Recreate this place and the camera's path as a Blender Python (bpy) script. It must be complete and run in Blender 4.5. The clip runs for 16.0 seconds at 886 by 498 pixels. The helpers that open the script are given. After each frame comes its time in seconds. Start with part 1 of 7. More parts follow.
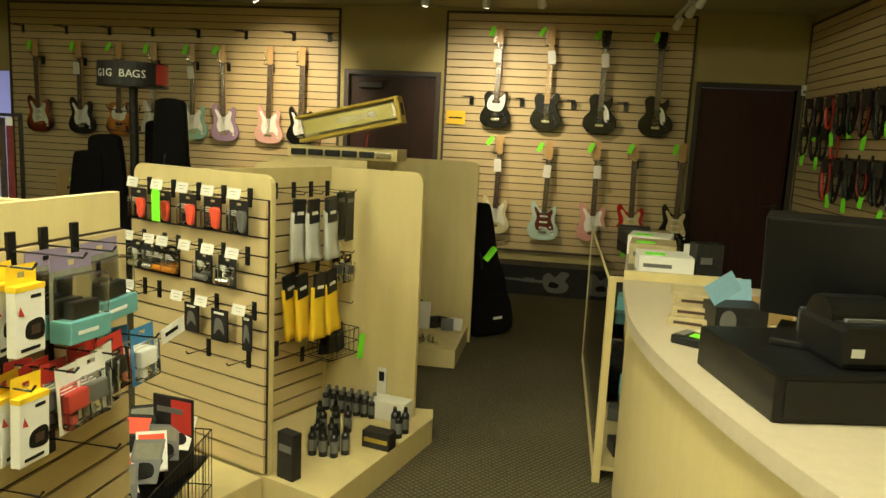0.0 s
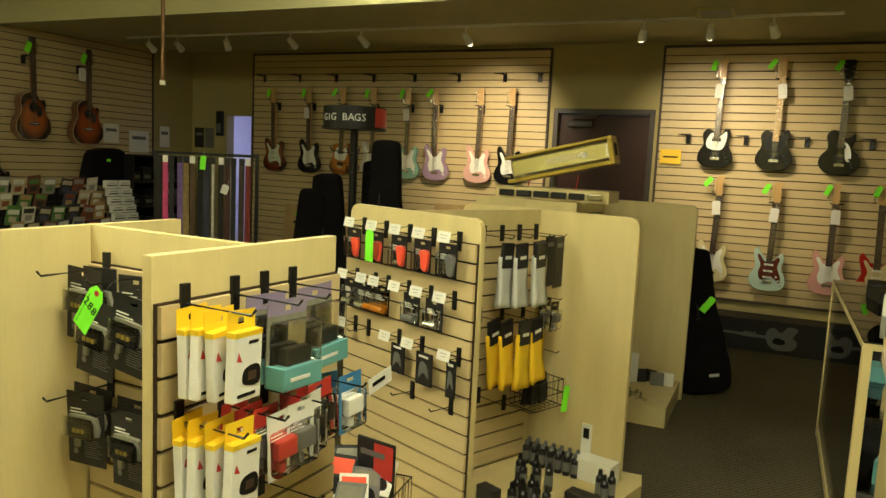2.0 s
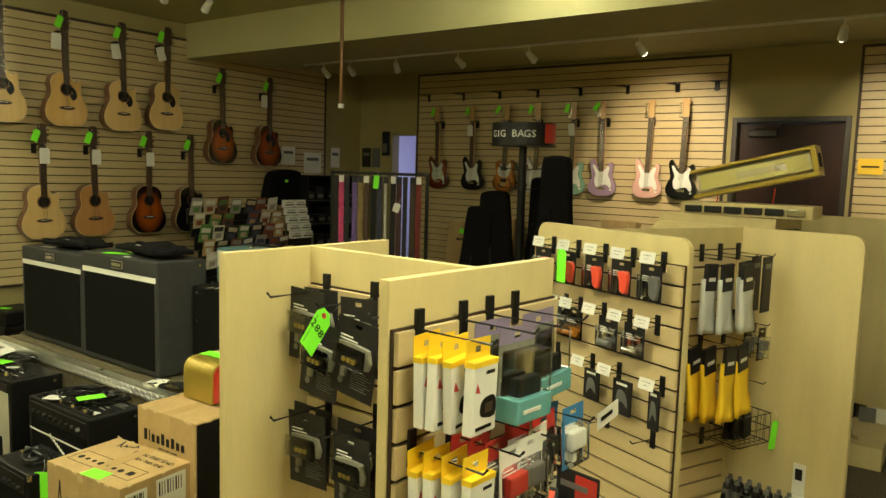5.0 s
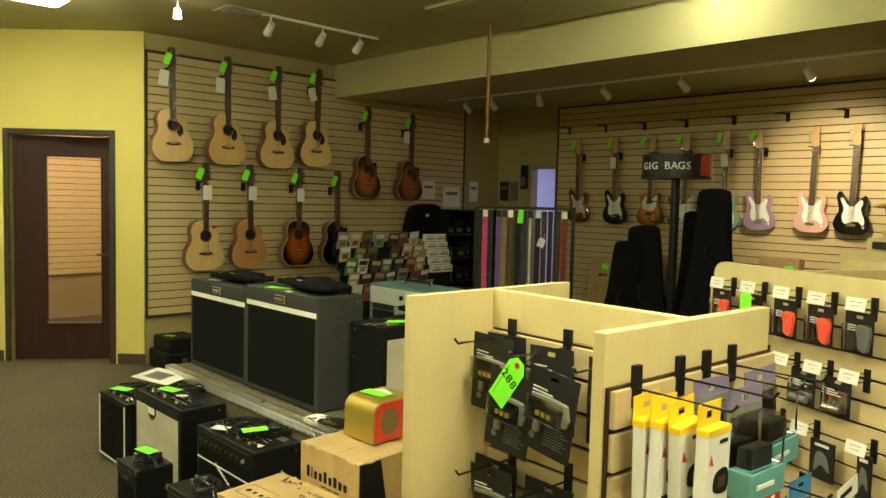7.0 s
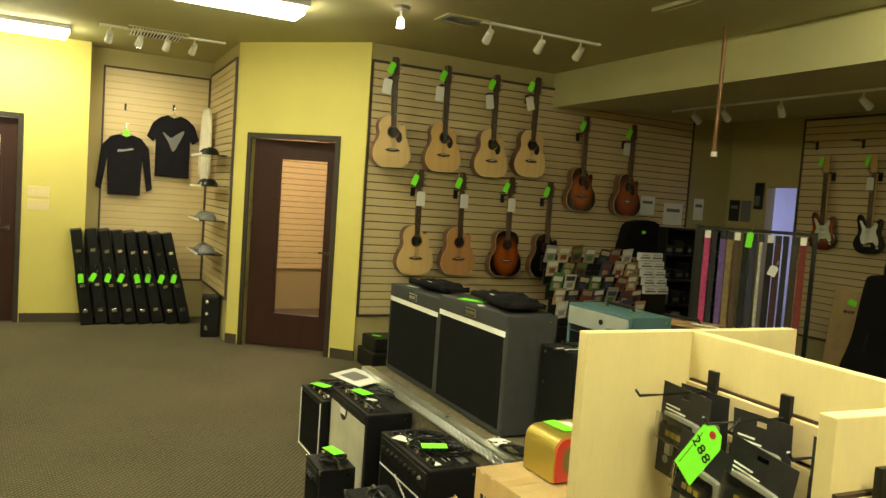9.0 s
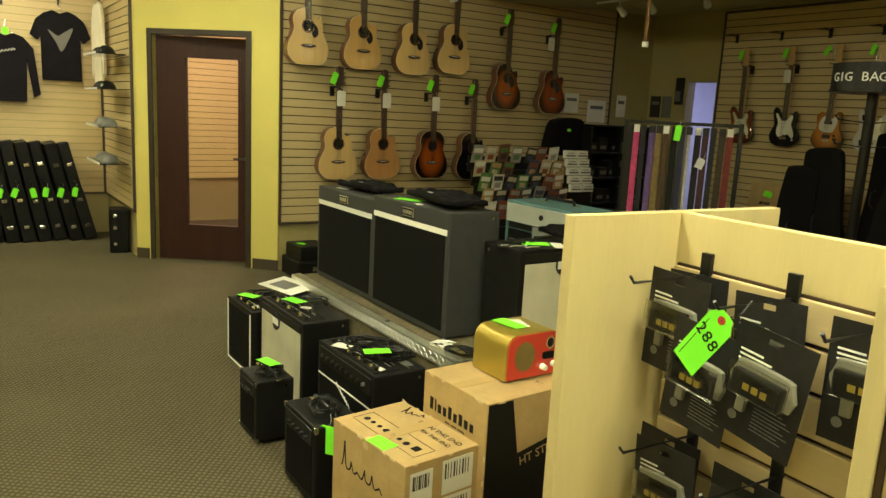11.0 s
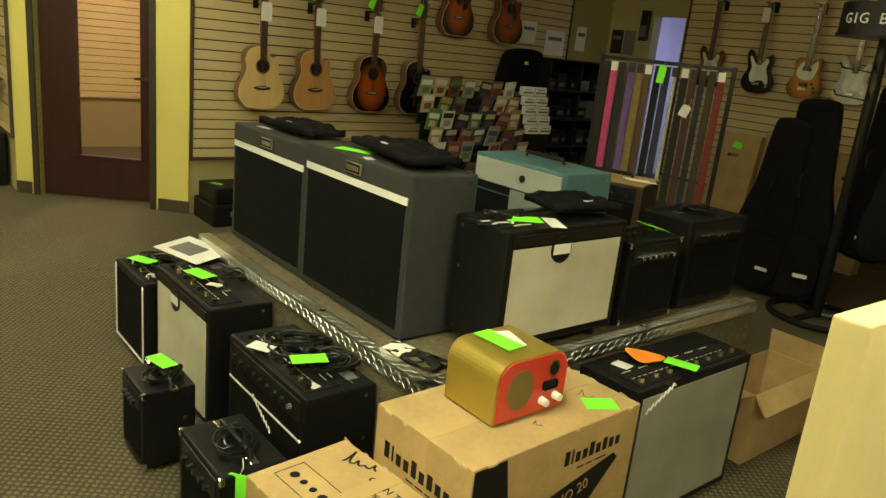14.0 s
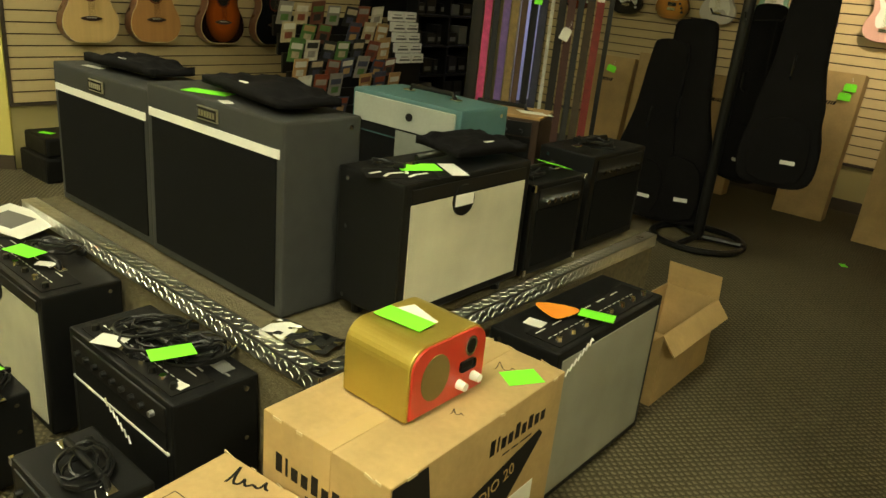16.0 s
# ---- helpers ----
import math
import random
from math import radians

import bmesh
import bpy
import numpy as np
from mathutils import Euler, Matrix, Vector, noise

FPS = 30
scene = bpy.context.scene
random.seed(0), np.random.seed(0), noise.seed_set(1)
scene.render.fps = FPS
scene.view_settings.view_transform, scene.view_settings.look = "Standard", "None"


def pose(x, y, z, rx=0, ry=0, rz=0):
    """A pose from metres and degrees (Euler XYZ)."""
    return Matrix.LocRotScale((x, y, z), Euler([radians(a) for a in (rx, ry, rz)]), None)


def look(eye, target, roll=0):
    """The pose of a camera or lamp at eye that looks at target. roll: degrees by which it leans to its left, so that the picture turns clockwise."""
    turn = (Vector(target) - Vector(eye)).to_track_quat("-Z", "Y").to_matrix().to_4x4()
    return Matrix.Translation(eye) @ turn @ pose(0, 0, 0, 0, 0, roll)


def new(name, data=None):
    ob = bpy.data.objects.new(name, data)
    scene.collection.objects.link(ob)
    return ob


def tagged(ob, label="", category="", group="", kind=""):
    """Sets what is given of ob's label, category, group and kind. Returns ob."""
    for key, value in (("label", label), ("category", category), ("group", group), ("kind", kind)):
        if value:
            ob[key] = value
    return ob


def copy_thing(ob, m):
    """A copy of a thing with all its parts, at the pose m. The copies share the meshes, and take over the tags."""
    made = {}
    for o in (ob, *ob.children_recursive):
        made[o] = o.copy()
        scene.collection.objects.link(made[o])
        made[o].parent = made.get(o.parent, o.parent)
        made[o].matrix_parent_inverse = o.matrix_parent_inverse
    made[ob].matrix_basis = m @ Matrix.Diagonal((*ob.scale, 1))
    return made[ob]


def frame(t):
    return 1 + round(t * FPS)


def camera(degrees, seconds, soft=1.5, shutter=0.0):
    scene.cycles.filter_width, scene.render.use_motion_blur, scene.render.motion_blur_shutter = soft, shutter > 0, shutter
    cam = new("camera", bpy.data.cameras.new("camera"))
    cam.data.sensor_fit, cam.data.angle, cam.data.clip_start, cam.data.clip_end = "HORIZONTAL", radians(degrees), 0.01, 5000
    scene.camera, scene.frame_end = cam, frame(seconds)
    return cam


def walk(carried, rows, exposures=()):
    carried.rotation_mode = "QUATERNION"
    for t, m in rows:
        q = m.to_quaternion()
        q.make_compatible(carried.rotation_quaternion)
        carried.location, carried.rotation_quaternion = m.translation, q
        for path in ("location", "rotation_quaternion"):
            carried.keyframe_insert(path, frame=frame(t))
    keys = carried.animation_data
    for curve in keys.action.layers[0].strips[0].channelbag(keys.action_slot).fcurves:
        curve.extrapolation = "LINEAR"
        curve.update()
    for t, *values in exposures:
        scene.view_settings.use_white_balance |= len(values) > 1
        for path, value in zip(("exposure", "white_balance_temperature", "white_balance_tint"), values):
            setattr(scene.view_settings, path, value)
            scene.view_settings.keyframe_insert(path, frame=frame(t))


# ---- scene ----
# Camera and walk
cam = camera(62.3, 16.0)
PATH = [
    (0, (-0.05, -0.229, 1.569), (-0.349, 1.724, 1.259), 2.8),
    (0.5, (-0.126, -0.177, 1.564), (-0.506, 1.767, 1.289), 2.5),
    (1, (-0.178, -0.123, 1.556), (-0.674, 1.796, 1.294), 2.6),
    (1.5, (-0.181, -0.067, 1.561), (-0.85, 1.803, 1.321), 3.3),
    (2, (-0.135, -0.092, 1.586), (-0.958, 1.716, 1.35), 2.8),
    (2.5, (-0.122, -0.071, 1.592), (-1.056, 1.685, 1.385), 3.0),
    (3, (-0.147, -0.056, 1.585), (-1.101, 1.69, 1.385), 3.1),
    (3.5, (-0.217, -0.075, 1.59), (-1.187, 1.663, 1.397), 2.2),
    (4, (-0.282, -0.093, 1.584), (-1.31, 1.613, 1.398), 2.2),
    (4.5, (-0.315, -0.096, 1.584), (-1.423, 1.557, 1.386), 2.1),
    (7, (-0.534, -0.115, 1.598), (-1.969, 1.271, 1.467), 1.4),
    (7.5, (-0.587, -0.013, 1.596), (-2.137, 1.248, 1.523), 2.2),
    (8, (-0.583, 0.074, 1.592), (-2.234, 1.201, 1.523), 2.1),
    (8.5, (-0.598, 0.103, 1.6), (-2.317, 1.121, 1.504), 3.7),
    (9, (-0.669, 0.106, 1.61), (-2.447, 1.013, 1.481), 4.0),
    (9.5, (-0.692, 0.074, 1.566), (-2.421, 1.064, 1.388), 2.9),
    (10, (-0.744, 0.051, 1.554), (-2.417, 1.118, 1.302), 2.4),
    (12.5, (-1.211, 0.265, 1.507), (-2.727, 1.453, 0.969), 5.6),
    (13, (-1.373, 0.288, 1.504), (-2.792, 1.572, 0.922), 5.3),
    (13.5, (-1.499, 0.378, 1.51), (-2.915, 1.668, 0.933), 4.4),
    (14, (-1.629, 0.496, 1.525), (-3.1, 1.74, 0.988), 6.1),
    (14.5, (-1.77, 0.544, 1.501), (-3.201, 1.801, 0.891), 7.2),
    (15, (-1.905, 0.573, 1.489), (-3.224, 1.915, 0.812), 5.3),
    (15.5, (-1.945, 0.635, 1.48), (-3.142, 2.049, 0.728), 6.3),
    (16, (-1.922, 0.693, 1.493), (-3.102, 2.157, 0.813), 5.7),
]
walk(cam, [(t, look(eye, target, roll)) for t, eye, target, roll in PATH],
     exposures=[(0, 0), (1.0, -0.03), (2.0, -0.12), (4.0, -0.22), (6.8, 0.0), (9.0, 0.1), (10.5, 0.05), (13.0, -0.1), (15.0, 0.0), (16, 0)])

# World: almost nothing reaches this interior from outside
world = bpy.data.worlds.new("world")
world.use_nodes = True
scene.world = world
world.node_tree.nodes["Background"].inputs[0].default_value = (0.75, 0.85, 1.0, 1)
world.node_tree.nodes["Background"].inputs[1].default_value = 0.15

# Room dimensions (metres)
CEIL = 3.07
BACK = 7.49
LEFT = -7.345
RIGHT = 2.26
FRONT = -3.6
ENTRY = -9.66
WARM = (0.97, 0.95, 0.63)
SPOT = (1.0, 0.84, 0.55)
FLUOR = 22.0


def area_lamp(name, x, y, z, sx, sy, watts, col):
    d = bpy.data.lights.new(name, "AREA")
    d.shape, d.size, d.size_y, d.energy, d.color = "RECTANGLE", sx, sy, watts, col
    o = new(name, d)
    o.matrix_world = pose(x, y, z)
    return o


def spot_lamp(name, eye, target, watts, col, angle=55, blend=0.7):
    d = bpy.data.lights.new(name, "SPOT")
    d.energy, d.color, d.spot_size, d.spot_blend, d.shadow_soft_size = watts, col, radians(angle), blend, 0.04
    o = new(name, d)
    o.matrix_world = look(eye, target)
    return o


# Fluorescent ceiling fixtures (x, y centre, watts), tubes along y
# The last four are out of view, added to brighten the sales floor
FIXTURES = [(-6.45, 1.05, 1), (-9.0, -0.6, 1), (-2.85, 4.0, 0.18), (-2.6, 0.5, 1.5), (-0.35, 0.9, 1.5), (-5.0, -2.0, 1), (-0.5, -2.3, 1)]
# Lit heads of the track along the back wall: (head x, aim x, watts)
LIT = [(-2.75, -3.0, 190), (-1.23, -0.85, 95), (-0.73, -0.3, 95)]
for hx, ax, w in LIT:
    spot_lamp("track_lamp", (hx, 5.97, 2.60), (ax, 7.45, 1.75), w, SPOT, 70, 0.9)
# Lamps beyond the two inner doors and over the alcove
spot_lamp("alcove_lamp", (-8.55, 0.75, 2.85), (-9.9, 0.75, 1.6), 45, SPOT, 95, 0.8)
area_lamp("practice_room_lamp", -9.2, 2.9, 2.85, 0.4, 0.4, 75, (1.0, 0.64, 0.50))
# Blue area lamp added in place of the office's unseen daylight
area_lamp("office_lamp", -6.7, 8.6, 2.5, 0.5, 0.5, 30, (0.42, 0.45, 1.0))


# Materials
def material(name, col, rough=0.6, metal=0.0, var=0.15, scale=6.0, fine=90.0, bump=0.05, stretch=(1, 1, 1), rand=0.0, coat=0.0, col2=None, spec=0.5):
    m = bpy.data.materials.new(name)
    m.use_nodes = True
    nt = m.node_tree
    bs = nt.nodes["Principled BSDF"]
    tc = nt.nodes.new("ShaderNodeTexCoord")
    mp = nt.nodes.new("ShaderNodeMapping")
    mp.inputs["Scale"].default_value = stretch
    nt.links.new(tc.outputs["Object"], mp.inputs[0])
    n1 = nt.nodes.new("ShaderNodeTexNoise")
    n1.inputs["Scale"].default_value, n1.inputs["Detail"].default_value = scale, 4
    n2 = nt.nodes.new("ShaderNodeTexNoise")
    n2.inputs["Scale"].default_value, n2.inputs["Detail"].default_value = fine, 3
    for n in (n1, n2):
        nt.links.new(mp.outputs[0], n.inputs[0])
    add = nt.nodes.new("ShaderNodeMath")
    add.operation = "MULTIPLY_ADD"
    add.inputs[1].default_value = 0.35
    nt.links.new(n2.outputs[0], add.inputs[0])
    nt.links.new(n1.outputs[0], add.inputs[2])
    last = add.outputs[0]
    if rand:
        oi = nt.nodes.new("ShaderNodeObjectInfo")
        a2 = nt.nodes.new("ShaderNodeMath")
        a2.operation = "MULTIPLY_ADD"
        a2.inputs[1].default_value = rand
        nt.links.new(oi.outputs["Random"], a2.inputs[0])
        nt.links.new(last, a2.inputs[2])
        last = a2.outputs[0]
    ramp = nt.nodes.new("ShaderNodeValToRGB")
    lo = [c * (1 - var) for c in col]
    hi = [min(1, c * (1 + var)) for c in (col2 or col)]
    ramp.color_ramp.elements[0].position, ramp.color_ramp.elements[0].color = 0.35, (*lo, 1)
    ramp.color_ramp.elements[1].position, ramp.color_ramp.elements[1].color = 0.95 + rand * 0.5 if rand < 0.1 else 1.0, (*hi, 1)
    nt.links.new(last, ramp.inputs[0])
    nt.links.new(ramp.outputs[0], bs.inputs["Base Color"])
    rr = nt.nodes.new("ShaderNodeMapRange")
    rr.inputs["To Min"].default_value, rr.inputs["To Max"].default_value = max(0.02, rough - 0.08), min(1, rough + 0.08)
    nt.links.new(n1.outputs[0], rr.inputs[0])
    nt.links.new(rr.outputs[0], bs.inputs["Roughness"])
    bs.inputs["Metallic"].default_value = metal
    bs.inputs["Coat Weight"].default_value = coat
    bs.inputs["Specular IOR Level"].default_value = spec
    if bump:
        b = nt.nodes.new("ShaderNodeBump")
        b.inputs["Strength"].default_value, b.inputs["Distance"].default_value = min(1.0, bump * 4), 0.004
        nt.links.new(n2.outputs[0], b.inputs["Height"])
        nt.links.new(b.outputs[0], bs.inputs["Normal"])
    return m


def emitter(name, col, strength):
    m = bpy.data.materials.new(name)
    m.use_nodes = True
    bs = m.node_tree.nodes["Principled BSDF"]
    bs.inputs["Base Color"].default_value = (*col, 1)
    bs.inputs["Emission Color"].default_value = (*col, 1)
    bs.inputs["Emission Strength"].default_value = strength
    return m


def glassy(name, col=(1, 1, 1), rough=0.02, alpha=0.12):
    m = bpy.data.materials.new(name)
    m.use_nodes = True
    nt = m.node_tree
    out = nt.nodes["Material Output"]
    tr = nt.nodes.new("ShaderNodeBsdfTransparent")
    tr.inputs[0].default_value = (*col, 1)
    gl = nt.nodes.new("ShaderNodeBsdfGlossy")
    gl.inputs["Roughness"].default_value = rough
    fr = nt.nodes.new("ShaderNodeFresnel")
    ad = nt.nodes.new("ShaderNodeMath")
    ad.operation = "ADD"
    ad.inputs[1].default_value = alpha
    nt.links.new(fr.outputs[0], ad.inputs[0])
    mx = nt.nodes.new("ShaderNodeMixShader")
    nt.links.new(ad.outputs[0], mx.inputs[0])
    nt.links.new(tr.outputs[0], mx.inputs[1])
    nt.links.new(gl.outputs[0], mx.inputs[2])
    nt.links.new(mx.outputs[0], out.inputs[0])
    return m


M_YELLOW = material("yellow_wall_paint", (0.60, 0.52, 0.14), 0.7, var=0.06, scale=2, fine=160, bump=0.03)
M_TAN = material("tan_wall_paint", (0.37, 0.31, 0.13), 0.75, var=0.07, scale=2, fine=160, bump=0.03)
M_CEIL = material("olive_ceiling_paint", (0.46, 0.43, 0.22), 0.85, var=0.06, scale=1.5, fine=120, bump=0.04)


def woven(name, lo, hi, period):
    """Loop carpet: two crossed rows of loops, broken up by fibre noise and slow wear."""
    m = material(name, lo, 0.97, spec=0.08)
    nt = m.node_tree
    nt.nodes.clear()
    out = nt.nodes.new("ShaderNodeOutputMaterial")
    bs = nt.nodes.new("ShaderNodeBsdfPrincipled")
    nt.links.new(bs.outputs[0], out.inputs[0])
    bs.inputs["Roughness"].default_value, bs.inputs["Specular IOR Level"].default_value = 0.97, 0.08
    tc = nt.nodes.new("ShaderNodeTexCoord")
    mp = nt.nodes.new("ShaderNodeMapping")
    mp.inputs["Rotation"].default_value = (0, 0, math.radians(38))
    nt.links.new(tc.outputs["Object"], mp.inputs[0])
    waves = []
    for axis in ("X", "Y"):
        wv = nt.nodes.new("ShaderNodeTexWave")
        wv.bands_direction = axis
        wv.inputs["Scale"].default_value = 2 * math.pi / (20 * period)
        wv.inputs["Distortion"].default_value = 1.6
        wv.inputs["Detail"].default_value = 1
        wv.inputs["Detail Scale"].default_value = 3
        nt.links.new(mp.outputs[0], wv.inputs[0])
        waves.append(wv)
    mul = nt.nodes.new("ShaderNodeMath")
    mul.operation = "MULTIPLY"
    nt.links.new(waves[0].outputs[1], mul.inputs[0])
    nt.links.new(waves[1].outputs[1], mul.inputs[1])
    fib = nt.nodes.new("ShaderNodeTexNoise")
    fib.inputs["Scale"].default_value, fib.inputs["Detail"].default_value = 170, 2
    slow = nt.nodes.new("ShaderNodeTexNoise")
    slow.inputs["Scale"].default_value, slow.inputs["Detail"].default_value = 1.3, 3
    for n in (fib, slow):
        nt.links.new(tc.outputs["Object"], n.inputs[0])
    a = nt.nodes.new("ShaderNodeMath")
    a.operation = "MULTIPLY_ADD"
    a.inputs[1].default_value = 0.5
    nt.links.new(fib.outputs[0], a.inputs[0])
    nt.links.new(mul.outputs[0], a.inputs[2])
    b = nt.nodes.new("ShaderNodeMath")
    b.operation = "MULTIPLY_ADD"
    b.inputs[1].default_value = 0.35
    nt.links.new(slow.outputs[0], b.inputs[0])
    nt.links.new(a.outputs[0], b.inputs[2])
    ramp = nt.nodes.new("ShaderNodeValToRGB")
    ramp.color_ramp.elements[0].position, ramp.color_ramp.elements[0].color = 0.35, (*lo, 1)
    ramp.color_ramp.elements[1].position, ramp.color_ramp.elements[1].color = 1.25, (*hi, 1)
    ramp.color_ramp.elements[1].position = 1.0
    nt.links.new(b.outputs[0], ramp.inputs[0])
    nt.links.new(ramp.outputs[0], bs.inputs["Base Color"])
    bp = nt.nodes.new("ShaderNodeBump")
    bp.inputs["Strength"].default_value, bp.inputs["Distance"].default_value = 0.7, 0.006
    nt.links.new(a.outputs[0], bp.inputs["Height"])
    nt.links.new(bp.outputs[0], bs.inputs["Normal"])
    return m


M_CARPET = woven("brown_loop_carpet", (0.062, 0.052, 0.030), (0.150, 0.128, 0.078), 0.024)
M_SLAT = material("maple_slat", (0.54, 0.42, 0.22), 0.45, var=0.1, scale=3, fine=26, bump=0.01, stretch=(1, 6, 6), rand=0.12)
# Dark brown backing colour paints in the shade inside the slat grooves
M_GROOVE_SHADE = material("slat_groove_shade", (0.055, 0.035, 0.02), 0.8, var=0.2, bump=0, spec=0.1)
M_MAPLE = material("maple_laminate", (0.62, 0.51, 0.25), 0.42, var=0.09, scale=2.2, fine=34, bump=0.01, stretch=(5, 5, 0.7))
M_BASE = material("dark_brown_baseboard", (0.05, 0.035, 0.022), 0.6, var=0.15)
M_DOOR = material("dark_walnut_door", (0.036, 0.013, 0.010), 0.45, var=0.25, scale=3, fine=40, bump=0.02, stretch=(6, 6, 0.6), spec=0.25)
M_FRAME = material("dark_bronze_door_frame", (0.03, 0.022, 0.016), 0.45, var=0.15)
M_BLACK = material("black_plastic", (0.006, 0.006, 0.006), 0.36, var=0.2, bump=0.02, spec=0.35)
M_TOLEX = material("black_tolex", (0.006, 0.006, 0.006), 0.5, var=0.25, scale=20, fine=420, bump=0.04, spec=0.2)
M_GREYTOLEX = material("charcoal_grey_tolex", (0.036, 0.037, 0.036), 0.6, var=0.18, scale=20, fine=420, bump=0.06, spec=0.25)
M_GRILLE_BK = material("black_grille_cloth", (0.005, 0.005, 0.005), 0.9, var=0.3, scale=30, fine=600, bump=0.15, spec=0.1)
M_GRILLE_GREY = material("grey_grille_cloth", (0.27, 0.265, 0.21), 0.75, var=0.2, scale=5, fine=300, bump=0.2)
M_WALNUT = material("dark_brown_covering", (0.035, 0.02, 0.012), 0.5, var=0.2, scale=12, fine=200, bump=0.03, spec=0.25)
M_GRILLE_SV = material("silver_grille_cloth", (0.52, 0.50, 0.38), 0.7, var=0.22, scale=5, fine=300, bump=0.2)
M_BLUETOLEX = material("turquoise_tolex", (0.06, 0.135, 0.14), 0.5, var=0.15, scale=12, fine=300, bump=0.08)
M_TWEED = material("tweed_covering", (0.31, 0.18, 0.065), 0.6, var=0.22, scale=20, fine=350, bump=0.1)
M_CHROME = material("chrome", (0.75, 0.74, 0.70), 0.14, 1.0, var=0.06, bump=0)
M_ALU = material("bare_aluminium", (0.74, 0.73, 0.68), 0.30, 1.0, var=0.12, fine=60, bump=0.03)
M_WHITE = material("white_plastic", (0.78, 0.77, 0.72), 0.5, var=0.05, bump=0.01)
M_PAPER = material("white_paper", (0.74, 0.73, 0.67), 0.8, var=0.08, bump=0.01)
M_GREEN = material("fluorescent_green_card", (0.22, 0.95, 0.03), 0.7, var=0.05, bump=0.01)
M_ORANGE = material("orange_card", (0.95, 0.30, 0.02), 0.7, var=0.05, bump=0.01)
M_CARD = material("brown_cardboard", (0.42, 0.285, 0.12), 0.75, var=0.2, scale=7, fine=60, bump=0.03)
M_INK = material("black_ink", (0.012, 0.011, 0.01), 0.6, var=0.1, bump=0, spec=0.1)
M_YCARD = material("yellow_printed_card", (0.85, 0.56, 0.02), 0.5, var=0.05, bump=0)
M_RED = material("red_enamel", (0.52, 0.035, 0.02), 0.3, var=0.08, bump=0, coat=0.4)
M_GOLD = material("gold_painted_steel", (0.42, 0.31, 0.055), 0.33, 0.55, var=0.08, bump=0.01)
M_BAG = material("black_nylon", (0.007, 0.0065, 0.007), 0.8, var=0.3, scale=10, fine=500, bump=0.06, spec=0.06)
M_GREY = material("mid_grey_plastic", (0.13, 0.13, 0.125), 0.4, var=0.1, bump=0.01)
M_GLASS = glassy("clear_glass")
M_CLEAR = glassy("clear_blister_plastic", (0.97, 0.97, 0.95), 0.06, 0.015)
M_TUBE = emitter("lit_fluorescent_tube", WARM, 46.0)
M_BULB = emitter("lit_bulb", (1.0, 0.85, 0.6), 22.0)


# Mesh helpers
def box(bm, x0, x1, y0, y1, z0, z1, bevel=0.0, rot=None):
    r = bmesh.ops.create_cube(bm, size=1)
    m = Matrix.Translation(((x0 + x1) / 2, (y0 + y1) / 2, (z0 + z1) / 2)) @ Matrix.Diagonal((x1 - x0, y1 - y0, z1 - z0, 1))
    if rot is not None:
        m = rot @ m
    bmesh.ops.transform(bm, matrix=m, verts=r["verts"])
    if bevel:
        es = list({e for v in r["verts"] for e in v.link_edges})
        bmesh.ops.bevel(bm, geom=es, offset=bevel, segments=2, affect="EDGES", profile=0.6)
    return bm


def cyl(bm, p, q, r0, r1=None, n=12):
    p, q = Vector(p), Vector(q)
    d = q - p
    m = Matrix.Translation((p + q) / 2) @ d.to_track_quat("Z", "Y").to_matrix().to_4x4()
    bmesh.ops.create_cone(bm, cap_ends=True, segments=n, radius1=r0, radius2=r0 if r1 is None else r1, depth=d.length, matrix=m)
    return bm


def tube(bm, pts, r, n=6):
    """One swept pipe through the points."""
    pts = [Vector(p) for p in pts]
    rings, up = [], Vector((0.31, 0.17, 0.93))
    for i, p in enumerate(pts):
        t = (pts[min(i + 1, len(pts) - 1)] - pts[max(i - 1, 0)])
        t = t.normalized() if t.length > 1e-9 else Vector((0, 0, 1))
        a = t.cross(up)
        a = a.normalized() if a.length > 1e-6 else t.orthogonal().normalized()
        b = t.cross(a)
        up = -b if rings and b.dot(up) < 0 else b
        rings.append([bm.verts.new(p + r * (math.cos(k * 2 * math.pi / n) * a + math.sin(k * 2 * math.pi / n) * b)) for k in range(n)])
    fs = []
    for u, v in zip(rings[:-1], rings[1:]):
        fs += [bm.faces.new([u[k], u[(k + 1) % n], v[(k + 1) % n], v[k]]) for k in range(n)]
    fs += [bm.faces.new(rings[0]), bm.faces.new(rings[-1][::-1])]
    bmesh.ops.recalc_face_normals(bm, faces=fs)
    return bm


def smooth_outline(ctrl, steps=5):
    n, out = len(ctrl), []
    for i in range(n):
        p0, p1, p2, p3 = (Vector(ctrl[(i + k - 1) % n]) for k in range(4))
        for s in range(steps):
            t = s / steps
            out.append(0.5 * ((2 * p1) + (p2 - p0) * t + (2 * p0 - 5 * p1 + 4 * p2 - p3) * t * t + (3 * p1 - p0 - 3 * p2 + p3) * t ** 3))
    return out


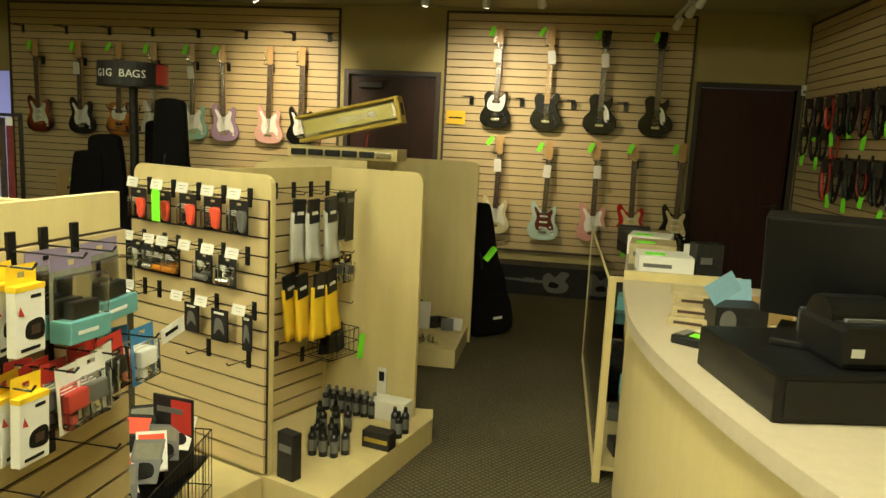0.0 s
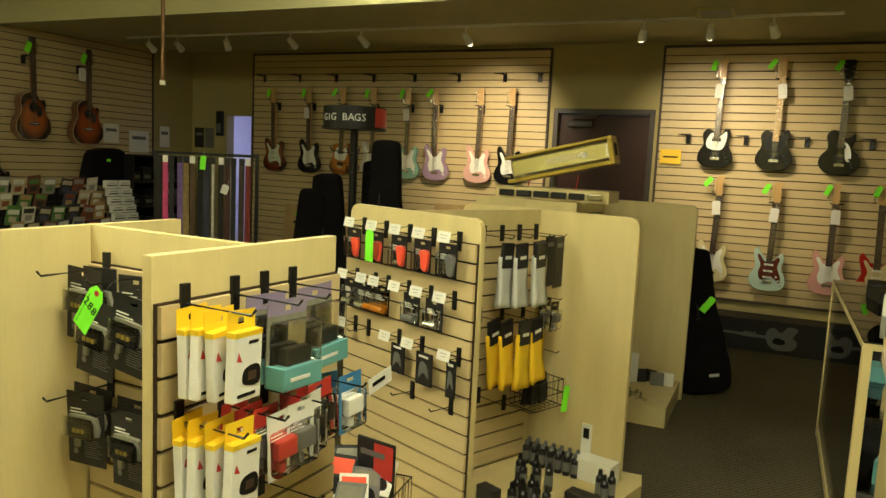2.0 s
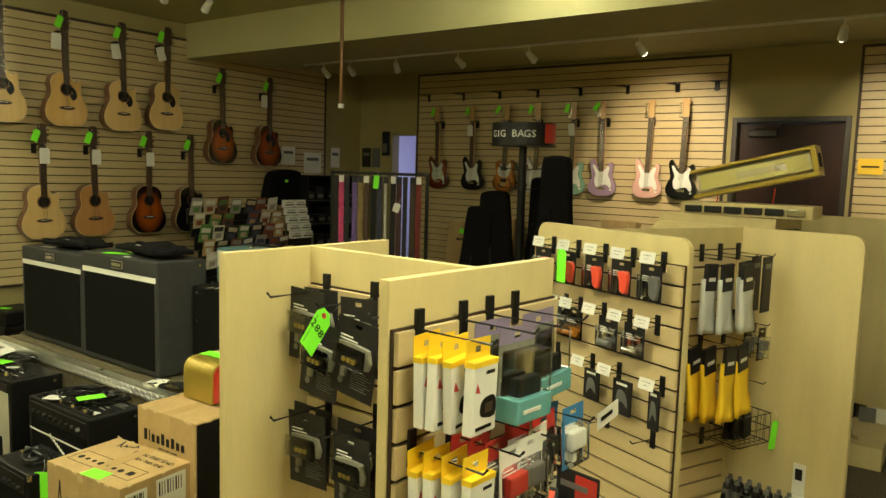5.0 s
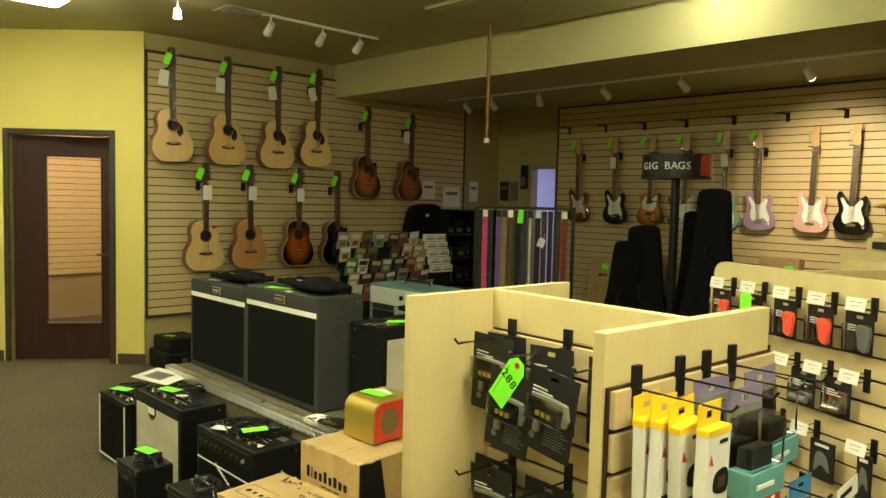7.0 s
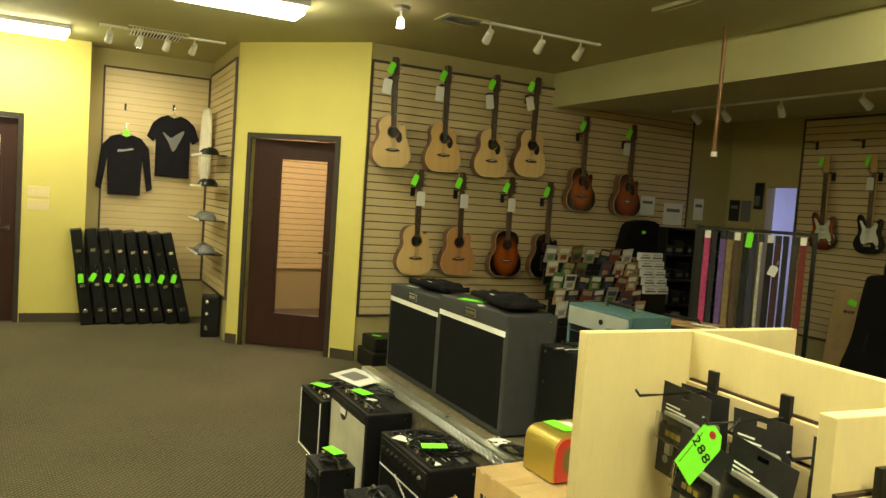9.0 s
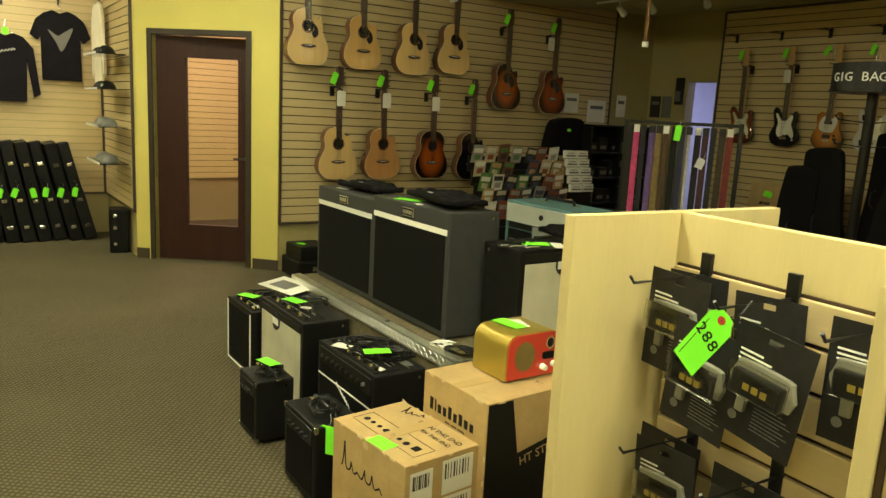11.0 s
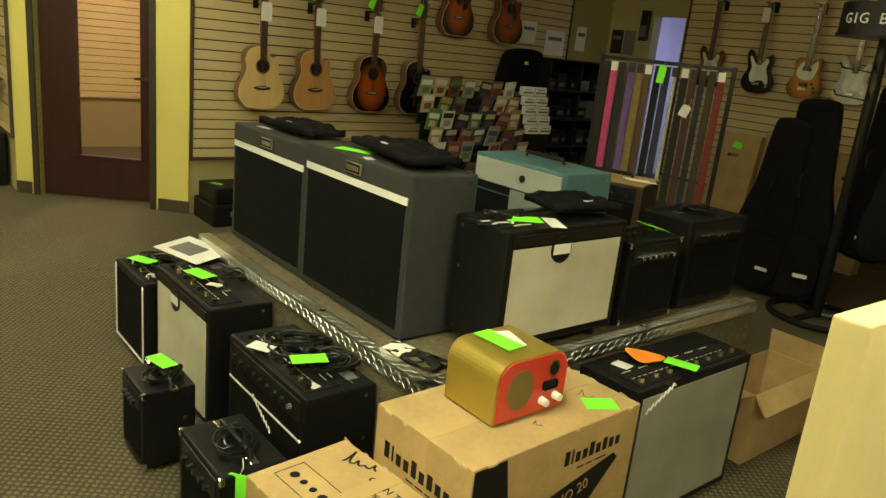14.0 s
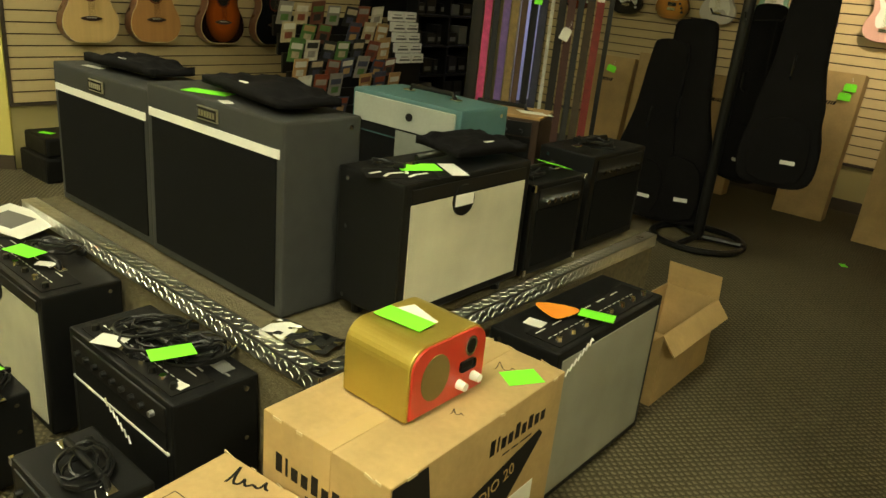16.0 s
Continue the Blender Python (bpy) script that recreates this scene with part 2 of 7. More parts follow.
def slab(bm, outline, y0, y1, bevel=0.0):
    """Extrudes an outline in x and z from y0 (front, towards the viewer) to y1."""
    vs = [bm.verts.new((p[0], y0, p[1])) for p in outline]
    f = bm.faces.new(vs)
    f.normal_update()
    r = bmesh.ops.extrude_face_region(bm, geom=[f])
    nv = [g for g in r["geom"] if isinstance(g, bmesh.types.BMVert)]
    bmesh.ops.translate(bm, vec=(0, y1 - y0, 0), verts=nv)
    if bevel:
        es = [e for e in bm.edges if e.is_valid and len(e.link_faces) == 2 and (all(v in vs for v in e.verts) or all(v in nv for v in e.verts))]
        bmesh.ops.bevel(bm, geom=es, offset=bevel, segments=2, affect="EDGES", profile=0.6)
    bmesh.ops.recalc_face_normals(bm, faces=bm.faces[:])
    return bm


def part(name, bm, mat, parent=None, label="", smooth=False):
    me = bpy.data.meshes.new(name)
    bm.to_mesh(me)
    bm.free()
    me.materials.append(mat)
    if smooth:
        me.polygons.foreach_set("use_smooth", [True] * len(me.polygons))
    ob = new(name, me)
    if parent is not None:
        ob.parent = parent
    if label:
        ob["label"] = label
    return ob


def shared(name, me, parent, m=None):
    ob = new(name, me)
    ob.parent = parent
    if m is not None:
        ob.matrix_basis = m
    return ob


def thing(name, m, label, category, group="", kind=""):
    e = new(name)
    e.empty_display_size = 0.1
    e.matrix_basis = m
    return tagged(e, label, category, group, kind)


def bx(*a, **k):
    return box(bmesh.new(), *a, **k)


def cy(*a, **k):
    return cyl(bmesh.new(), *a, **k)


def writing(name, body, size, mat, parent, m, extrude=0.0004, label=""):
    c = bpy.data.curves.new(name, "FONT")
    c.body, c.size, c.extrude, c.align_x, c.align_y, c.resolution_u = body, size, extrude, "CENTER", "CENTER", 2
    tmp = new(name + "_text", c)
    me = bpy.data.meshes.new_from_object(tmp.evaluated_get(bpy.context.evaluated_depsgraph_get()))
    bpy.data.objects.remove(tmp)
    me.materials.clear()
    me.materials.append(mat)
    o = new(name, me)
    if parent is not None:
        o.parent = parent
    o.matrix_basis = m
    if label:
        o["label"] = label
    return o


def structure(name, bm, mat, label, category):
    return tagged(part(name, bm, mat), label, category, kind="structure")

# ---------------------------------------------------------------- structure
structure("floor", bx(-11.5, 4.6, FRONT - 0.2, 10.2, -0.12, 0.0), M_CARPET, "worn brown loop-pile commercial carpet over the whole shop", "carpet")
structure("ceiling", bx(-11.5, 4.6, FRONT - 0.2, 4.72, CEIL, CEIL + 0.15), M_CEIL, "olive-painted flat ceiling over the sales floor", "ceiling")
bm = bmesh.new()
vs = [bm.verts.new(p) for p in [(-8.0, 4.72, 2.71), (2.5, 4.72, 2.71), (2.5, 7.7, 2.87), (-8.0, 7.7, 2.87),
                                (-8.0, 4.72, 3.22), (2.5, 4.72, 3.22), (2.5, 7.7, 3.22), (-8.0, 7.7, 3.22)]]
for q in [(3, 2, 1, 0), (4, 5, 6, 7), (0, 1, 5, 4), (1, 2, 6, 5), (2, 3, 7, 6), (3, 0, 4, 7)]:
    bm.faces.new([vs[i] for i in q])
structure("ceiling_soffit", bm, M_CEIL, "lowered olive-painted ceiling with an upright face towards the shop", "ceiling")

# Back wall with two doors and an office opening
bm = bmesh.new()
for x0, x1, z0, z1 in [(-8.0, -6.76, 0, 3.1), (-6.76, -6.36, 2.05, 3.1), (-6.36, -2.33, 0, 3.1), (-2.33, -1.39, 2.17, 3.1),
                       (-1.39, 1.27, 0, 3.1), (1.27, 2.17, 2.17, 3.1), (2.17, 2.6, 0, 3.1)]:
    box(bm, x0, x1, BACK, BACK + 0.14, z0, z1)
structure("wall_back", bm, M_TAN, "tan painted back wall behind the guitar panels", "wall")
structure("wall_left", bx(LEFT - 0.14, LEFT, 2.60, BACK + 0.14, 0, 3.2), M_TAN, "painted side wall carrying the acoustic guitars", "wall")
structure("wall_right", bx(RIGHT, RIGHT + 0.14, FRONT, BACK, 0, 3.2), M_TAN, "painted side wall carrying straps and small goods", "wall")
structure("wall_front", bx(-11.5, 4.6, FRONT - 0.15, FRONT, 0, 3.2), M_YELLOW, "plain yellow painted wall at the shop front", "wall")

# Diagonal wall with the practice room door: along (1, 1) from its left end
DIAG = pose(-8.36, 1.57, 0, 0, 0, 45)
DL = 1.457
bm = bmesh.new()
for x0, x1, z0, z1 in [(0, 0.20, 0, 3.1), (0.20, 1.14, 2.13, 3.1), (1.14, DL, 0, 3.1)]:
    box(bm, x0, x1, 0, 0.14, z0, z1)
o = structure("wall_diagonal", bm, M_YELLOW, "yellow painted angled wall with a glazed door", "wall")
o.matrix_basis = DIAG
structure("wall_alcove_side", bx(-11.0, -8.36, 1.57, 1.70, 0, 3.1), M_TAN, "painted side wall of the clothing alcove", "wall")
structure("wall_alcove_back", bx(-10.06, -9.92, 0.0, 1.57, 0, 3.1), M_TAN, "painted end wall of the clothing alcove", "wall")
bm = bmesh.new()
for y0, y1, z0, z1 in [(-0.42, 0.245, 0, 3.1), (-1.38, -0.42, 2.2, 3.1), (FRONT, -1.38, 0, 3.1)]:
    box(bm, ENTRY - 0.14, ENTRY, y0, y1, z0, z1)
box(bm, -10.06, ENTRY - 0.14, 0.105, 0.245, 0, 3.1)
structure("wall_entry", bm, M_YELLOW, "bright yellow painted wall beside the glazed entry door", "wall")
# rooms behind the doors
structure("office_wall", bx(-8.0, -5.6, 9.9, 10.0, 0, 3.0), M_WHITE, "pale end wall of the office behind the shop", "wall")
structure("office_side_wall", bx(-8.1, -8.0, BACK + 0.14, 10.0, 0, 3.0), M_WHITE, "pale side wall of the office", "wall")
structure("office_partition", bx(-5.7, -5.6, BACK + 0.14, 10.0, 0, 3.0), M_WHITE, "pale partition of the office", "wall")
structure("office_ceiling", bx(-8.1, -5.6, BACK + 0.14, 10.0, 2.95, 3.05), M_WHITE, "pale office ceiling", "ceiling")
structure("practice_room_wall", bx(-11.0, -7.5, 4.42, 4.5, 0, 3.1), M_TAN, "painted end wall of the practice room", "wall")
structure("practice_room_side_wall", bx(-10.6, -10.5, 1.7, 4.5, 0, 3.1), M_TAN, "painted side wall of the practice room", "wall")

# Baseboards
for nm, b in [("baseboard_back", (-6.36, -2.42, BACK - 0.012, BACK, 0, 0.1)), ("baseboard_middle", (-1.3, 1.2, BACK - 0.012, BACK, 0, 0.1)),
              ("baseboard_left", (LEFT, LEFT + 0.012, 2.66, BACK, 0, 0.1)), ("baseboard_entry", (ENTRY, ENTRY + 0.012, -0.36, 0.245, 0, 0.1)),
              ("baseboard_front", (ENTRY, RIGHT, FRONT, FRONT + 0.012, 0, 0.1))]:
    structure(nm, bx(*b, bevel=0.003), M_BASE, "dark brown vinyl baseboard", "baseboard")
for nm, x0, x1 in [("baseboard_diagonal", 0.0, 0.13), ("baseboard_pillar", 1.21, DL + 0.01)]:
    o = structure(nm, bx(x0, x1, -0.012, 0, 0, 0.1, bevel=0.003), M_BASE, "dark brown vinyl baseboard", "baseboard")
    o.matrix_basis = DIAG


# Slatwall: backing board, one object for each slat, black edge trim
PITCH = 0.0762


def slat_panel(name, m, w, h, label, trim=True, parent=None, mat=None):
    if parent is None:
        base = thing(name, m, label, "slatwall", kind="structure")
    else:
        base = new(name)
        base.parent = parent
        base.matrix_basis = m
        base["label"] = label
    part("backing_board", bx(0, w, 0.012, 0.02, 0, h), M_GROOVE_SHADE, base)
    n = int(round(h / PITCH))
    p = h / n
    me = None
    for i in range(n):
        if me is None:
            s = part("slat", bx(0.003, w - 0.003, 0, 0.012, 0.0045, p - 0.0045, bevel=0.002), mat or M_SLAT, base)
            me = s.data
        else:
            s = shared("slat", me, base)
        s.matrix_basis = pose(0, 0, i * p)
    if trim:
        for b in [(-0.02, 0, -0.006, 0.02, -0.02, h + 0.02), (w, w + 0.02, -0.006, 0.02, -0.02, h + 0.02), (0, w, -0.006, 0.02, h, h + 0.02), (0, w, -0.006, 0.02, -0.02, 0)]:
            part("edge_trim", bx(*b), M_BASE, base)
    return base


# local x runs along the panel, local -y faces the room
slat_panel("slatwall_back", pose(-6.31, BACK - 0.021, 0.40), 3.86, 2.40, "maple slatwall holding a row of electric guitars")
slat_panel("slatwall_middle", pose(-1.285, BACK - 0.021, 0.40), 2.445, 2.40, "maple slatwall with two rows of electric guitars")
slat_panel("slatwall_left", pose(LEFT + 0.021, 2.63, 0.455, 0, 0, 90), 4.15, 2.438, "maple slatwall holding two rows of acoustic guitars")
slat_panel("slatwall_right", pose(RIGHT - 0.021, BACK - 0.02, 0.455, 0, 0, -90), 4.9, 2.3, "maple slatwall crowded with straps and cables")
slat_panel("slatwall_alcove", pose(-9.918, 0.40, 0.46, 0, 0, 90), 1.13, 2.40, "maple slatwall with hanging shirts")
slat_panel("slatwall_alcove_side", pose(-9.88, 1.548, 0.46), 1.5, 2.44, "maple slatwall with cap shelves")
slat_panel("slatwall_practice_room", pose(-10.478, 1.72, 0.55, 0, 0, 90), 2.65, 2.3, "warmly lit slatwall inside the practice room", trim=False)


# Doors
def door(name, m, w, h, label, glazed=False, leaf_turn=0.0, closer=False):
    d = thing(name, m, label, "door", kind="structure")
    bm = bmesh.new()
    box(bm, -0.05, 0.0, -0.015, 0.10, 0, h + 0.05, bevel=0.004)
    box(bm, w, w + 0.05, -0.015, 0.10, 0, h + 0.05, bevel=0.004)
    box(bm, 0, w, -0.015, 0.10, h, h + 0.05, bevel=0.004)
    part("door_frame", bm, M_FRAME, d)
    g = 0.004
    t = pose(g, 0.055, 0.008, 0, 0, leaf_turn)
    lw, lh = w - 2 * g, h - 0.012
    bm = bmesh.new()
    if glazed:
        a, b, zb, zt = 0.27, 0.15, 0.33, lh - 0.18
        box(bm, 0, a, 0, 0.044, 0, lh)
        box(bm, lw - b, lw, 0, 0.044, 0, lh)
        box(bm, a, lw - b, 0, 0.044, 0, zb)
        box(bm, a, lw - b, 0, 0.044, zt, lh)
        leaf = part("door_leaf", bm, M_DOOR, d)
        pane = part("pane", bx(a, lw - b, 0.018, 0.026, zb, zt), M_GLASS, leaf)
        pane.visible_shadow = False
        bm = bmesh.new()
        for q in [(a - 0.015, a + 0.01, -0.008, 0.052, zb, zt), (lw - b - 0.01, lw - b + 0.015, -0.008, 0.052, zb, zt),
                  (a - 0.015, lw - b + 0.015, -0.008, 0.052, zb - 0.012, zb + 0.012), (a - 0.015, lw - b + 0.015, -0.008, 0.052, zt - 0.012, zt + 0.012)]:
            box(bm, *q, bevel=0.002)
        part("glazing_bead", bm, M_DOOR, leaf)
    else:
        leaf = part("door_leaf", bx(0, lw, 0, 0.044, 0, lh, bevel=0.002), M_DOOR, d)
    leaf.matrix_basis = t
    bm = bmesh.new()
    cyl(bm, (lw - 0.07, 0, 1.0), (lw - 0.07, -0.05, 1.0), 0.012)
    box(bm, lw - 0.19, lw - 0.06, -0.06, -0.045, 0.99, 1.01, bevel=0.004)
    cyl(bm, (lw - 0.07, 0, 1.0), (lw - 0.07, -0.008, 1.0), 0.032)
    part("door_handle", bm, M_FRAME, leaf)
    if closer:
        bm = bmesh.new()
        box(bm, 0.1, 0.36, -0.06, 0.0, lh - 0.13, lh - 0.07, bevel=0.006)
        tube(bm, [(0.16, -0.05, lh - 0.06), (0.42, -0.12, lh - 0.05), (0.40, -0.02, lh - 0.012)], 0.009)
        part("door_closer", bm, M_FRAME, leaf)
    return d


door("door_1", pose(-2.33, BACK, 0), 0.94, 2.15, "closed dark walnut door with an overhead closer", closer=True)
door("door_2", pose(1.27, BACK, 0), 0.90, 2.15, "closed dark brown door in a bronze frame")
door("door_3", DIAG @ pose(0.20, 0, 0), 0.94, 2.12, "dark walnut door with a tall glass pane, ajar", glazed=True, leaf_turn=10)
door("door_4", pose(ENTRY, -1.38, 0, 0, 0, 90), 0.96, 2.18, "dark framed glazed entry door with bright light behind", glazed=True)

# ---------------------------------------------------------------- gondolas
GH = 1.376


def rounded_panel(bm, w, h, t, r=0.05):
    """Upright board, local x along it, rounded upper corners, centred on y."""
    o = [(0, 0), (w, 0), (w, h - r)] + [(w - r + r * math.cos(a), h - r + r * math.sin(a)) for a in (0.4, 0.8, 1.2, 1.57)]
    o += [(r - r * math.sin(a), h - r + r * math.cos(a)) for a in (0.0, 0.4, 0.8, 1.2)] + [(0, h - r)]
    return slab(bm, o, -t / 2, t / 2, 0.002)


def board_between(name, p, q, parent, h=GH, t=0.026, r=0.0, z=0.0, label=""):
    d = Vector(q) - Vector(p)
    if r:
        b = part(name, rounded_panel(bmesh.new(), d.length, h, t, r), M_MAPLE, parent, label)
    else:
        b = part(name, bx(0, d.length, -t / 2, t / 2, 0, h, bevel=0.002), M_MAPLE, parent, label)
    b.matrix_basis = pose(p[0], p[1], z, 0, 0, math.degrees(math.atan2(d.y, d.x)))
    return b


def slats_on(parent, p, q, side, h=1.14, z0=0.14):
    """Slats on the board from p to q; side 1 is its right-hand face."""
    d = Vector(q) - Vector(p)
    a = math.degrees(math.atan2(d.y, d.x))
    if side > 0:
        m = pose(p[0], p[1], z0, 0, 0, a) @ pose(0, -0.034, 0)
    else:
        m = pose(q[0], q[1], z0, 0, 0, a + 180) @ pose(0, -0.034, 0)
    return slat_panel("slat_face", m @ pose(0.004, 0, 0), d.length - 0.008, h, "maple slats", trim=False, parent=parent)


# Gondola near the amplifiers: two end boards and a spine, H-shaped in plan
A_L0, A_L1, A_R0, A_R1 = (-1.806, 1.007), (-1.788, 1.590), (-1.252, 0.962), (-1.216, 1.565)
A_S0, A_S1 = (-1.797, 1.290), (-1.240, 1.258)
gond_a = thing("slat_gondola", pose(0, 0, 0), "free-standing H-shaped maple slat gondola hung with packets", "display stand")
board_between("end_board", A_L0, A_L1, gond_a)
board_between("end_board", A_R0, A_R1, gond_a)
board_between("spine_board", A_S0, A_S1, gond_a)
slats_on(gond_a, (A_S0[0] + 0.02, A_S0[1]), (A_S1[0] - 0.05, A_S1[1]), 1)
slats_on(gond_a, A_R0, A_R1, 1)
part("base_deck", bx(-1.78, -1.27, 0.98, 1.24, 0.0, 0.12, bevel=0.004), M_MAPLE, gond_a)
part("base_deck", bx(-1.19, -0.88, 0.97, 1.56, 0.0, 0.12, bevel=0.004), M_MAPLE, gond_a)

# Gondola behind it, turned a little
B_F0, B_F1 = (-1.936, 2.836), (-1.150, 2.505)
B_J, B_W1 = (-1.215, 3.420), (-0.698, 3.300)
B_W0 = (2 * B_J[0] - B_W1[0] + 0.06, 2 * B_J[1] - B_W1[1])
B_FM = ((B_F0[0] + B_F1[0]) / 2, (B_F0[1] + B_F1[1]) / 2)
gond_b = thing("slat_gondola", pose(0, 0, 0), "maple slat gondola with rounded boards, hung with cloths and strings", "display stand")
board_between("end_board", B_F0, B_F1, gond_b, r=0.05)
board_between("end_board", B_W0, B_W1, gond_b, r=0.05)
board_between("spine_board", B_FM, B_J, gond_b)
slats_on(gond_b, B_F0, B_F1, 1)
slats_on(gond_b, B_FM, (B_J[0] - 0.02, B_J[1] - 0.04), 1)
u = (Vector(B_F1) - Vector(B_F0)).normalized()
deck = part("base_deck", bx(0.0, 0.84, -0.36, -0.035, 0.0, 0.13, bevel=0.004), M_MAPLE, gond_b)
deck.matrix_basis = pose(B_F0[0], B_F0[1], 0, 0, 0, math.degrees(math.atan2(u.y, u.x)))
bm = bmesh.new()
o = [(-1.18, 2.49), (-0.86, 2.36), (-0.60, 3.30), (-0.62, 3.42), (-1.2, 3.38), (-1.5, 2.72)]
lo = [bm.verts.new((x, y, 0.0)) for x, y in o]
hi = [bm.verts.new((x, y, 0.13)) for x, y in o]
bm.faces.new(hi)
bm.faces.new(lo[::-1])
for i in range(6):
    bm.faces.new([lo[i], lo[(i + 1) % 6], hi[(i + 1) % 6], hi[i]])
part("base_deck", bm, M_MAPLE, gond_b)

# Third gondola with the harmonica stand
gond_c = thing("slat_gondola", pose(0, 0, 0), "maple slat gondola under the harmonica display", "display stand")
board_between("end_board", (-1.75, 5.28), (-0.64, 5.20), gond_c, r=0.05)
board_between("end_board", (-1.95, 4.40), (-1.25, 4.30), gond_c)
board_between("spine_board", (-1.62, 4.34), (-1.30, 5.24), gond_c)
slats_on(gond_c, (-1.60, 4.40), (-1.31, 5.20), 1)
part("base_deck", bx(-1.35, -0.66, 4.52, 5.20, 0.0, 0.13, bevel=0.004), M_MAPLE, gond_c)

# ---------------------------------------------------------------- amplifier platform
PX0, PX1, PY0, PY1, PZ = -4.86, -3.115, 1.745, 3.62, 0.56
plat = thing("display_platform", pose(0, 0, 0), "carpeted low platform edged with diamond-plate aluminium", "platform")
part("carpeted_body", bx(PX0, PX1 - 0.004, PY0 + 0.004, PY1, 0, PZ - 0.004), material("carpet_riser", (0.13, 0.11, 0.066), 0.95, var=0.35, scale=40, fine=150, bump=0.2, spec=0.08), plat)


def tread_edge(w, parent, m):
    """Aluminium angle with raised lugs along local x."""
    bm = bmesh.new()
    box(bm, 0, w, -0.004, 0.048, -0.002, 0.002)
    box(bm, 0, w, -0.006, -0.002, -0.048, 0.002)
    n = int(w / 0.024)
    for i in range(n):
        for j in range(2):
            s = 1 if (i + j) % 2 else -1
            r = pose(0.012 + i * 0.024, 0.013 + j * 0.022, 0.002, 0, 0, 45 * s)
            box(bm, -0.009, 0.009, -0.0020, 0.0020, 0, 0.0018, rot=r)
            r = pose(0.012 + i * 0.024, -0.006, -0.012 - j * 0.022, 0, 45 * s, 0)
            box(bm, -0.009, 0.009, -0.0018, 0, -0.0020, 0.0020, rot=r)
    e = part("tread_plate_edge", bm, M_ALU, parent, "embossed aluminium tread-plate edging")
    e.matrix_basis = m
    return e


tread_edge(PX1 - PX0, plat, pose(PX0, PY0, PZ))
tread_edge(PY1 - PY0, plat, pose(PX1, PY0, PZ, 0, 0, 90))


# ---------------------------------------------------------------- amplifiers
def tag_card(m, col="green", size=(0.075, 0.04)):
    o = part("price_tag", bx(-size[0] / 2, size[0] / 2, -size[1] / 2, size[1] / 2, 0, 0.0012), {"green": M_GREEN, "white": M_PAPER, "orange": M_ORANGE}[col])
    o.matrix_basis = m
    nm = {"green": "bright green price card", "white": "small white paper card", "orange": "orange plectrum-shaped price card"}[col]
    tagged(o, nm + " lying on the goods", "price tag", "price tags")
    return o


def corners(bm, w, d, h, r=0.012):
    for x in (0, w):
        for y in (0, d):
            for z in (0, h):
                bmesh.ops.create_cube(bm, size=1, matrix=pose(x, y, z) @ Matrix.Diagonal((r * 2, r * 2, r * 2, 1)))
    return bm


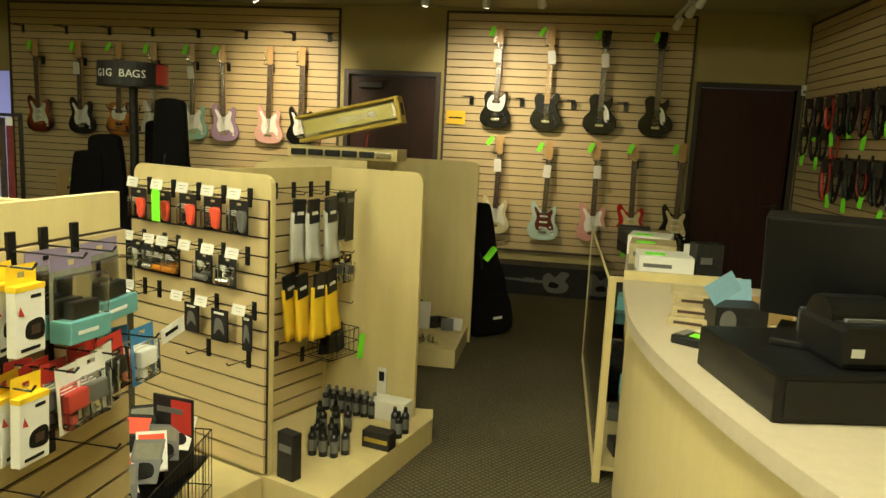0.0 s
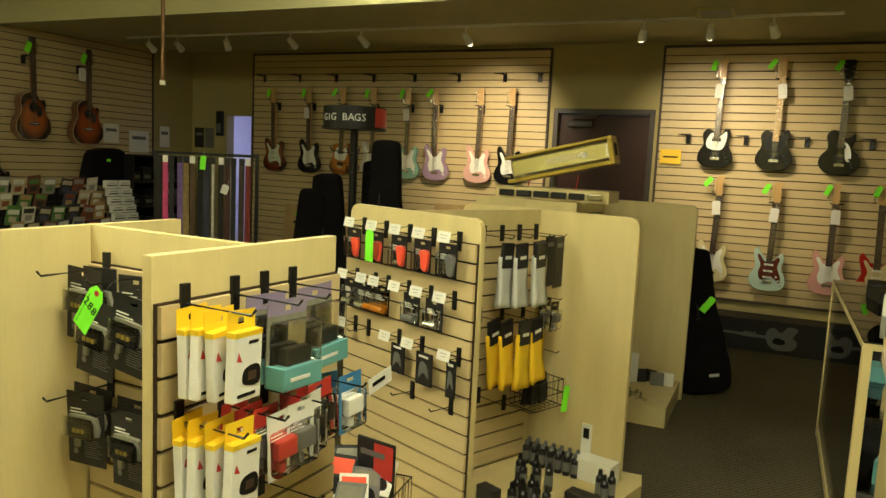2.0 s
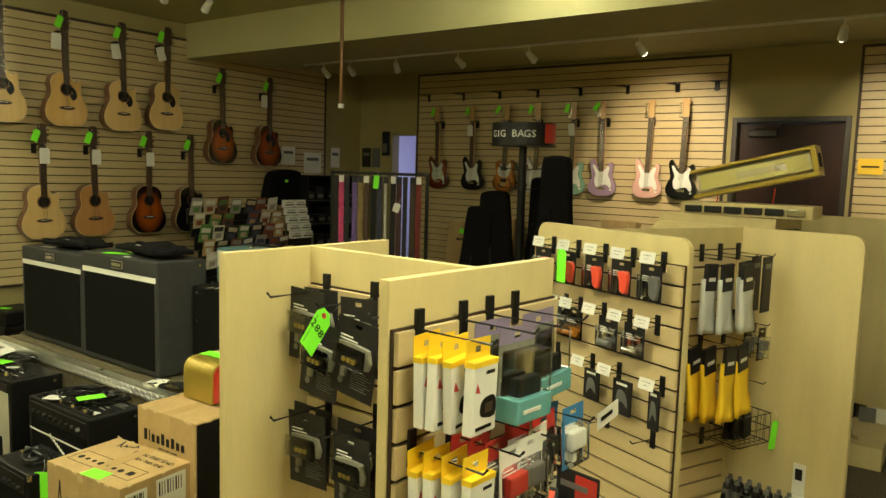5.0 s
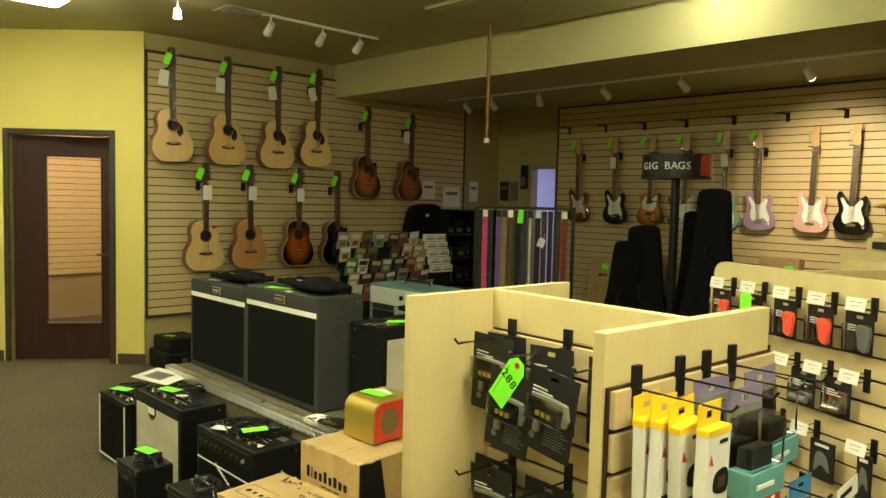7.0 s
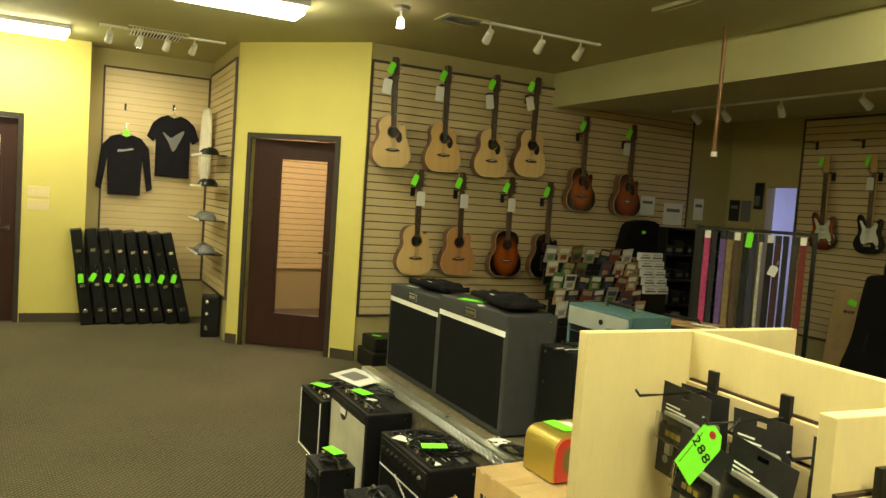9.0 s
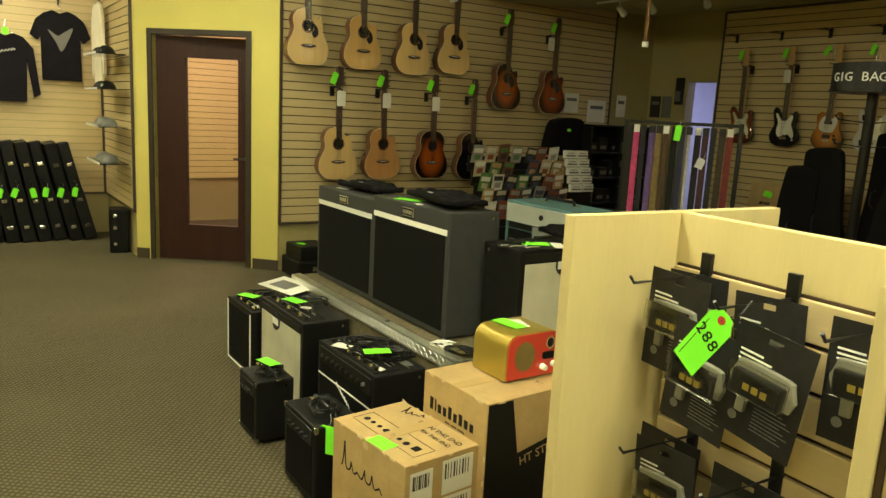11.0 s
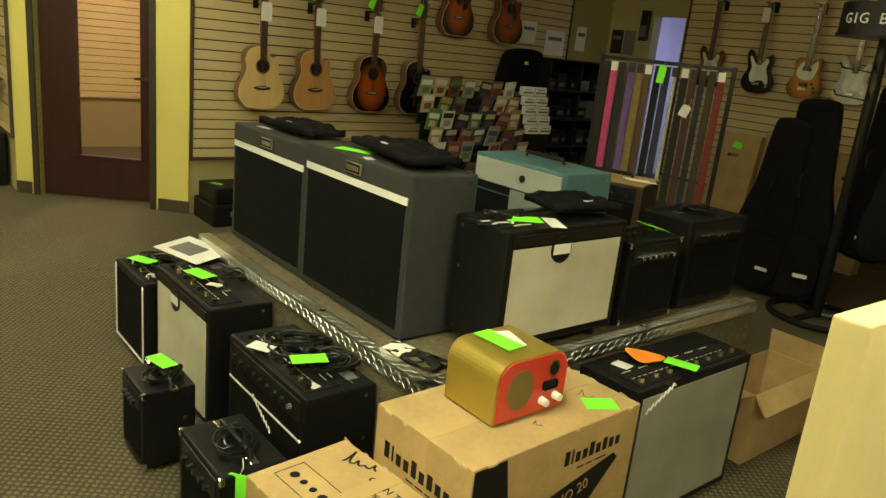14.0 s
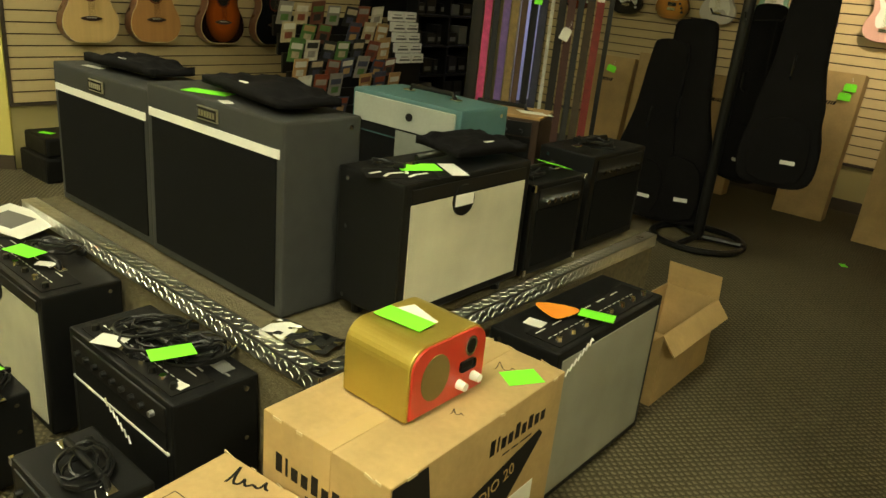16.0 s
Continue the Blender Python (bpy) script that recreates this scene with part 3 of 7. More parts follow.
def amp(m, w, d, h, label, cover, grille, strip=None, top_panel=False, badge=None, front_panel=0.0, knobs=0, handle=True, group="amplifiers", feet=0.02, inset=0.03, kmat=None, caps=False, slope=0.5):
    """Local origin: lower front left corner; -y is the speaker side."""
    a = thing("guitar_amplifier", m, label, "amplifier", group)
    part("cabinet", bx(0, w, 0, d, feet, h, bevel=0.008), cover, a)
    gt = h - inset - front_panel
    part("grille_cloth", bx(inset, w - inset, -0.003, 0.012, feet + inset, gt - (0.045 if strip else 0)), grille, a)
    if strip:
        part("trim_strip", bx(inset - 0.012, w - inset + 0.012, -0.005, 0.01, gt - 0.07, gt - 0.045), strip, a, "pale piping strip")
    if front_panel:
        part("control_panel", bx(inset, w - inset, -0.004, 0.01, gt + 0.006, h - inset * 0.6, bevel=0.002), M_BLACK, a)
    for i in range(knobs):
        kx = inset + 0.04 + (w - 2 * inset - 0.08) * i / max(1, knobs - 1)
        if top_panel:
            k = cy((kx, 0.045, h), (kx, 0.045, h + 0.018), 0.012, 0.009, 10)
        else:
            k = cy((kx, 0, h - inset - front_panel / 2), (kx, -0.02, h - inset - front_panel / 2), 0.009, 0.008, 10)
        part("knob", k, kmat or (M_CHROME if i % 2 and knobs > 5 else M_BLACK), a)
    if top_panel:
        tp = part("top_control_panel", bx(0.04, w - 0.04, 0.02, 0.14, h - 0.002, h + 0.003), M_INK, a)
        pm = bmesh.new()
        for i in range(int((w - 0.12) / 0.03)):
            box(pm, 0.06 + 0.03 * i, 0.078 + 0.03 * i, 0.072, 0.075, h + 0.003, h + 0.0034)
            if i % 3 == 0:
                box(pm, 0.06 + 0.03 * i, 0.11 + 0.03 * i, 0.115, 0.119, h + 0.003, h + 0.0034)
        part("panel_print", pm, M_PAPER, tp)["kind"] = "stuff"
    if caps:
        for x in (0, w):
            for z in (feet + 0.01, h - 0.012):
                part("corner_cap", bx(x - 0.012 if x else -0.003, x + 0.003 if x else 0.012, -0.003, 0.012, z - 0.012, z + 0.012, bevel=0.003), M_CHROME, a)
    if badge == "middle":
        bp = part("badge", bx(w / 2 - 0.05, w / 2 + 0.05, -0.007, -0.001, h - 0.06, h - 0.02, bevel=0.002), M_ALU, a, "silver-edged maker's plate")
        part("badge_face", bx(w / 2 - 0.046, w / 2 + 0.046, -0.0085, -0.006, h - 0.056, h - 0.024), M_INK, bp)
        for i in range(6):
            part("badge_mark", bx(w / 2 - 0.040 + 0.014 * i, w / 2 - 0.030 + 0.014 * i, -0.0092, -0.0084, h - 0.049, h - 0.031), M_ALU, bp)
    elif badge == "card":
        bp = part("badge", cy((w * 0.42, -0.001, h - 0.075), (w * 0.42, -0.009, h - 0.075), 0.046, n=24), M_BLACK, a, "round black maker's badge")
        part("hang_card", bx(w * 0.42 - 0.040, w * 0.42 + 0.040, -0.011, -0.009, h - 0.090, h - 0.056, bevel=0.0008), M_PAPER, bp, "white card on the badge")
    elif badge == "slant":
        part("badge", tube(bmesh.new(), [((0.36 if slope > 0 else 0.08) * w + 0.010 * i, -0.004, gt - 0.05 - slope * 0.010 * i + (0.009 if i % 2 else -0.006)) for i in range(15)], 0.003, 6), M_PAPER, a, "slanted white script badge")
    elif badge:
        part("badge", bx(w - 0.17, w - 0.06, -0.009, -0.003, gt - 0.03, gt - 0.005, bevel=0.002), M_CHROME, a, "small metal maker's badge")
    if handle:
        bm = bmesh.new()
        c = w / 2
        tube(bm, [(c - 0.11, d * 0.55, h), (c - 0.10, d * 0.55, h + 0.022), (c + 0.10, d * 0.55, h + 0.022), (c + 0.11, d * 0.55, h)], 0.009, 8)
        part("handle", bm, M_BLACK, a)
        for s in (-0.115, 0.115):
            part("handle_cap", bx(c + s - 0.02, c + s + 0.02, d * 0.55 - 0.014, d * 0.55 + 0.014, h - 0.002, h + 0.007, bevel=0.003), M_CHROME, a)
    for fx in (0.05, w - 0.05):
        for fy in (0.05, d - 0.05):
            part("foot", cy((fx, fy, 0), (fx, fy, feet + 0.002), 0.016, 0.018, 10), M_BLACK, a)
    for x in (0, w):
        for z in (feet + 0.02, h * 0.62, h - 0.03):
            part("side_screw", cy((x - 0.003 if x == 0 else x, d - 0.04, z), (x if x == 0 else x + 0.003, d - 0.04, z), 0.007, n=8), M_CHROME, a)
    return a


# facing the camera (-y)
amp(pose(-4.805, 1.875, PZ), 0.68, 0.27, 0.53, "charcoal grey amplifier cabinet with black cloth and pale strip", M_GREYTOLEX, M_GRILLE_BK, M_PAPER, badge="middle", feet=0.004)
amp(pose(-4.115, 1.866, PZ), 0.69, 0.27, 0.56, "charcoal grey amplifier cabinet beside its twin, papers on top", M_GREYTOLEX, M_GRILLE_BK, M_PAPER, badge="middle", feet=0.004)
small_combo = amp(pose(-5.115, 1.44, 0), 0.42, 0.24, 0.40, "small black combo amplifier standing on the carpet", M_TOLEX, M_GRILLE_BK, handle=True, top_panel=True, knobs=6)
amp(pose(-4.66, 1.48, 0), 0.59, 0.25, 0.50, "black combo amplifier with silver cloth, paper on top", M_TOLEX, M_GRILLE_SV, handle=True, top_panel=True, knobs=7, badge="card", front_panel=0.03)
stage_amp = amp(pose(-3.90, 1.485, 0), 0.555, 0.25, 0.475, "black modelling amplifier with a top control panel and cables", M_TOLEX, M_GRILLE_BK, top_panel=True, knobs=9, badge="slant", front_panel=0.06)
amp(pose(-4.14, 1.19, 0), 0.235, 0.18, 0.305, "small black practice amplifier on the carpet", M_TOLEX, M_GRILLE_BK, front_panel=0.05, knobs=4, caps=True)
amp(pose(-3.59, 1.20, 0), 0.31, 0.20, 0.34, "small black practice amplifier beside a cardboard box", M_TOLEX, M_GRILLE_BK, front_panel=0.06, knobs=5, caps=True)
part("white_piping", bx(0.02, 0.535, -0.006, 0.0, 0.325, 0.331), M_PAPER, stage_amp, "thin pale piping")
part("control_recess", bx(0.03, 0.525, -0.005, 0.0, 0.385, 0.455, bevel=0.002), M_INK, stage_amp)
for i in range(9):
    part("front_knob", cy((0.07 + 0.05 * i, -0.004, 0.42), (0.07 + 0.05 * i, -0.018, 0.42), 0.009, 0.008, 10), M_GREY if i == 8 else M_BLACK, stage_amp)
for i, (x, y, w, d) in enumerate([(0.30, 0.17, 0.05, 0.012), (0.36, 0.20, 0.03, 0.03), (0.42, 0.12, 0.035, 0.028), (0.40, 0.20, 0.07, 0.008), (0.40, 0.215, 0.07, 0.006), (0.10, 0.19, 0.04, 0.02), (0.47, 0.18, 0.05, 0.006)]):
    part("panel_label", bx(x, x + w, y, y + d, 0.4755, 0.4765), M_PAPER if i < 3 else M_GREY, stage_amp)
bm = bmesh.new()
for b in [(0.012, 0.018, 0.03, 0.385), (0.018, 0.402, 0.03, 0.036), (0.402, 0.408, 0.03, 0.385)]:
    box(bm, b[0], b[1], -0.005, 0.0, b[2], b[3])
part("pale_piping", bm, M_PAPER, small_combo, "pale piping round the cloth")
# facing the aisle (+x)
amp(pose(-3.145, 2.03, PZ, 0, 0, 90), 0.58, 0.25, 0.44, "black combo amplifier with silver cloth and round badge", M_TOLEX, M_GRILLE_SV, feet=0.045, badge="card", front_panel=0.03)
amp(pose(-3.165, 2.68, PZ, 0, 0, 90), 0.33, 0.19, 0.34, "small black practice amplifier with chrome corners", M_TOLEX, M_GRILLE_BK, front_panel=0.06, knobs=6, caps=True, kmat=M_CHROME)
amp(pose(-3.19, 3.10, PZ, 0, 0, 90), 0.42, 0.24, 0.385, "black combo amplifier with a chrome knob row", M_TOLEX, M_GRILLE_BK, front_panel=0.07, knobs=8, kmat=M_CHROME)
amp(pose(-2.80, 2.34, 0, 0, 0, 90), 0.68, 0.24, 0.55, "black combo amplifier with grey cloth and top knobs", M_TOLEX, M_GRILLE_GREY, top_panel=True, knobs=8, handle=False, kmat=M_CHROME, badge="slant", slope=-0.5)
blue_amp = amp(pose(-3.94, 2.58, PZ), 0.52, 0.26, 0.545, "turquoise open-backed amplifier with a pale metal chassis strip", M_BLUETOLEX, M_GRILLE_BK, front_panel=0.12)
part("light_panel", bx(0.02, 0.50, -0.012, -0.003, 0.435, 0.53, bevel=0.002), material("pale_metal_panel", (0.42, 0.44, 0.38), 0.4, 0.3, var=0.12, bump=0.01), blue_amp, "pale metal control panel")
part("clear_plate", bx(0.24, 0.47, -0.014, -0.010, 0.325, 0.43), material("frosted_plate", (0.20, 0.21, 0.18), 0.35, var=0.15, bump=0.01), blue_amp, "frosted plate hanging under the panel")
part("lower_board", bx(0.02, 0.50, -0.007, -0.003, 0.04, 0.22, bevel=0.002), M_BLUETOLEX, blue_amp)
part("chassis_knob", cy((0.30, -0.012, 0.485), (0.30, -0.018, 0.485), 0.014, n=12), M_INK, blue_amp)
tweed_amp = amp(pose(-3.84, 2.99, PZ, 0, 0, 20), 0.40, 0.24, 0.47, "brown tweed amplifier under a black cover", M_WALNUT, M_GRILLE_BK, front_panel=0.05, knobs=5)
part("tan_top", bx(0.0, 0.40, 0.0, 0.24, 0.462, 0.474, bevel=0.003), M_TWEED, tweed_amp, "tan top panel")


# ---------------------------------------------------------------- cartons
def carton(m, w, d, h, label):
    c = thing("cardboard_box", m, label, "box")
    part("carton_body", bx(0, w, 0, d, 0, h, bevel=0.003), M_CARD, c)
    part("packing_tape", bx(w / 2 - 0.025, w / 2 + 0.025, -0.0012, d + 0.0012, h * 0.8, h + 0.0012), material("clear_tape", (0.5, 0.35, 0.16), 0.25, var=0.05, bump=0), c)
    wear = bmesh.new()
    q = random.Random(int(w * 1000))
    for i in range(14):
        k = i % 4
        t = q.random()
        p = [(w * t, -0.0004, h - 0.004), (w * t, d * 0.995, h + 0.0004), (w + 0.0004, d * t, h - 0.004), (w - 0.002, -0.0004, h * t)][k]
        box(wear, -q.uniform(0.004, 0.016), q.uniform(0.004, 0.016), -0.001, 0.001, -0.004, 0.003, rot=pose(*p, 0, q.uniform(-15, 15), 90 if k == 2 else 0) @ pose(0, 0, 0, 0, 90 if k == 3 else 0, 0))
    part("scuffed_edge", wear, material("torn_cardboard", (0.55, 0.43, 0.24), 0.9, var=0.2, bump=0.05), c)["kind"] = "stuff"
    return c


box_rumble = carton(pose(-3.115, 1.195, 0, 0, 0, 5), 0.44, 0.305, 0.45, "brown cardboard amplifier box with handwritten-style lettering")
box_stack = carton(pose(-3.037, 1.522, 0, 0, 0, 2), 0.37, 0.65, 0.605, "tall brown cardboard amplifier box with black printed panel")

# ---------------------------------------------------------------- counter and case
def counter_edge(y):
    return 0.222 + 0.030 * max(0, y - 2.3) ** 1.3 / 0.6 ** 1.3 + 0.20 * max(0, 2.3 - y) ** 1.75 / 1.1 ** 1.75


counter = thing("sales_counter", pose(0, 0, 0), "curved maple sales counter with a grey laminate top", "counter")
ys = [3.02 - 0.09 * i for i in range(24)]


def counter_slab(off, z0, z1, mat, name, inner=1.05):
    bm = bmesh.new()
    rows = []
    for y in ys:
        x = counter_edge(y) + off
        rows.append([bm.verts.new((x, y, z0)), bm.verts.new((x, y, z1)), bm.verts.new((inner + (x - 0.22) * 0.8, y, z1)), bm.verts.new((inner + (x - 0.22) * 0.8, y, z0))])
    for a, b in zip(rows[:-1], rows[1:]):
        for i in range(4):
            bm.faces.new([a[i], a[(i + 1) % 4], b[(i + 1) % 4], b[i]])
    bm.faces.new(rows[0])
    bm.faces.new(rows[-1][::-1])
    bmesh.ops.recalc_face_normals(bm, faces=bm.faces[:])
    return part(name, bm, mat, counter)


M_LAMINATE = material("grey_beige_laminate", (0.50, 0.43, 0.31), 0.35, var=0.08, scale=30, fine=300, bump=0.01)
counter_slab(0.03, 0.0, 0.925, M_MAPLE, "curved_front")
# Black strip put in for the shade line under the worktop
counter_slab(0.022, 0.925, 0.935, M_BLACK, "shadow_gap")
counter_slab(0.0, 0.935, 0.98, M_LAMINATE, "worktop")
part("end_upstand", bx(0.26, 0.75, 3.0, 3.02, 0.98, 1.02, bevel=0.002), M_MAPLE, counter)

case = thing("glass_display_case", pose(0, 0, 0), "maple framed glass display case with small goods inside", "display case")
CX0, CX1, CY0, CY1, CZ = 0.20, 0.72, 3.06, 4.96, 0.98
for x in (CX0, CX1 - 0.035):
    for y in (CY0, CY1 - 0.035):
        part("corner_post", bx(x, x + 0.035, y, y + 0.035, 0, CZ, bevel=0.002), M_MAPLE, case)
for x in (CX0, CX1 - 0.035):
    part("rail", bx(x, x + 0.035, CY0 + 0.035, CY1 - 0.035, 0.02, 0.075, bevel=0.002), M_MAPLE, case)
    part("rail", bx(x, x + 0.03, CY0 + 0.035, CY1 - 0.035, CZ - 0.025, CZ, bevel=0.002), M_MAPLE, case)
for y in (CY0, CY1 - 0.035):
    part("rail", bx(CX0 + 0.035, CX1 - 0.035, y, y + 0.035, CZ - 0.025, CZ, bevel=0.002), M_MAPLE, case)
part("case_floor", bx(CX0 + 0.03, CX1 - 0.03, CY0 + 0.03, CY1 - 0.03, 0.05, 0.07), M_MAPLE, case)
part("back_board", bx(CX1 - 0.02, CX1 - 0.01, CY0 + 0.035, CY1 - 0.035, 0.075, CZ - 0.025), M_MAPLE, case)
for z in (0.38, 0.68):
    part("glass_shelf", bx(CX0 + 0.03, CX1 - 0.04, CY0 + 0.04, CY1 - 0.04, z, z + 0.008), M_GLASS, case)
for b in [(CX0 + 0.004, CX0 + 0.010, CY0 + 0.035, CY1 - 0.035, 0.075, CZ - 0.025), (CX0 + 0.035, CX1 - 0.035, CY1 - 0.012, CY1 - 0.006, 0.075, CZ - 0.025),
          (CX0 + 0.002, CX1 - 0.002, CY0 + 0.002, CY1 - 0.002, CZ + 0.001, CZ + 0.008)]:
    g = part("glass_pane", bx(*b), M_GLASS, case)
    g.visible_shadow = False

# ---------------------------------------------------------------- guitars
def gloss(name, col, var=0.06):
    return material(name, col, 0.16, var=var, bump=0, coat=0.8)


M_NECK_D = material("rosewood", (0.05, 0.026, 0.015), 0.45, var=0.3, stretch=(8, 8, 1), bump=0.01)
M_NECK_M = material("maple_neck", (0.55, 0.34, 0.13), 0.3, var=0.1, stretch=(8, 8, 1), bump=0)
M_PLATE_W = material("white_pickguard", (0.80, 0.80, 0.74), 0.3, var=0.03, bump=0)
M_PLATE_C = material("cream_pickguard", (0.66, 0.54, 0.30), 0.3, var=0.03, bump=0)
M_PLATE_M = material("mint_pickguard", (0.60, 0.66, 0.50), 0.3, var=0.03, bump=0)
M_PLATE_T = material("tortoise_pickguard", (0.10, 0.02, 0.015), 0.25, var=0.6, scale=40, bump=0)
M_STEEL = material("nickel_hardware", (0.6, 0.58, 0.52), 0.25, 1.0, var=0.05, bump=0)


def burst(name, mid, rim, size=0.19, centre=(0.0, 0.17)):
    """Sunburst finish: two lacquer colours by the distance from the body's middle."""
    m = gloss(name, mid)
    nt = m.node_tree
    bs = nt.nodes["Principled BSDF"]
    tc = nt.nodes.new("ShaderNodeTexCoord")
    mp = nt.nodes.new("ShaderNodeMapping")
    mp.inputs["Location"].default_value = (-centre[0] / size, 0, -centre[1] / (size * 1.35))
    mp.inputs["Scale"].default_value = (1 / size, 0.0, 1 / (size * 1.35))
    gr = nt.nodes.new("ShaderNodeTexGradient")
    gr.gradient_type = "SPHERICAL"
    rp = nt.nodes.new("ShaderNodeValToRGB")
    rp.color_ramp.elements[0].position, rp.color_ramp.elements[0].color = 0.12, (*rim, 1)
    rp.color_ramp.elements[1].position, rp.color_ramp.elements[1].color = 0.55, (*mid, 1)
    nt.links.new(tc.outputs["Object"], mp.inputs[0])
    nt.links.new(mp.outputs[0], gr.inputs[0])
    nt.links.new(gr.outputs[0], rp.inputs[0])
    nt.links.new(rp.outputs[0], bs.inputs["Base Color"])
    return m


OUT_S = [(0, 0), (-.10, .012), (-.158, .075), (-.15, .15), (-.118, .215), (-.127, .28), (-.142, .36), (-.115, .405), (-.078, .36), (-.045, .315),
         (0, .30), (.045, .305), (.075, .345), (.105, .365), (.125, .32), (.112, .25), (.112, .205), (.15, .14), (.155, .07), (.10, .012)]
OUT_T = [(0, 0), (-.10, .01), (-.158, .075), (-.148, .15), (-.115, .215), (-.125, .28), (-.125, .33), (-.085, .365), (-.04, .35), (0, .335),
         (.04, .32), (.06, .355), (.095, .375), (.12, .335), (.105, .25), (.115, .205), (.15, .14), (.158, .075), (.10, .01)]
OUT_L = [(0, 0), (-.10, .012), (-.165, .085), (-.155, .165), (-.105, .225), (-.108, .29), (-.118, .35), (-.08, .395), (-.03, .39), (0, .365),
         (.035, .33), (.065, .335), (.105, .375), (.115, .325), (.098, .27), (.10, .225), (.155, .165), (.165, .085), (.10, .012)]
GUARD_S = [(-.055, .10), (-.085, .17), (-.07, .24), (-.105, .33), (-.08, .335), (-.04, .28), (.03, .285), (.07, .325), (.09, .30), (.075, .23), (.11, .14), (.10, .085), (.04, .13)]
GUARD_T = [(-.03, .17), (-.085, .20), (-.085, .27), (-.04, .33), (.03, .30), (.08, .345), (.09, .28), (.07, .20), (.04, .17)]
GUARD_L = [(.03, .29), (.07, .25), (.09, .17), (.075, .12), (.045, .14), (.035, .20)]


def electric(m, style, finish, guard, label, neck=None, length=1.02):
    g = thing("electric_guitar", m, label, "guitar", "electric guitars on the wall")
    out = {"s": OUT_S, "t": OUT_T, "l": OUT_L}[style]
    part("body", slab(bmesh.new(), smooth_outline(out, 3), -0.045, 0.0, 0.007), finish, g)
    nk = neck or M_NECK_D
    top = length - 0.19
    part("neck", bx(-0.026, 0.026, -0.058, -0.03, 0.27, top, bevel=0.003), M_NECK_M if style != "l" else M_NECK_D, g)
    part("fretboard", bx(-0.027, 0.027, -0.063, -0.058, 0.265, top, bevel=0.001), nk, g)
    bm = bmesh.new()
    for i in range(1, 18):
        z = top - (top - 0.12) * (1 - 2 ** (-i / 12.0))
        if z > 0.3:
            box(bm, -0.026, 0.026, -0.0645, -0.063, z - 0.001, z + 0.001)
    part("fret_wires", bm, M_STEEL, g)["kind"] = "stuff"
    if style == "l":
        ho = [(-.024, top), (-.042, top + .05), (-.05, length - .02), (-.02, length - .008), (0, length - .016), (.02, length - .008), (.05, length - .02), (.042, top + .05), (.024, top)]
    else:
        ho = [(-.026, top), (-.04, top + .03), (-.052, top + .1), (-.05, length - .03), (-.02, length), (.025, length - .005), (.035, length - .04), (.02, length - .06), (.03, top + .06), (.026, top)]
    part("headstock", slab(bmesh.new(), ho, -0.056, -0.04, 0.002), finish if style == "l" else M_NECK_M, g)
    for i in range(6):
        bm = bmesh.new()
        z = top + 0.03 + i * 0.022
        sx = -1 if style != "l" or i % 2 else 1
        cyl(bm, (sx * 0.03, -0.056, z), (sx * 0.03, -0.066, z), 0.005, n=6)
        box(bm, min(sx * 0.05, sx * 0.07), max(sx * 0.05, sx * 0.07), -0.052, -0.044, z - 0.006, z + 0.006)
        part("tuner", bm, M_STEEL, g)
    gd = {"s": GUARD_S, "t": GUARD_T, "l": GUARD_L}[style]
    part("pickguard", slab(bmesh.new(), smooth_outline(gd, 3), -0.048, -0.0455), guard, g)
    pk = {"s": (.13, .19, .25), "t": (.13, .265), "l": (.15, .25)}[style]
    for z in pk:
        part("pickup", bx(-0.04, 0.04, -0.055, -0.047, z - (0.009 if style == "s" else 0.016), z + (0.009 if style == "s" else 0.016), bevel=0.002), M_PLATE_W if style == "s" else M_BLACK, g)
    part("bridge", bx(-0.04, 0.04, -0.057, -0.045, 0.075, 0.10, bevel=0.002), M_STEEL, g)
    for kx, kz in [(.075, .14), (.095, .105), (.105, .07)]:
        part("knob", cy((kx, -0.046, kz), (kx, -0.06, kz), 0.011, 0.009, 10), M_PLATE_W if style == "s" else M_BLACK, g)
    bm = bmesh.new()
    for i in range(6):
        x = -0.02 + i * 0.008
        box(bm, x - 0.0006, x + 0.0006, -0.068, -0.067, 0.09, top + 0.02)
    part("string_set", bm, M_STEEL, g)["kind"] = "stuff"
    return g


OUT_A = [(0, 0), (-.12, .008), (-.192, .085), (-.19, .18), (-.148, .265), (-.135, .32), (-.145, .39), (-.115, .455), (-.05, .485), (.0, .485),
         (.035, .475), (.055, .43), (.085, .405), (.125, .42), (.138, .37), (.133, .315), (.15, .26), (.19, .18), (.192, .085), (.12, .008)]
OUT_D = [(0, 0), (-.12, .008), (-.192, .085), (-.19, .18), (-.148, .265), (-.135, .32), (-.145, .39), (-.115, .455), (-.05, .485),
         (.05, .485), (.115, .455), (.145, .39), (.135, .32), (.148, .265), (.19, .18), (.192, .085), (.12, .008)]
M_SPRUCE = material("glossy_spruce_top", (0.60, 0.37, 0.13), 0.14, var=0.1, scale=3, fine=60, stretch=(12, 1, 0.6), bump=0, coat=1.0)
M_SPRUCE2 = material("pale_spruce_top", (0.66, 0.45, 0.19), 0.16, var=0.08, scale=3, fine=60, stretch=(12, 1, 0.6), bump=0, coat=1.0)
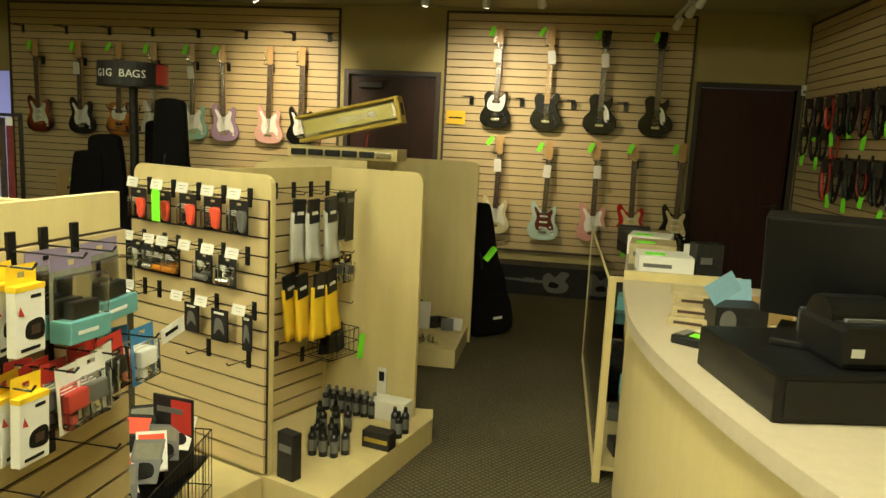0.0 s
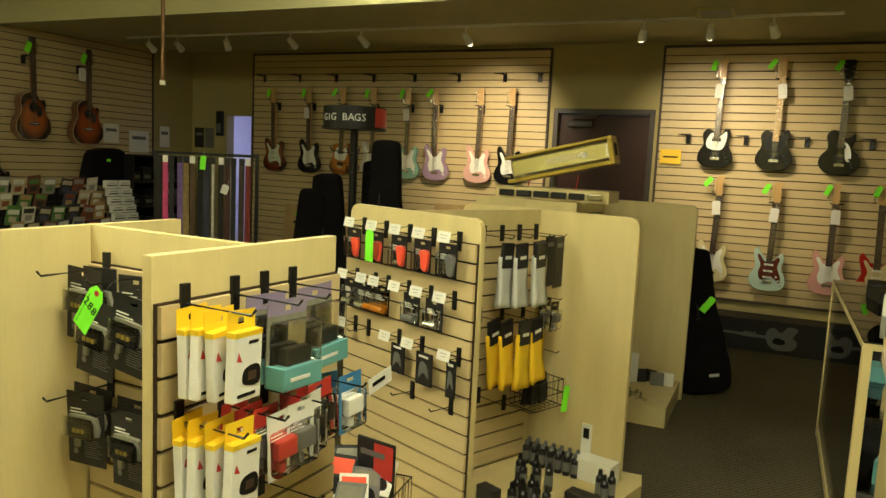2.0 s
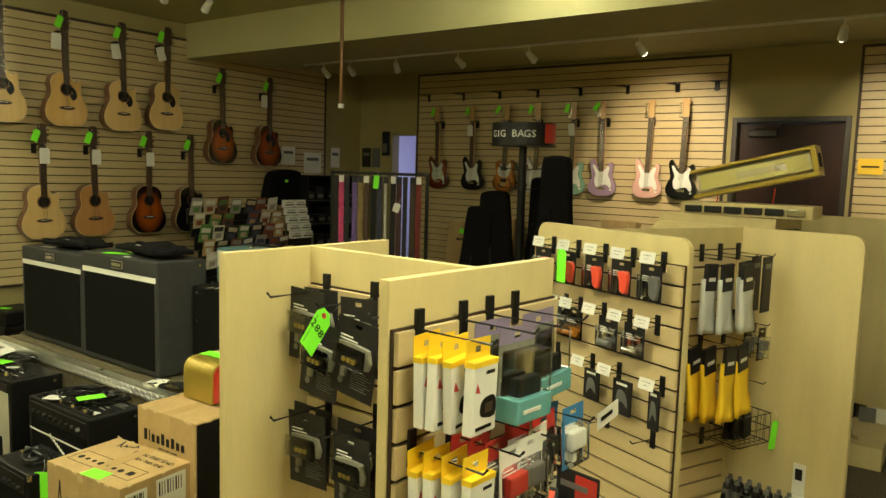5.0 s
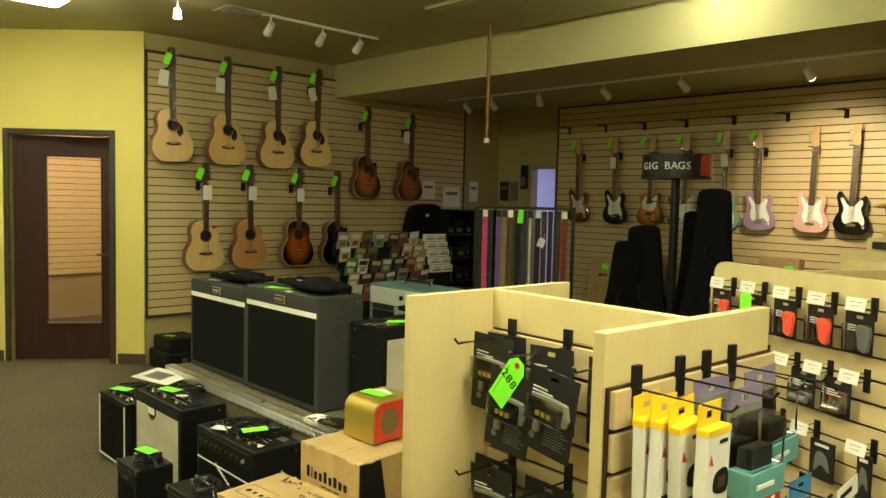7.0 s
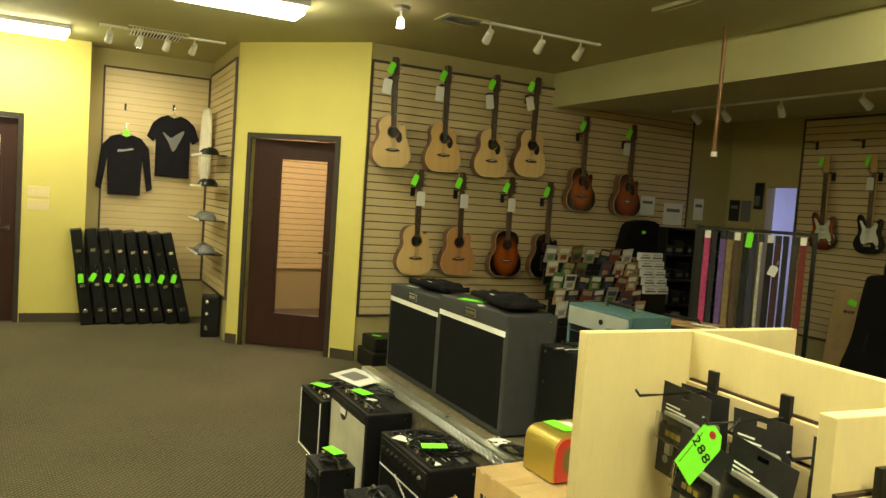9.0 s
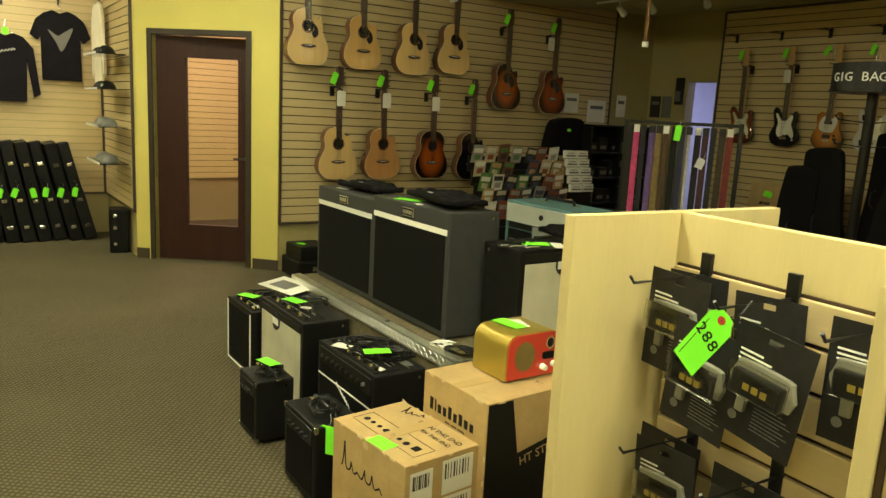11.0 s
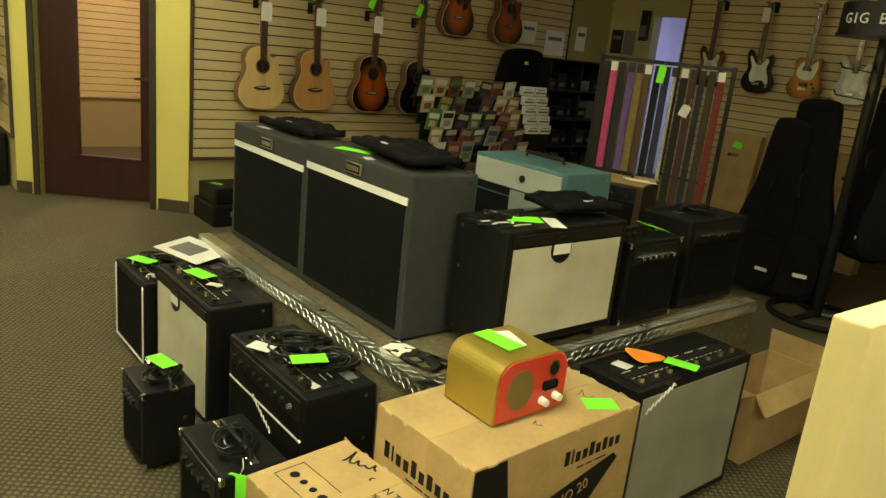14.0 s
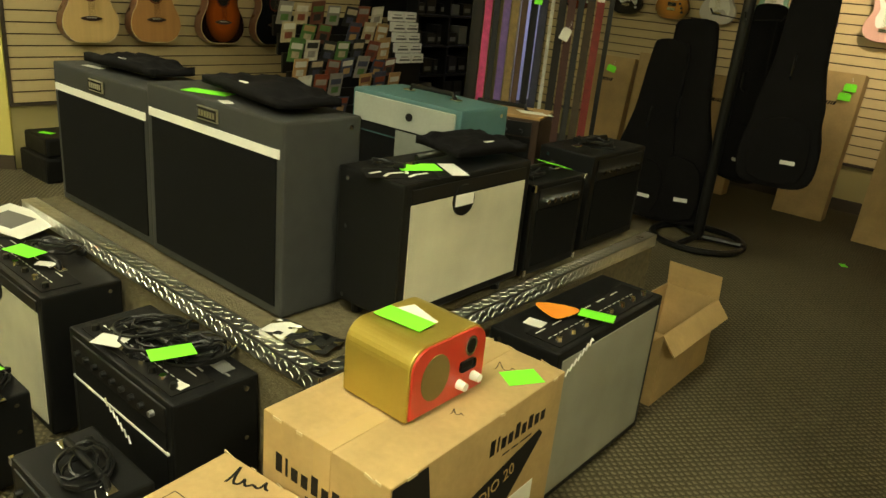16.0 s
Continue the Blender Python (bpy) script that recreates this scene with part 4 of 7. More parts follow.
for mt in (M_SPRUCE, M_SPRUCE2):
    nt = mt.node_tree
    nz, bp, tc = (nt.nodes.new("ShaderNode" + k) for k in ("TexNoise", "Bump", "TexCoord"))
    nz.inputs["Scale"].default_value, nz.inputs["Detail"].default_value = 7.0, 1.0
    bp.inputs["Strength"].default_value, bp.inputs["Distance"].default_value = 0.9, 0.05
    nt.links.new(tc.outputs["Object"], nz.inputs[0])
    nt.links.new(nz.outputs[0], bp.inputs["Height"])
    nt.links.new(bp.outputs[0], nt.nodes["Principled BSDF"].inputs["Coat Normal"])
M_CEDAR = material("satin_cedar_top", (0.44, 0.22, 0.075), 0.35, var=0.1, scale=3, fine=60, stretch=(12, 1, 0.6), bump=0, coat=0.3)
M_MAHOG = material("mahogany_sides", (0.13, 0.05, 0.022), 0.3, var=0.2, stretch=(4, 4, 1), bump=0, coat=0.5)
M_BURST = burst("tobacco_sunburst", (0.34, 0.075, 0.010), (0.012, 0.005, 0.004), 0.19, (0, 0.22))
M_BURST2 = burst("red_sunburst", (0.26, 0.05, 0.012), (0.03, 0.008, 0.005), 0.21, (0, 0.22))
M_BURST3 = burst("orange_sunburst", (0.55, 0.20, 0.03), (0.02, 0.008, 0.004), 0.22, (0, 0.2))
M_GBLACK = material("black_lacquer", (0.006, 0.006, 0.007), 0.2, var=0.06, bump=0, coat=0.25, spec=0.3)


def acoustic(m, top, label, cut=True, sides=None, guard=M_BLACK, length=1.04):
    g = thing("acoustic_guitar", m, label, "guitar", "acoustic guitars on the wall")
    out = smooth_outline(OUT_A if cut else OUT_D, 3)
    part("body_sides", slab(bmesh.new(), out, -0.095, 0.0, 0.004), sides or M_MAHOG, g)
    part("soundboard", slab(bmesh.new(), [(p[0] * 0.975, 0.006 + p[1] * 0.976) for p in out], -0.0985, -0.0945, 0.001), top, g)
    part("binding", slab(bmesh.new(), [(p[0] * 0.995, 0.001 + p[1] * 0.996) for p in out], -0.0965, -0.0945), M_PLATE_C, g)
    n = 24
    part("soundhole", slab(bmesh.new(), [(0.05 * math.cos(i * 2 * math.pi / n), 0.335 + 0.05 * math.sin(i * 2 * math.pi / n)) for i in range(n)], -0.0995, -0.0985), M_INK, g)
    bm = bmesh.new()
    for i in range(n):
        a, b = i * 2 * math.pi / n, (i + 1) * 2 * math.pi / n
        v = [bm.verts.new((r * math.cos(t), -0.0992, 0.335 + r * math.sin(t))) for r, t in ((.052, a), (.060, a), (.060, b), (.052, b))]
        bm.faces.new(v)
    part("rosette", bm, M_PLATE_T, g)
    part("bridge", slab(bmesh.new(), smooth_outline([(-.075, .165), (-.03, .15), (.03, .15), (.075, .165), (.03, .18), (-.03, .18)], 3), -0.106, -0.0985), M_NECK_D, g)
    part("saddle", bx(-0.035, 0.035, -0.109, -0.106, 0.168, 0.172), M_PLATE_W, g)
    if guard is not None:
        part("pickguard", slab(bmesh.new(), smooth_outline([(.045, .36), (.085, .33), (.095, .27), (.06, .235), (.03, .275), (.058, .31)], 3), -0.0998, -0.0986), guard, g)
    top_z = length - 0.2
    part("neck", bx(-0.025, 0.025, -0.106, -0.075, 0.44, top_z, bevel=0.004), M_MAHOG, g)
    part("fretboard", bx(-0.027, 0.027, -0.112, -0.104, 0.385, top_z, bevel=0.001), M_NECK_D, g)
    part("headstock", slab(bmesh.new(), [(-.026, top_z), (-.04, top_z + .04), (-.034, length - .01), (0, length), (.034, length - .01), (.04, top_z + .04), (.026, top_z)], -0.105, -0.09, 0.002), M_NECK_D, g)
    for i in range(3):
        for s in (-1, 1):
            bm = bmesh.new()
            z = top_z + 0.05 + i * 0.045
            box(bm, min(s * .042, s * .062), max(s * .042, s * .062), -0.102, -0.092, z - .007, z + .007, bevel=0.002)
            cyl(bm, (s * .022, -0.105, z), (s * .022, -0.115, z), 0.004, n=6)
            part("tuner", bm, M_STEEL, g)
    bm = bmesh.new()
    for i in range(6):
        x = -0.02 + i * 0.008
        box(bm, x - 0.0006, x + 0.0006, -0.1145, -0.1135, 0.17, top_z + 0.02)
    part("string_set", bm, M_STEEL, g)["kind"] = "stuff"
    return g


# Wall hangers: plate, arm and padded yoke, built once and copied
def hanger_model():
    h = thing("guitar_hanger", pose(0, 0, 0), "black slatwall guitar hanger with a padded yoke", "guitar hanger", "guitar hangers")
    part("hanger_plate", bx(-0.022, 0.022, -0.012, 0.0, -0.07, 0.02, bevel=0.003), M_BLACK, h)
    part("hanger_arm", cyl(bmesh.new(), (0, -0.01, 0), (0, -0.085, 0.012), 0.006, n=8), M_BLACK, h)
    bm = bmesh.new()
    tube(bm, [(-0.05, -0.12, 0.012), (-0.042, -0.085, 0.012), (0.042, -0.085, 0.012), (0.05, -0.12, 0.012)], 0.007, 8)
    part("yoke", bm, M_BLACK, h)
    return h


HANGER = hanger_model()
HANGER.matrix_basis = pose(-6.13, BACK - 0.034, 2.537, 0, 0, -25)
for i, hx in enumerate((-5.594, -5.071, -4.555, -4.019, -3.47, -2.934, -2.544)):
    copy_thing(HANGER, pose(hx, BACK - 0.034, 2.537, 0, 0, (-30, -20, -25, -15, -28, -20, 10)[i]))
for hx in (-1.0, -0.48, 0.04, 0.56):
    copy_thing(HANGER, pose(hx, BACK - 0.034, 1.95, 0, 0, -20))


def small_tag(m, mat, w=0.05, h=0.09, name="price_tag", label="green price tag tied to a guitar"):
    o = thing(name, m, label, "price tag", "price tags")
    part("card", slab(bmesh.new(), [(-w / 2, -h), (w / 2, -h), (w / 2, -0.012), (w / 2 - 0.012, 0), (-w / 2 + 0.012, 0), (-w / 2, -0.012)], -0.0012, 0.0), mat, o)
    part("string_tie", tube(bmesh.new(), [(0, -0.001, -0.008), (0.008, 0.004, 0.02), (0, 0.012, 0.045)], 0.0012, 5), M_PAPER, o)
    return o


RND = random.Random(4)
GL = {n: gloss(n, c) for n, c in {"sherry_red": (.18, .03, .012), "surf_green": (.25, .46, .36), "lavender": (.36, .24, .36), "shell_pink": (.72, .42, .36),
                                  "rose_pink": (.70, .36, .32), "vintage_cream": (.70, .62, .34), "mint_blue": (.50, .66, .60), "candy_red": (.42, .02, .015), "pearl_white": (.62, .60, .58)}.items()}
ROW1 = [(-5.95, "s", M_BURST2, M_PLATE_M, "sunburst electric guitar with a mint pickguard on the slatwall"),
        (-5.43, "s", M_GBLACK, M_PLATE_W, "black electric guitar with a white pickguard and paper tag"),
        (-4.975, "t", M_BURST3, M_PLATE_W, "orange sunburst single-cut electric guitar on the slatwall"),
        (-4.55, "s", GL["pearl_white"], M_PLATE_W, "pale electric guitar partly behind the gig bag stand"),
        (-4.09, "s", GL["surf_green"], M_PLATE_W, "surf green electric guitar with a white pickguard"),
        (-3.725, "s", GL["lavender"], M_PLATE_W, "lavender electric guitar with a white pickguard"),
        (-3.225, "s", GL["shell_pink"], M_PLATE_W, "shell pink electric guitar with a white pickguard"),
        (-2.865, "s", M_GBLACK, M_PLATE_W, "glossy black electric guitar with a white pickguard")]
ROW2 = [(-.745, 1.655, "t", M_GBLACK, M_PLATE_W, "black single-cut electric guitar with a white pickguard", M_NECK_D),
        (-.232, 1.655, "t", M_GBLACK, M_BLACK, "black electric guitar with a black pickguard and maple neck", M_NECK_M),
        (.305, 1.64, "l", M_GBLACK, M_PLATE_W, "black single-cut electric guitar with cream pickguard", None),
        (.85, 1.64, "l", M_GBLACK, M_PLATE_W, "black carved-top electric guitar with chrome pickups", None),
        (-.693, .565, "s", GL["vintage_cream"], M_PLATE_W, "vintage cream electric guitar in the lower row", None),
        (-.187, .53, "s", GL["mint_blue"], M_PLATE_T, "pale mint electric guitar with a tortoise pickguard", None),
        (.315, .55, "s", GL["rose_pink"], M_PLATE_W, "pink electric guitar with a white pickguard", None),
        (.70, .56, "s", GL["candy_red"], M_PLATE_C, "red electric guitar with a cream pickguard", None),
        (1.125, .575, "s", M_GBLACK, M_PLATE_C, "black electric guitar with a tan pickguard", None)]
GY = BACK - 0.075


def hang(x, z, L, tags, row):
    copy_thing(HANGER, pose(x + 0.01, BACK - 0.034, z + L - 0.20, 0, 0, 0))
    if "g" in tags:
        small_tag(pose(x - 0.05, GY - 0.09, z + L - 0.02, 0, RND.uniform(10, 40), 0), M_GREEN, 0.045, 0.10)
    if "w" in tags:
        small_tag(pose(x + RND.uniform(-.01, .02), GY - 0.10, z + L - 0.24, 0, RND.uniform(-8, 8), 0), M_PAPER, 0.075, 0.13, label="white specification card tied to a guitar")


for i, (x, st, fin, gd, lab) in enumerate(ROW1):
    x += 0.045
    electric(pose(x, GY, 1.375, 0, RND.uniform(-2, 2), 0), st, fin, gd, lab)
    hang(x, 1.375, 1.02, ["g", "gw", "g", "g", "gw", "g", "", ""][i], 1)
for i, (x, z, st, fin, gd, lab, nk) in enumerate(ROW2):
    electric(pose(x, GY, z, 0, RND.uniform(-2, 2), 0), st, fin, gd, lab, nk)
    hang(x, z, 1.02, ["gw", "gw", "gw", "g", "gw", "gw", "gw", "g", "g"][i], 2)

AC = [(2.84, 1.90, M_SPRUCE2, True, "natural spruce cutaway acoustic guitar on the slatwall"), (3.385, 1.90, M_SPRUCE, True, "glossy natural cutaway acoustic guitar on the slatwall"),
      (3.935, 1.89, M_SPRUCE2, True, "glossy pale-topped acoustic guitar on the slatwall"), (4.405, 1.93, M_SPRUCE2, False, "glossy small-bodied acoustic guitar on the slatwall"),
      (3.155, .85, M_SPRUCE2, True, "pale spruce cutaway acoustic guitar in the lower row"), (3.635, .855, M_CEDAR, True, "brown cedar-topped cutaway acoustic guitar"),
      (4.195, .85, M_BURST, False, "dark sunburst acoustic guitar in the lower row"), (4.70, .84, M_GBLACK, True, "black acoustic guitar in the lower row"),
      (5.105, 1.605, M_BURST, True, "tobacco sunburst cutaway acoustic guitar"), (5.755, 1.585, M_BURST2, True, "red sunburst cutaway acoustic guitar")]
for y, z, top, cut, lab in AC:
    y, z = y - 0.025, z + (0.022 if z < 1 else 0.0)
    acoustic(pose(LEFT + 0.07, y, z, 0, RND.uniform(-1.5, 1.5), 90), top, lab, cut, guard=None if z < 1 else M_BLACK)
    copy_thing(HANGER, pose(LEFT + 0.034, y - 0.02, z + 0.84, 0, 0, 90))
    m = pose(LEFT + 0.19, y, z, 0, 0, 90)
    small_tag(m @ pose(-0.05, 0, 0.98, 0, 20, 0), M_GREEN, 0.06, 0.11)
    if top is not M_GBLACK and lab[0] != "t":
        small_tag(m @ pose(0.0 if z < 1 else -0.1, -0.01, 0.82, 0, RND.uniform(-30, 30) if z > 1.7 else 0, 0), M_PAPER, 0.09, 0.14, label="white specification card tied to a guitar")

# ---------------------------------------------------------------- ceiling fittings
def track_head(m, lit=False, label="white track spotlight head"):
    h = thing("track_spotlight", m, label + (", lit" if lit else ", unlit"), "spotlight", "track spotlights")
    part("stem", cy((0, 0, 0), (0, 0, -0.06), 0.008, n=8), M_WHITE, h)
    part("lamp_housing", cyl(bmesh.new(), (0, 0.02, -0.055), (0, -0.07, -0.125), 0.026, 0.036, 14), M_WHITE, h)
    part("lamp_face", cyl(bmesh.new(), (0, -0.07, -0.125), (0, -0.074, -0.128), 0.032, 0.032, 14), M_BULB if lit else M_ALU, h)
    return h


def track(name, p, q, z):
    d = Vector(q) - Vector(p)
    t = thing(name, pose(p[0], p[1], z, 0, 0, math.degrees(math.atan2(d.y, d.x))), "white ceiling track rail for spotlights", "light track")
    part("rail", bx(0, d.length, -0.016, 0.016, -0.02, 0.0, bevel=0.003), M_WHITE, t)
    part("end_cap", bx(-0.015, 0.0, -0.018, 0.018, -0.023, 0.0), M_WHITE, t)
    return t


def soffit(y):
    return 2.71 + (y - 4.72) * 0.16 / 2.98


TZ = soffit(5.9) - 0.001
track("light_track", (-6.75, 5.9), (0.15, 5.9), TZ)
for hx, lit in [(-6.45, 0), (-6.05, 0), (-5.39, 0), (-4.6, 0), (-3.8, 0), (-2.75, 1), (-1.23, 1), (-0.73, 1), (-0.3, 0)]:
    track_head(pose(hx, 5.9, TZ - 0.02, 0, 0, 180 + RND.uniform(-30, 30)), bool(lit))
track("light_track", (0.93, 5.3), (0.93, 7.2), soffit(6.1) - 0.012)
for hy in (5.75, 6.2, 6.9):
    track_head(pose(0.93, hy, soffit(6.1) - 0.03, 0, 0, 200))
track("light_track", (-5.88, 2.98), (-5.88, 4.15), CEIL - 0.001)
for hy in (3.05, 3.55, 3.95):
    track_head(pose(-5.88, hy, CEIL - 0.02, 0, 0, -95))
track("light_track", (-8.5, 0.3), (-8.5, 1.45), CEIL - 0.001)
for hy in (0.38, 0.65, 0.9, 1.15):
    track_head(pose(-8.5, hy, CEIL - 0.02, 0, 0, -80), hy == 0.65)
lamp = thing("ceiling_spotlight", pose(-5.95, 2.3, CEIL), "small ceiling spotlight with a round canopy", "spotlight")
part("canopy", cy((0, 0, 0), (0, 0, -0.025), 0.075, 0.06, 20), M_ALU, lamp)
part("stem", cy((0, 0, -0.02), (0, 0, -0.09), 0.01), M_WHITE, lamp)
part("bulb", cy((0, 0, -0.09), (0, 0, -0.16), 0.022, 0.03), M_BULB, lamp)

for fx, fy, w in FIXTURES:
    f = thing("fluorescent_fixture", pose(fx, fy, CEIL), "white surface-mounted fluorescent fixture, switched on", "ceiling light", "fluorescent fixtures")
    part("housing", bx(-0.17 * max(w, 1), 0.17 * max(w, 1), -0.64, 0.64, -0.045, 0, bevel=0.006), M_WHITE, f)
    part("diffuser", bx(-0.145 * w, 0.145 * w, -0.61, 0.61, -0.105, -0.045, bevel=0.02), M_TUBE, f)


def vent(m, w, d, label):
    v = thing("ceiling_vent", m, label, "air vent", "ceiling vents")
    bm = bmesh.new()
    for b in [(0, w, 0, 0.03), (0, w, d - 0.03, d), (0, 0.03, 0.03, d - 0.03), (w - 0.03, w, 0.03, d - 0.03)]:
        box(bm, b[0], b[1], b[2], b[3], -0.012, 0)
    part("frame", bm, M_CEIL, v)
    part("backing", bx(0.03, w - 0.03, 0.03, d - 0.03, -0.003, -0.001), M_INK, v)
    n = int((d - 0.06) / 0.03)
    for i in range(n):
        part("slat", bx(0.03, w - 0.03, -0.011, 0.011, -0.0015, 0.0015), M_WHITE, v).matrix_basis = pose(0, 0.045 + i * 0.03, -0.009, 35, 0, 0)
    return v


vent(pose(-6.12, 2.66, CEIL), 0.27, 0.38, "small louvred ceiling vent")
vent(pose(-8.85, 0.53, CEIL), 0.5, 0.55, "square louvred ceiling vent")
vent(pose(-0.82, 5.48, soffit(5.5) - 0.002), 0.27, 0.35, "small louvred vent in the lowered ceiling")
hatch = thing("ceiling_hatch", pose(-4.75, 3.70, CEIL), "flat painted ceiling access panel with a raised rim", "ceiling panel")
part("rim", bx(0, 1.65, 0, 0.94, -0.03, 0, bevel=0.004), M_CEIL, hatch)
part("inset_panel", bx(0.05, 1.60, 0.05, 0.89, -0.034, -0.029), M_CEIL, hatch)
pole = thing("ceiling_pole", pose(-4.68, 4.36, CEIL), "thin bronze rod hanging from the ceiling with a white tip", "ceiling rod")
part("rod", cy((0, 0, 0), (0, 0, -0.955), 0.016, n=10), material("bronze_rod", (0.16, 0.08, 0.03), 0.4, 0.5), pole)
part("white_cap", cy((0, 0, -0.95), (0, 0, -0.985), 0.024, n=10), M_WHITE, pole)
part("ceiling_plate", cy((0, 0, 0), (0, 0, -0.012), 0.05, n=16), M_CEIL, pole)

# ---------------------------------------------------------------- goods on the gondolas
def face(p, q):
    d = Vector(q) - Vector(p)
    return pose(p[0], p[1], 0, 0, 0, math.degrees(math.atan2(d.y, d.x)))


F_RA, F_SA, F_FB, F_KB = face(A_R0, A_R1), face(A_S0, A_S1), face(B_F0, B_F1), face(B_FM, B_J)


def on(fr, s, z, off=0.0, ry=0.0, rz=0.0):
    return fr @ pose(s, -0.034 - off, z, 0, ry, rz)


def hook_model(L, flag):
    h = thing("display_hook", pose(0, 0, 0), "black wire slatwall hook" + (" with a white price flag" if flag else ""), "display hook", "slatwall hooks")
    part("bracket", bx(-0.011, 0.011, -0.007, 0.004, -0.055, 0.022, bevel=0.002), M_BLACK, h)
    part("prong", tube(bmesh.new(), [(0, -0.005, -0.02), (0, -L + 0.01, -0.02), (0, -L, -0.008)], 0.003, 6), M_BLACK, h)
    if flag:
        part("flag_wire", tube(bmesh.new(), [(0, -0.005, 0.012), (0, -L - 0.01, 0.006)], 0.002, 5), M_BLACK, h)
        f = part("price_flag", bx(-0.036, 0.036, -0.002, 0.0, -0.024, 0.018, bevel=0.0006), M_PAPER, h, "white price flag")
        f.matrix_basis = pose(0, -L - 0.01, 0.006, -12, 0, 0)
        bm = bmesh.new()
        for zz, w in ((0.004, 0.020), (-0.008, 0.012)):
            box(bm, -w, w, -0.0028, -0.002, zz - 0.0006, zz + 0.0006)
        part("print_lines", bm, M_INK, f)
    return h


HK_LONG, HK_FLAG = hook_model(0.19, False), hook_model(0.075, True)
HK_LONG.matrix_basis, HK_FLAG.matrix_basis = on(F_RA, 0.065, 1.295), on(F_FB, 0.14, 1.30)
for s, z in [(.205, 1.295), (.30, 1.295), (.40, 1.295), (.05, 1.055), (.17, 1.055), (.305, 1.055), (.455, 1.055), (.06, .83), (.3, .83)]:
    copy_thing(HK_LONG, on(F_RA, s, z))
for s, z in [(.105, 1.292), (.28, 1.292), (.45, 1.292), (.12, .988), (.297, .988), (.46, .988)]:
    copy_thing(HK_LONG, on(F_SA, s, z))
for s, z in [(.30, 1.30), (.46, 1.30), (.61, 1.30), (.76, 1.30), (.10, 1.065), (.24, 1.065), (.33, 1.065), (.47, 1.065), (.61, 1.065), (.75, 1.065), (.10, .845), (.42, .845), (.57, .845), (.79, .845)]:
    copy_thing(HK_FLAG, on(F_FB, s, z))
HK_S = hook_model(0.12, False)
HK_S.matrix_basis = on(F_FB, 0.20, 0.845)
for s, z in [(.52, .64), (.76, .64)]:
    copy_thing(HK_S, on(F_FB, s, z))
for s, z in [(.40, 1.285), (.52, 1.285), (.64, 1.285), (.76, 1.285), (.40, .905), (.55, .905), (.70, .905), (.76, .72), (.42, .52), (.6, .45), (.76, .98)]:
    copy_thing(HK_LONG, on(F_KB, s, z))

M_TRAY = material("pale_bubble_plastic", (0.22, 0.215, 0.17), 0.25, var=0.15, scale=30, bump=0)
M_TEAL = material("teal_printed_box", (0.13, 0.36, 0.36), 0.4, var=0.1, bump=0)
M_PURPLE = material("purple_printed_card", (0.24, 0.19, 0.30), 0.5, var=0.1, bump=0)
M_REDCARD = material("red_printed_card", (0.50, 0.035, 0.025), 0.45, var=0.1, bump=0)
M_REDBRIGHT = material("red_moulded_plastic", (0.80, 0.10, 0.05), 0.35, var=0.08, bump=0)
M_BLUECARD = material("blue_printed_card", (0.04, 0.20, 0.42), 0.45, var=0.1, bump=0)
M_GREYCLOTH = material("pale_grey_cloth", (0.60, 0.61, 0.58), 0.9, var=0.1, fine=300, bump=0.1)
M_YCLOTH = material("yellow_cloth", (0.92, 0.60, 0.02), 0.9, var=0.08, fine=300, bump=0.1)
M_DKCARD = material("dark_printed_card", (0.016, 0.015, 0.015), 0.45, var=0.5, scale=30, bump=0, spec=0.3)
M_AMBER = material("amber_glass", (0.45, 0.16, 0.01), 0.12, var=0.1, bump=0)


def tab(bm, w, z0, z1):
    """Hanging tab with a slot left open."""
    box(bm, -w / 2, -0.012, -0.0015, 0, z0, z1)
    box(bm, 0.012, w / 2, -0.0015, 0, z0, z1)
    box(bm, -0.012, 0.012, -0.0015, 0, z0, z0 + (z1 - z0) * 0.35)
    box(bm, -0.012, 0.012, -0.0015, 0, z0 + (z1 - z0) * 0.65, z1)
    return bm


def white_pack_model():
    p = thing("boxed_tuner", pose(0, 0, 0), "white packet with a yellow hanging tab and dark picture", "packet", "white and yellow packets")
    part("carton_body", bx(-0.05, 0.05, -0.026, 0, -0.20, -0.035, bevel=0.003), M_WHITE, p)
    part("hanging_tab", tab(bmesh.new(), 0.10, -0.035, 0.015), M_YCARD, p, "yellow card tab")
    part("yellow_lid", bx(-0.0505, 0.0505, -0.0265, 0.0005, -0.045, -0.032), M_YCARD, p)
    part("product_picture", slab(bmesh.new(), smooth_outline([(-.012, -.16), (.04, -.165), (.045, -.13), (.03, -.115), (-.008, -.12), (-.02, -.14)], 3), -0.0272, -0.026), M_INK, p)
    part("screen_picture", bx(0.0, 0.03, -0.0278, -0.0272, -0.152, -0.13), M_NECK_D, p)
    bm = bmesh.new()
    v = [bm.verts.new(c) for c in ((-.042, -.0268, -.10), (-.022, -.0268, -.104), (-.036, -.0268, -.078))]
    bm.faces.new(v)
    part("red_mark", bm, M_REDCARD, p)
    bm = bmesh.new()
    for zz, x0, x1 in ((-.06, 0.0, .035), (-.185, -.035, .03)):
        box(bm, x0, x1, -0.0272, -0.026, zz - 0.004, zz + 0.004)
    part("print_lines", bm, M_INK, p)
    return p


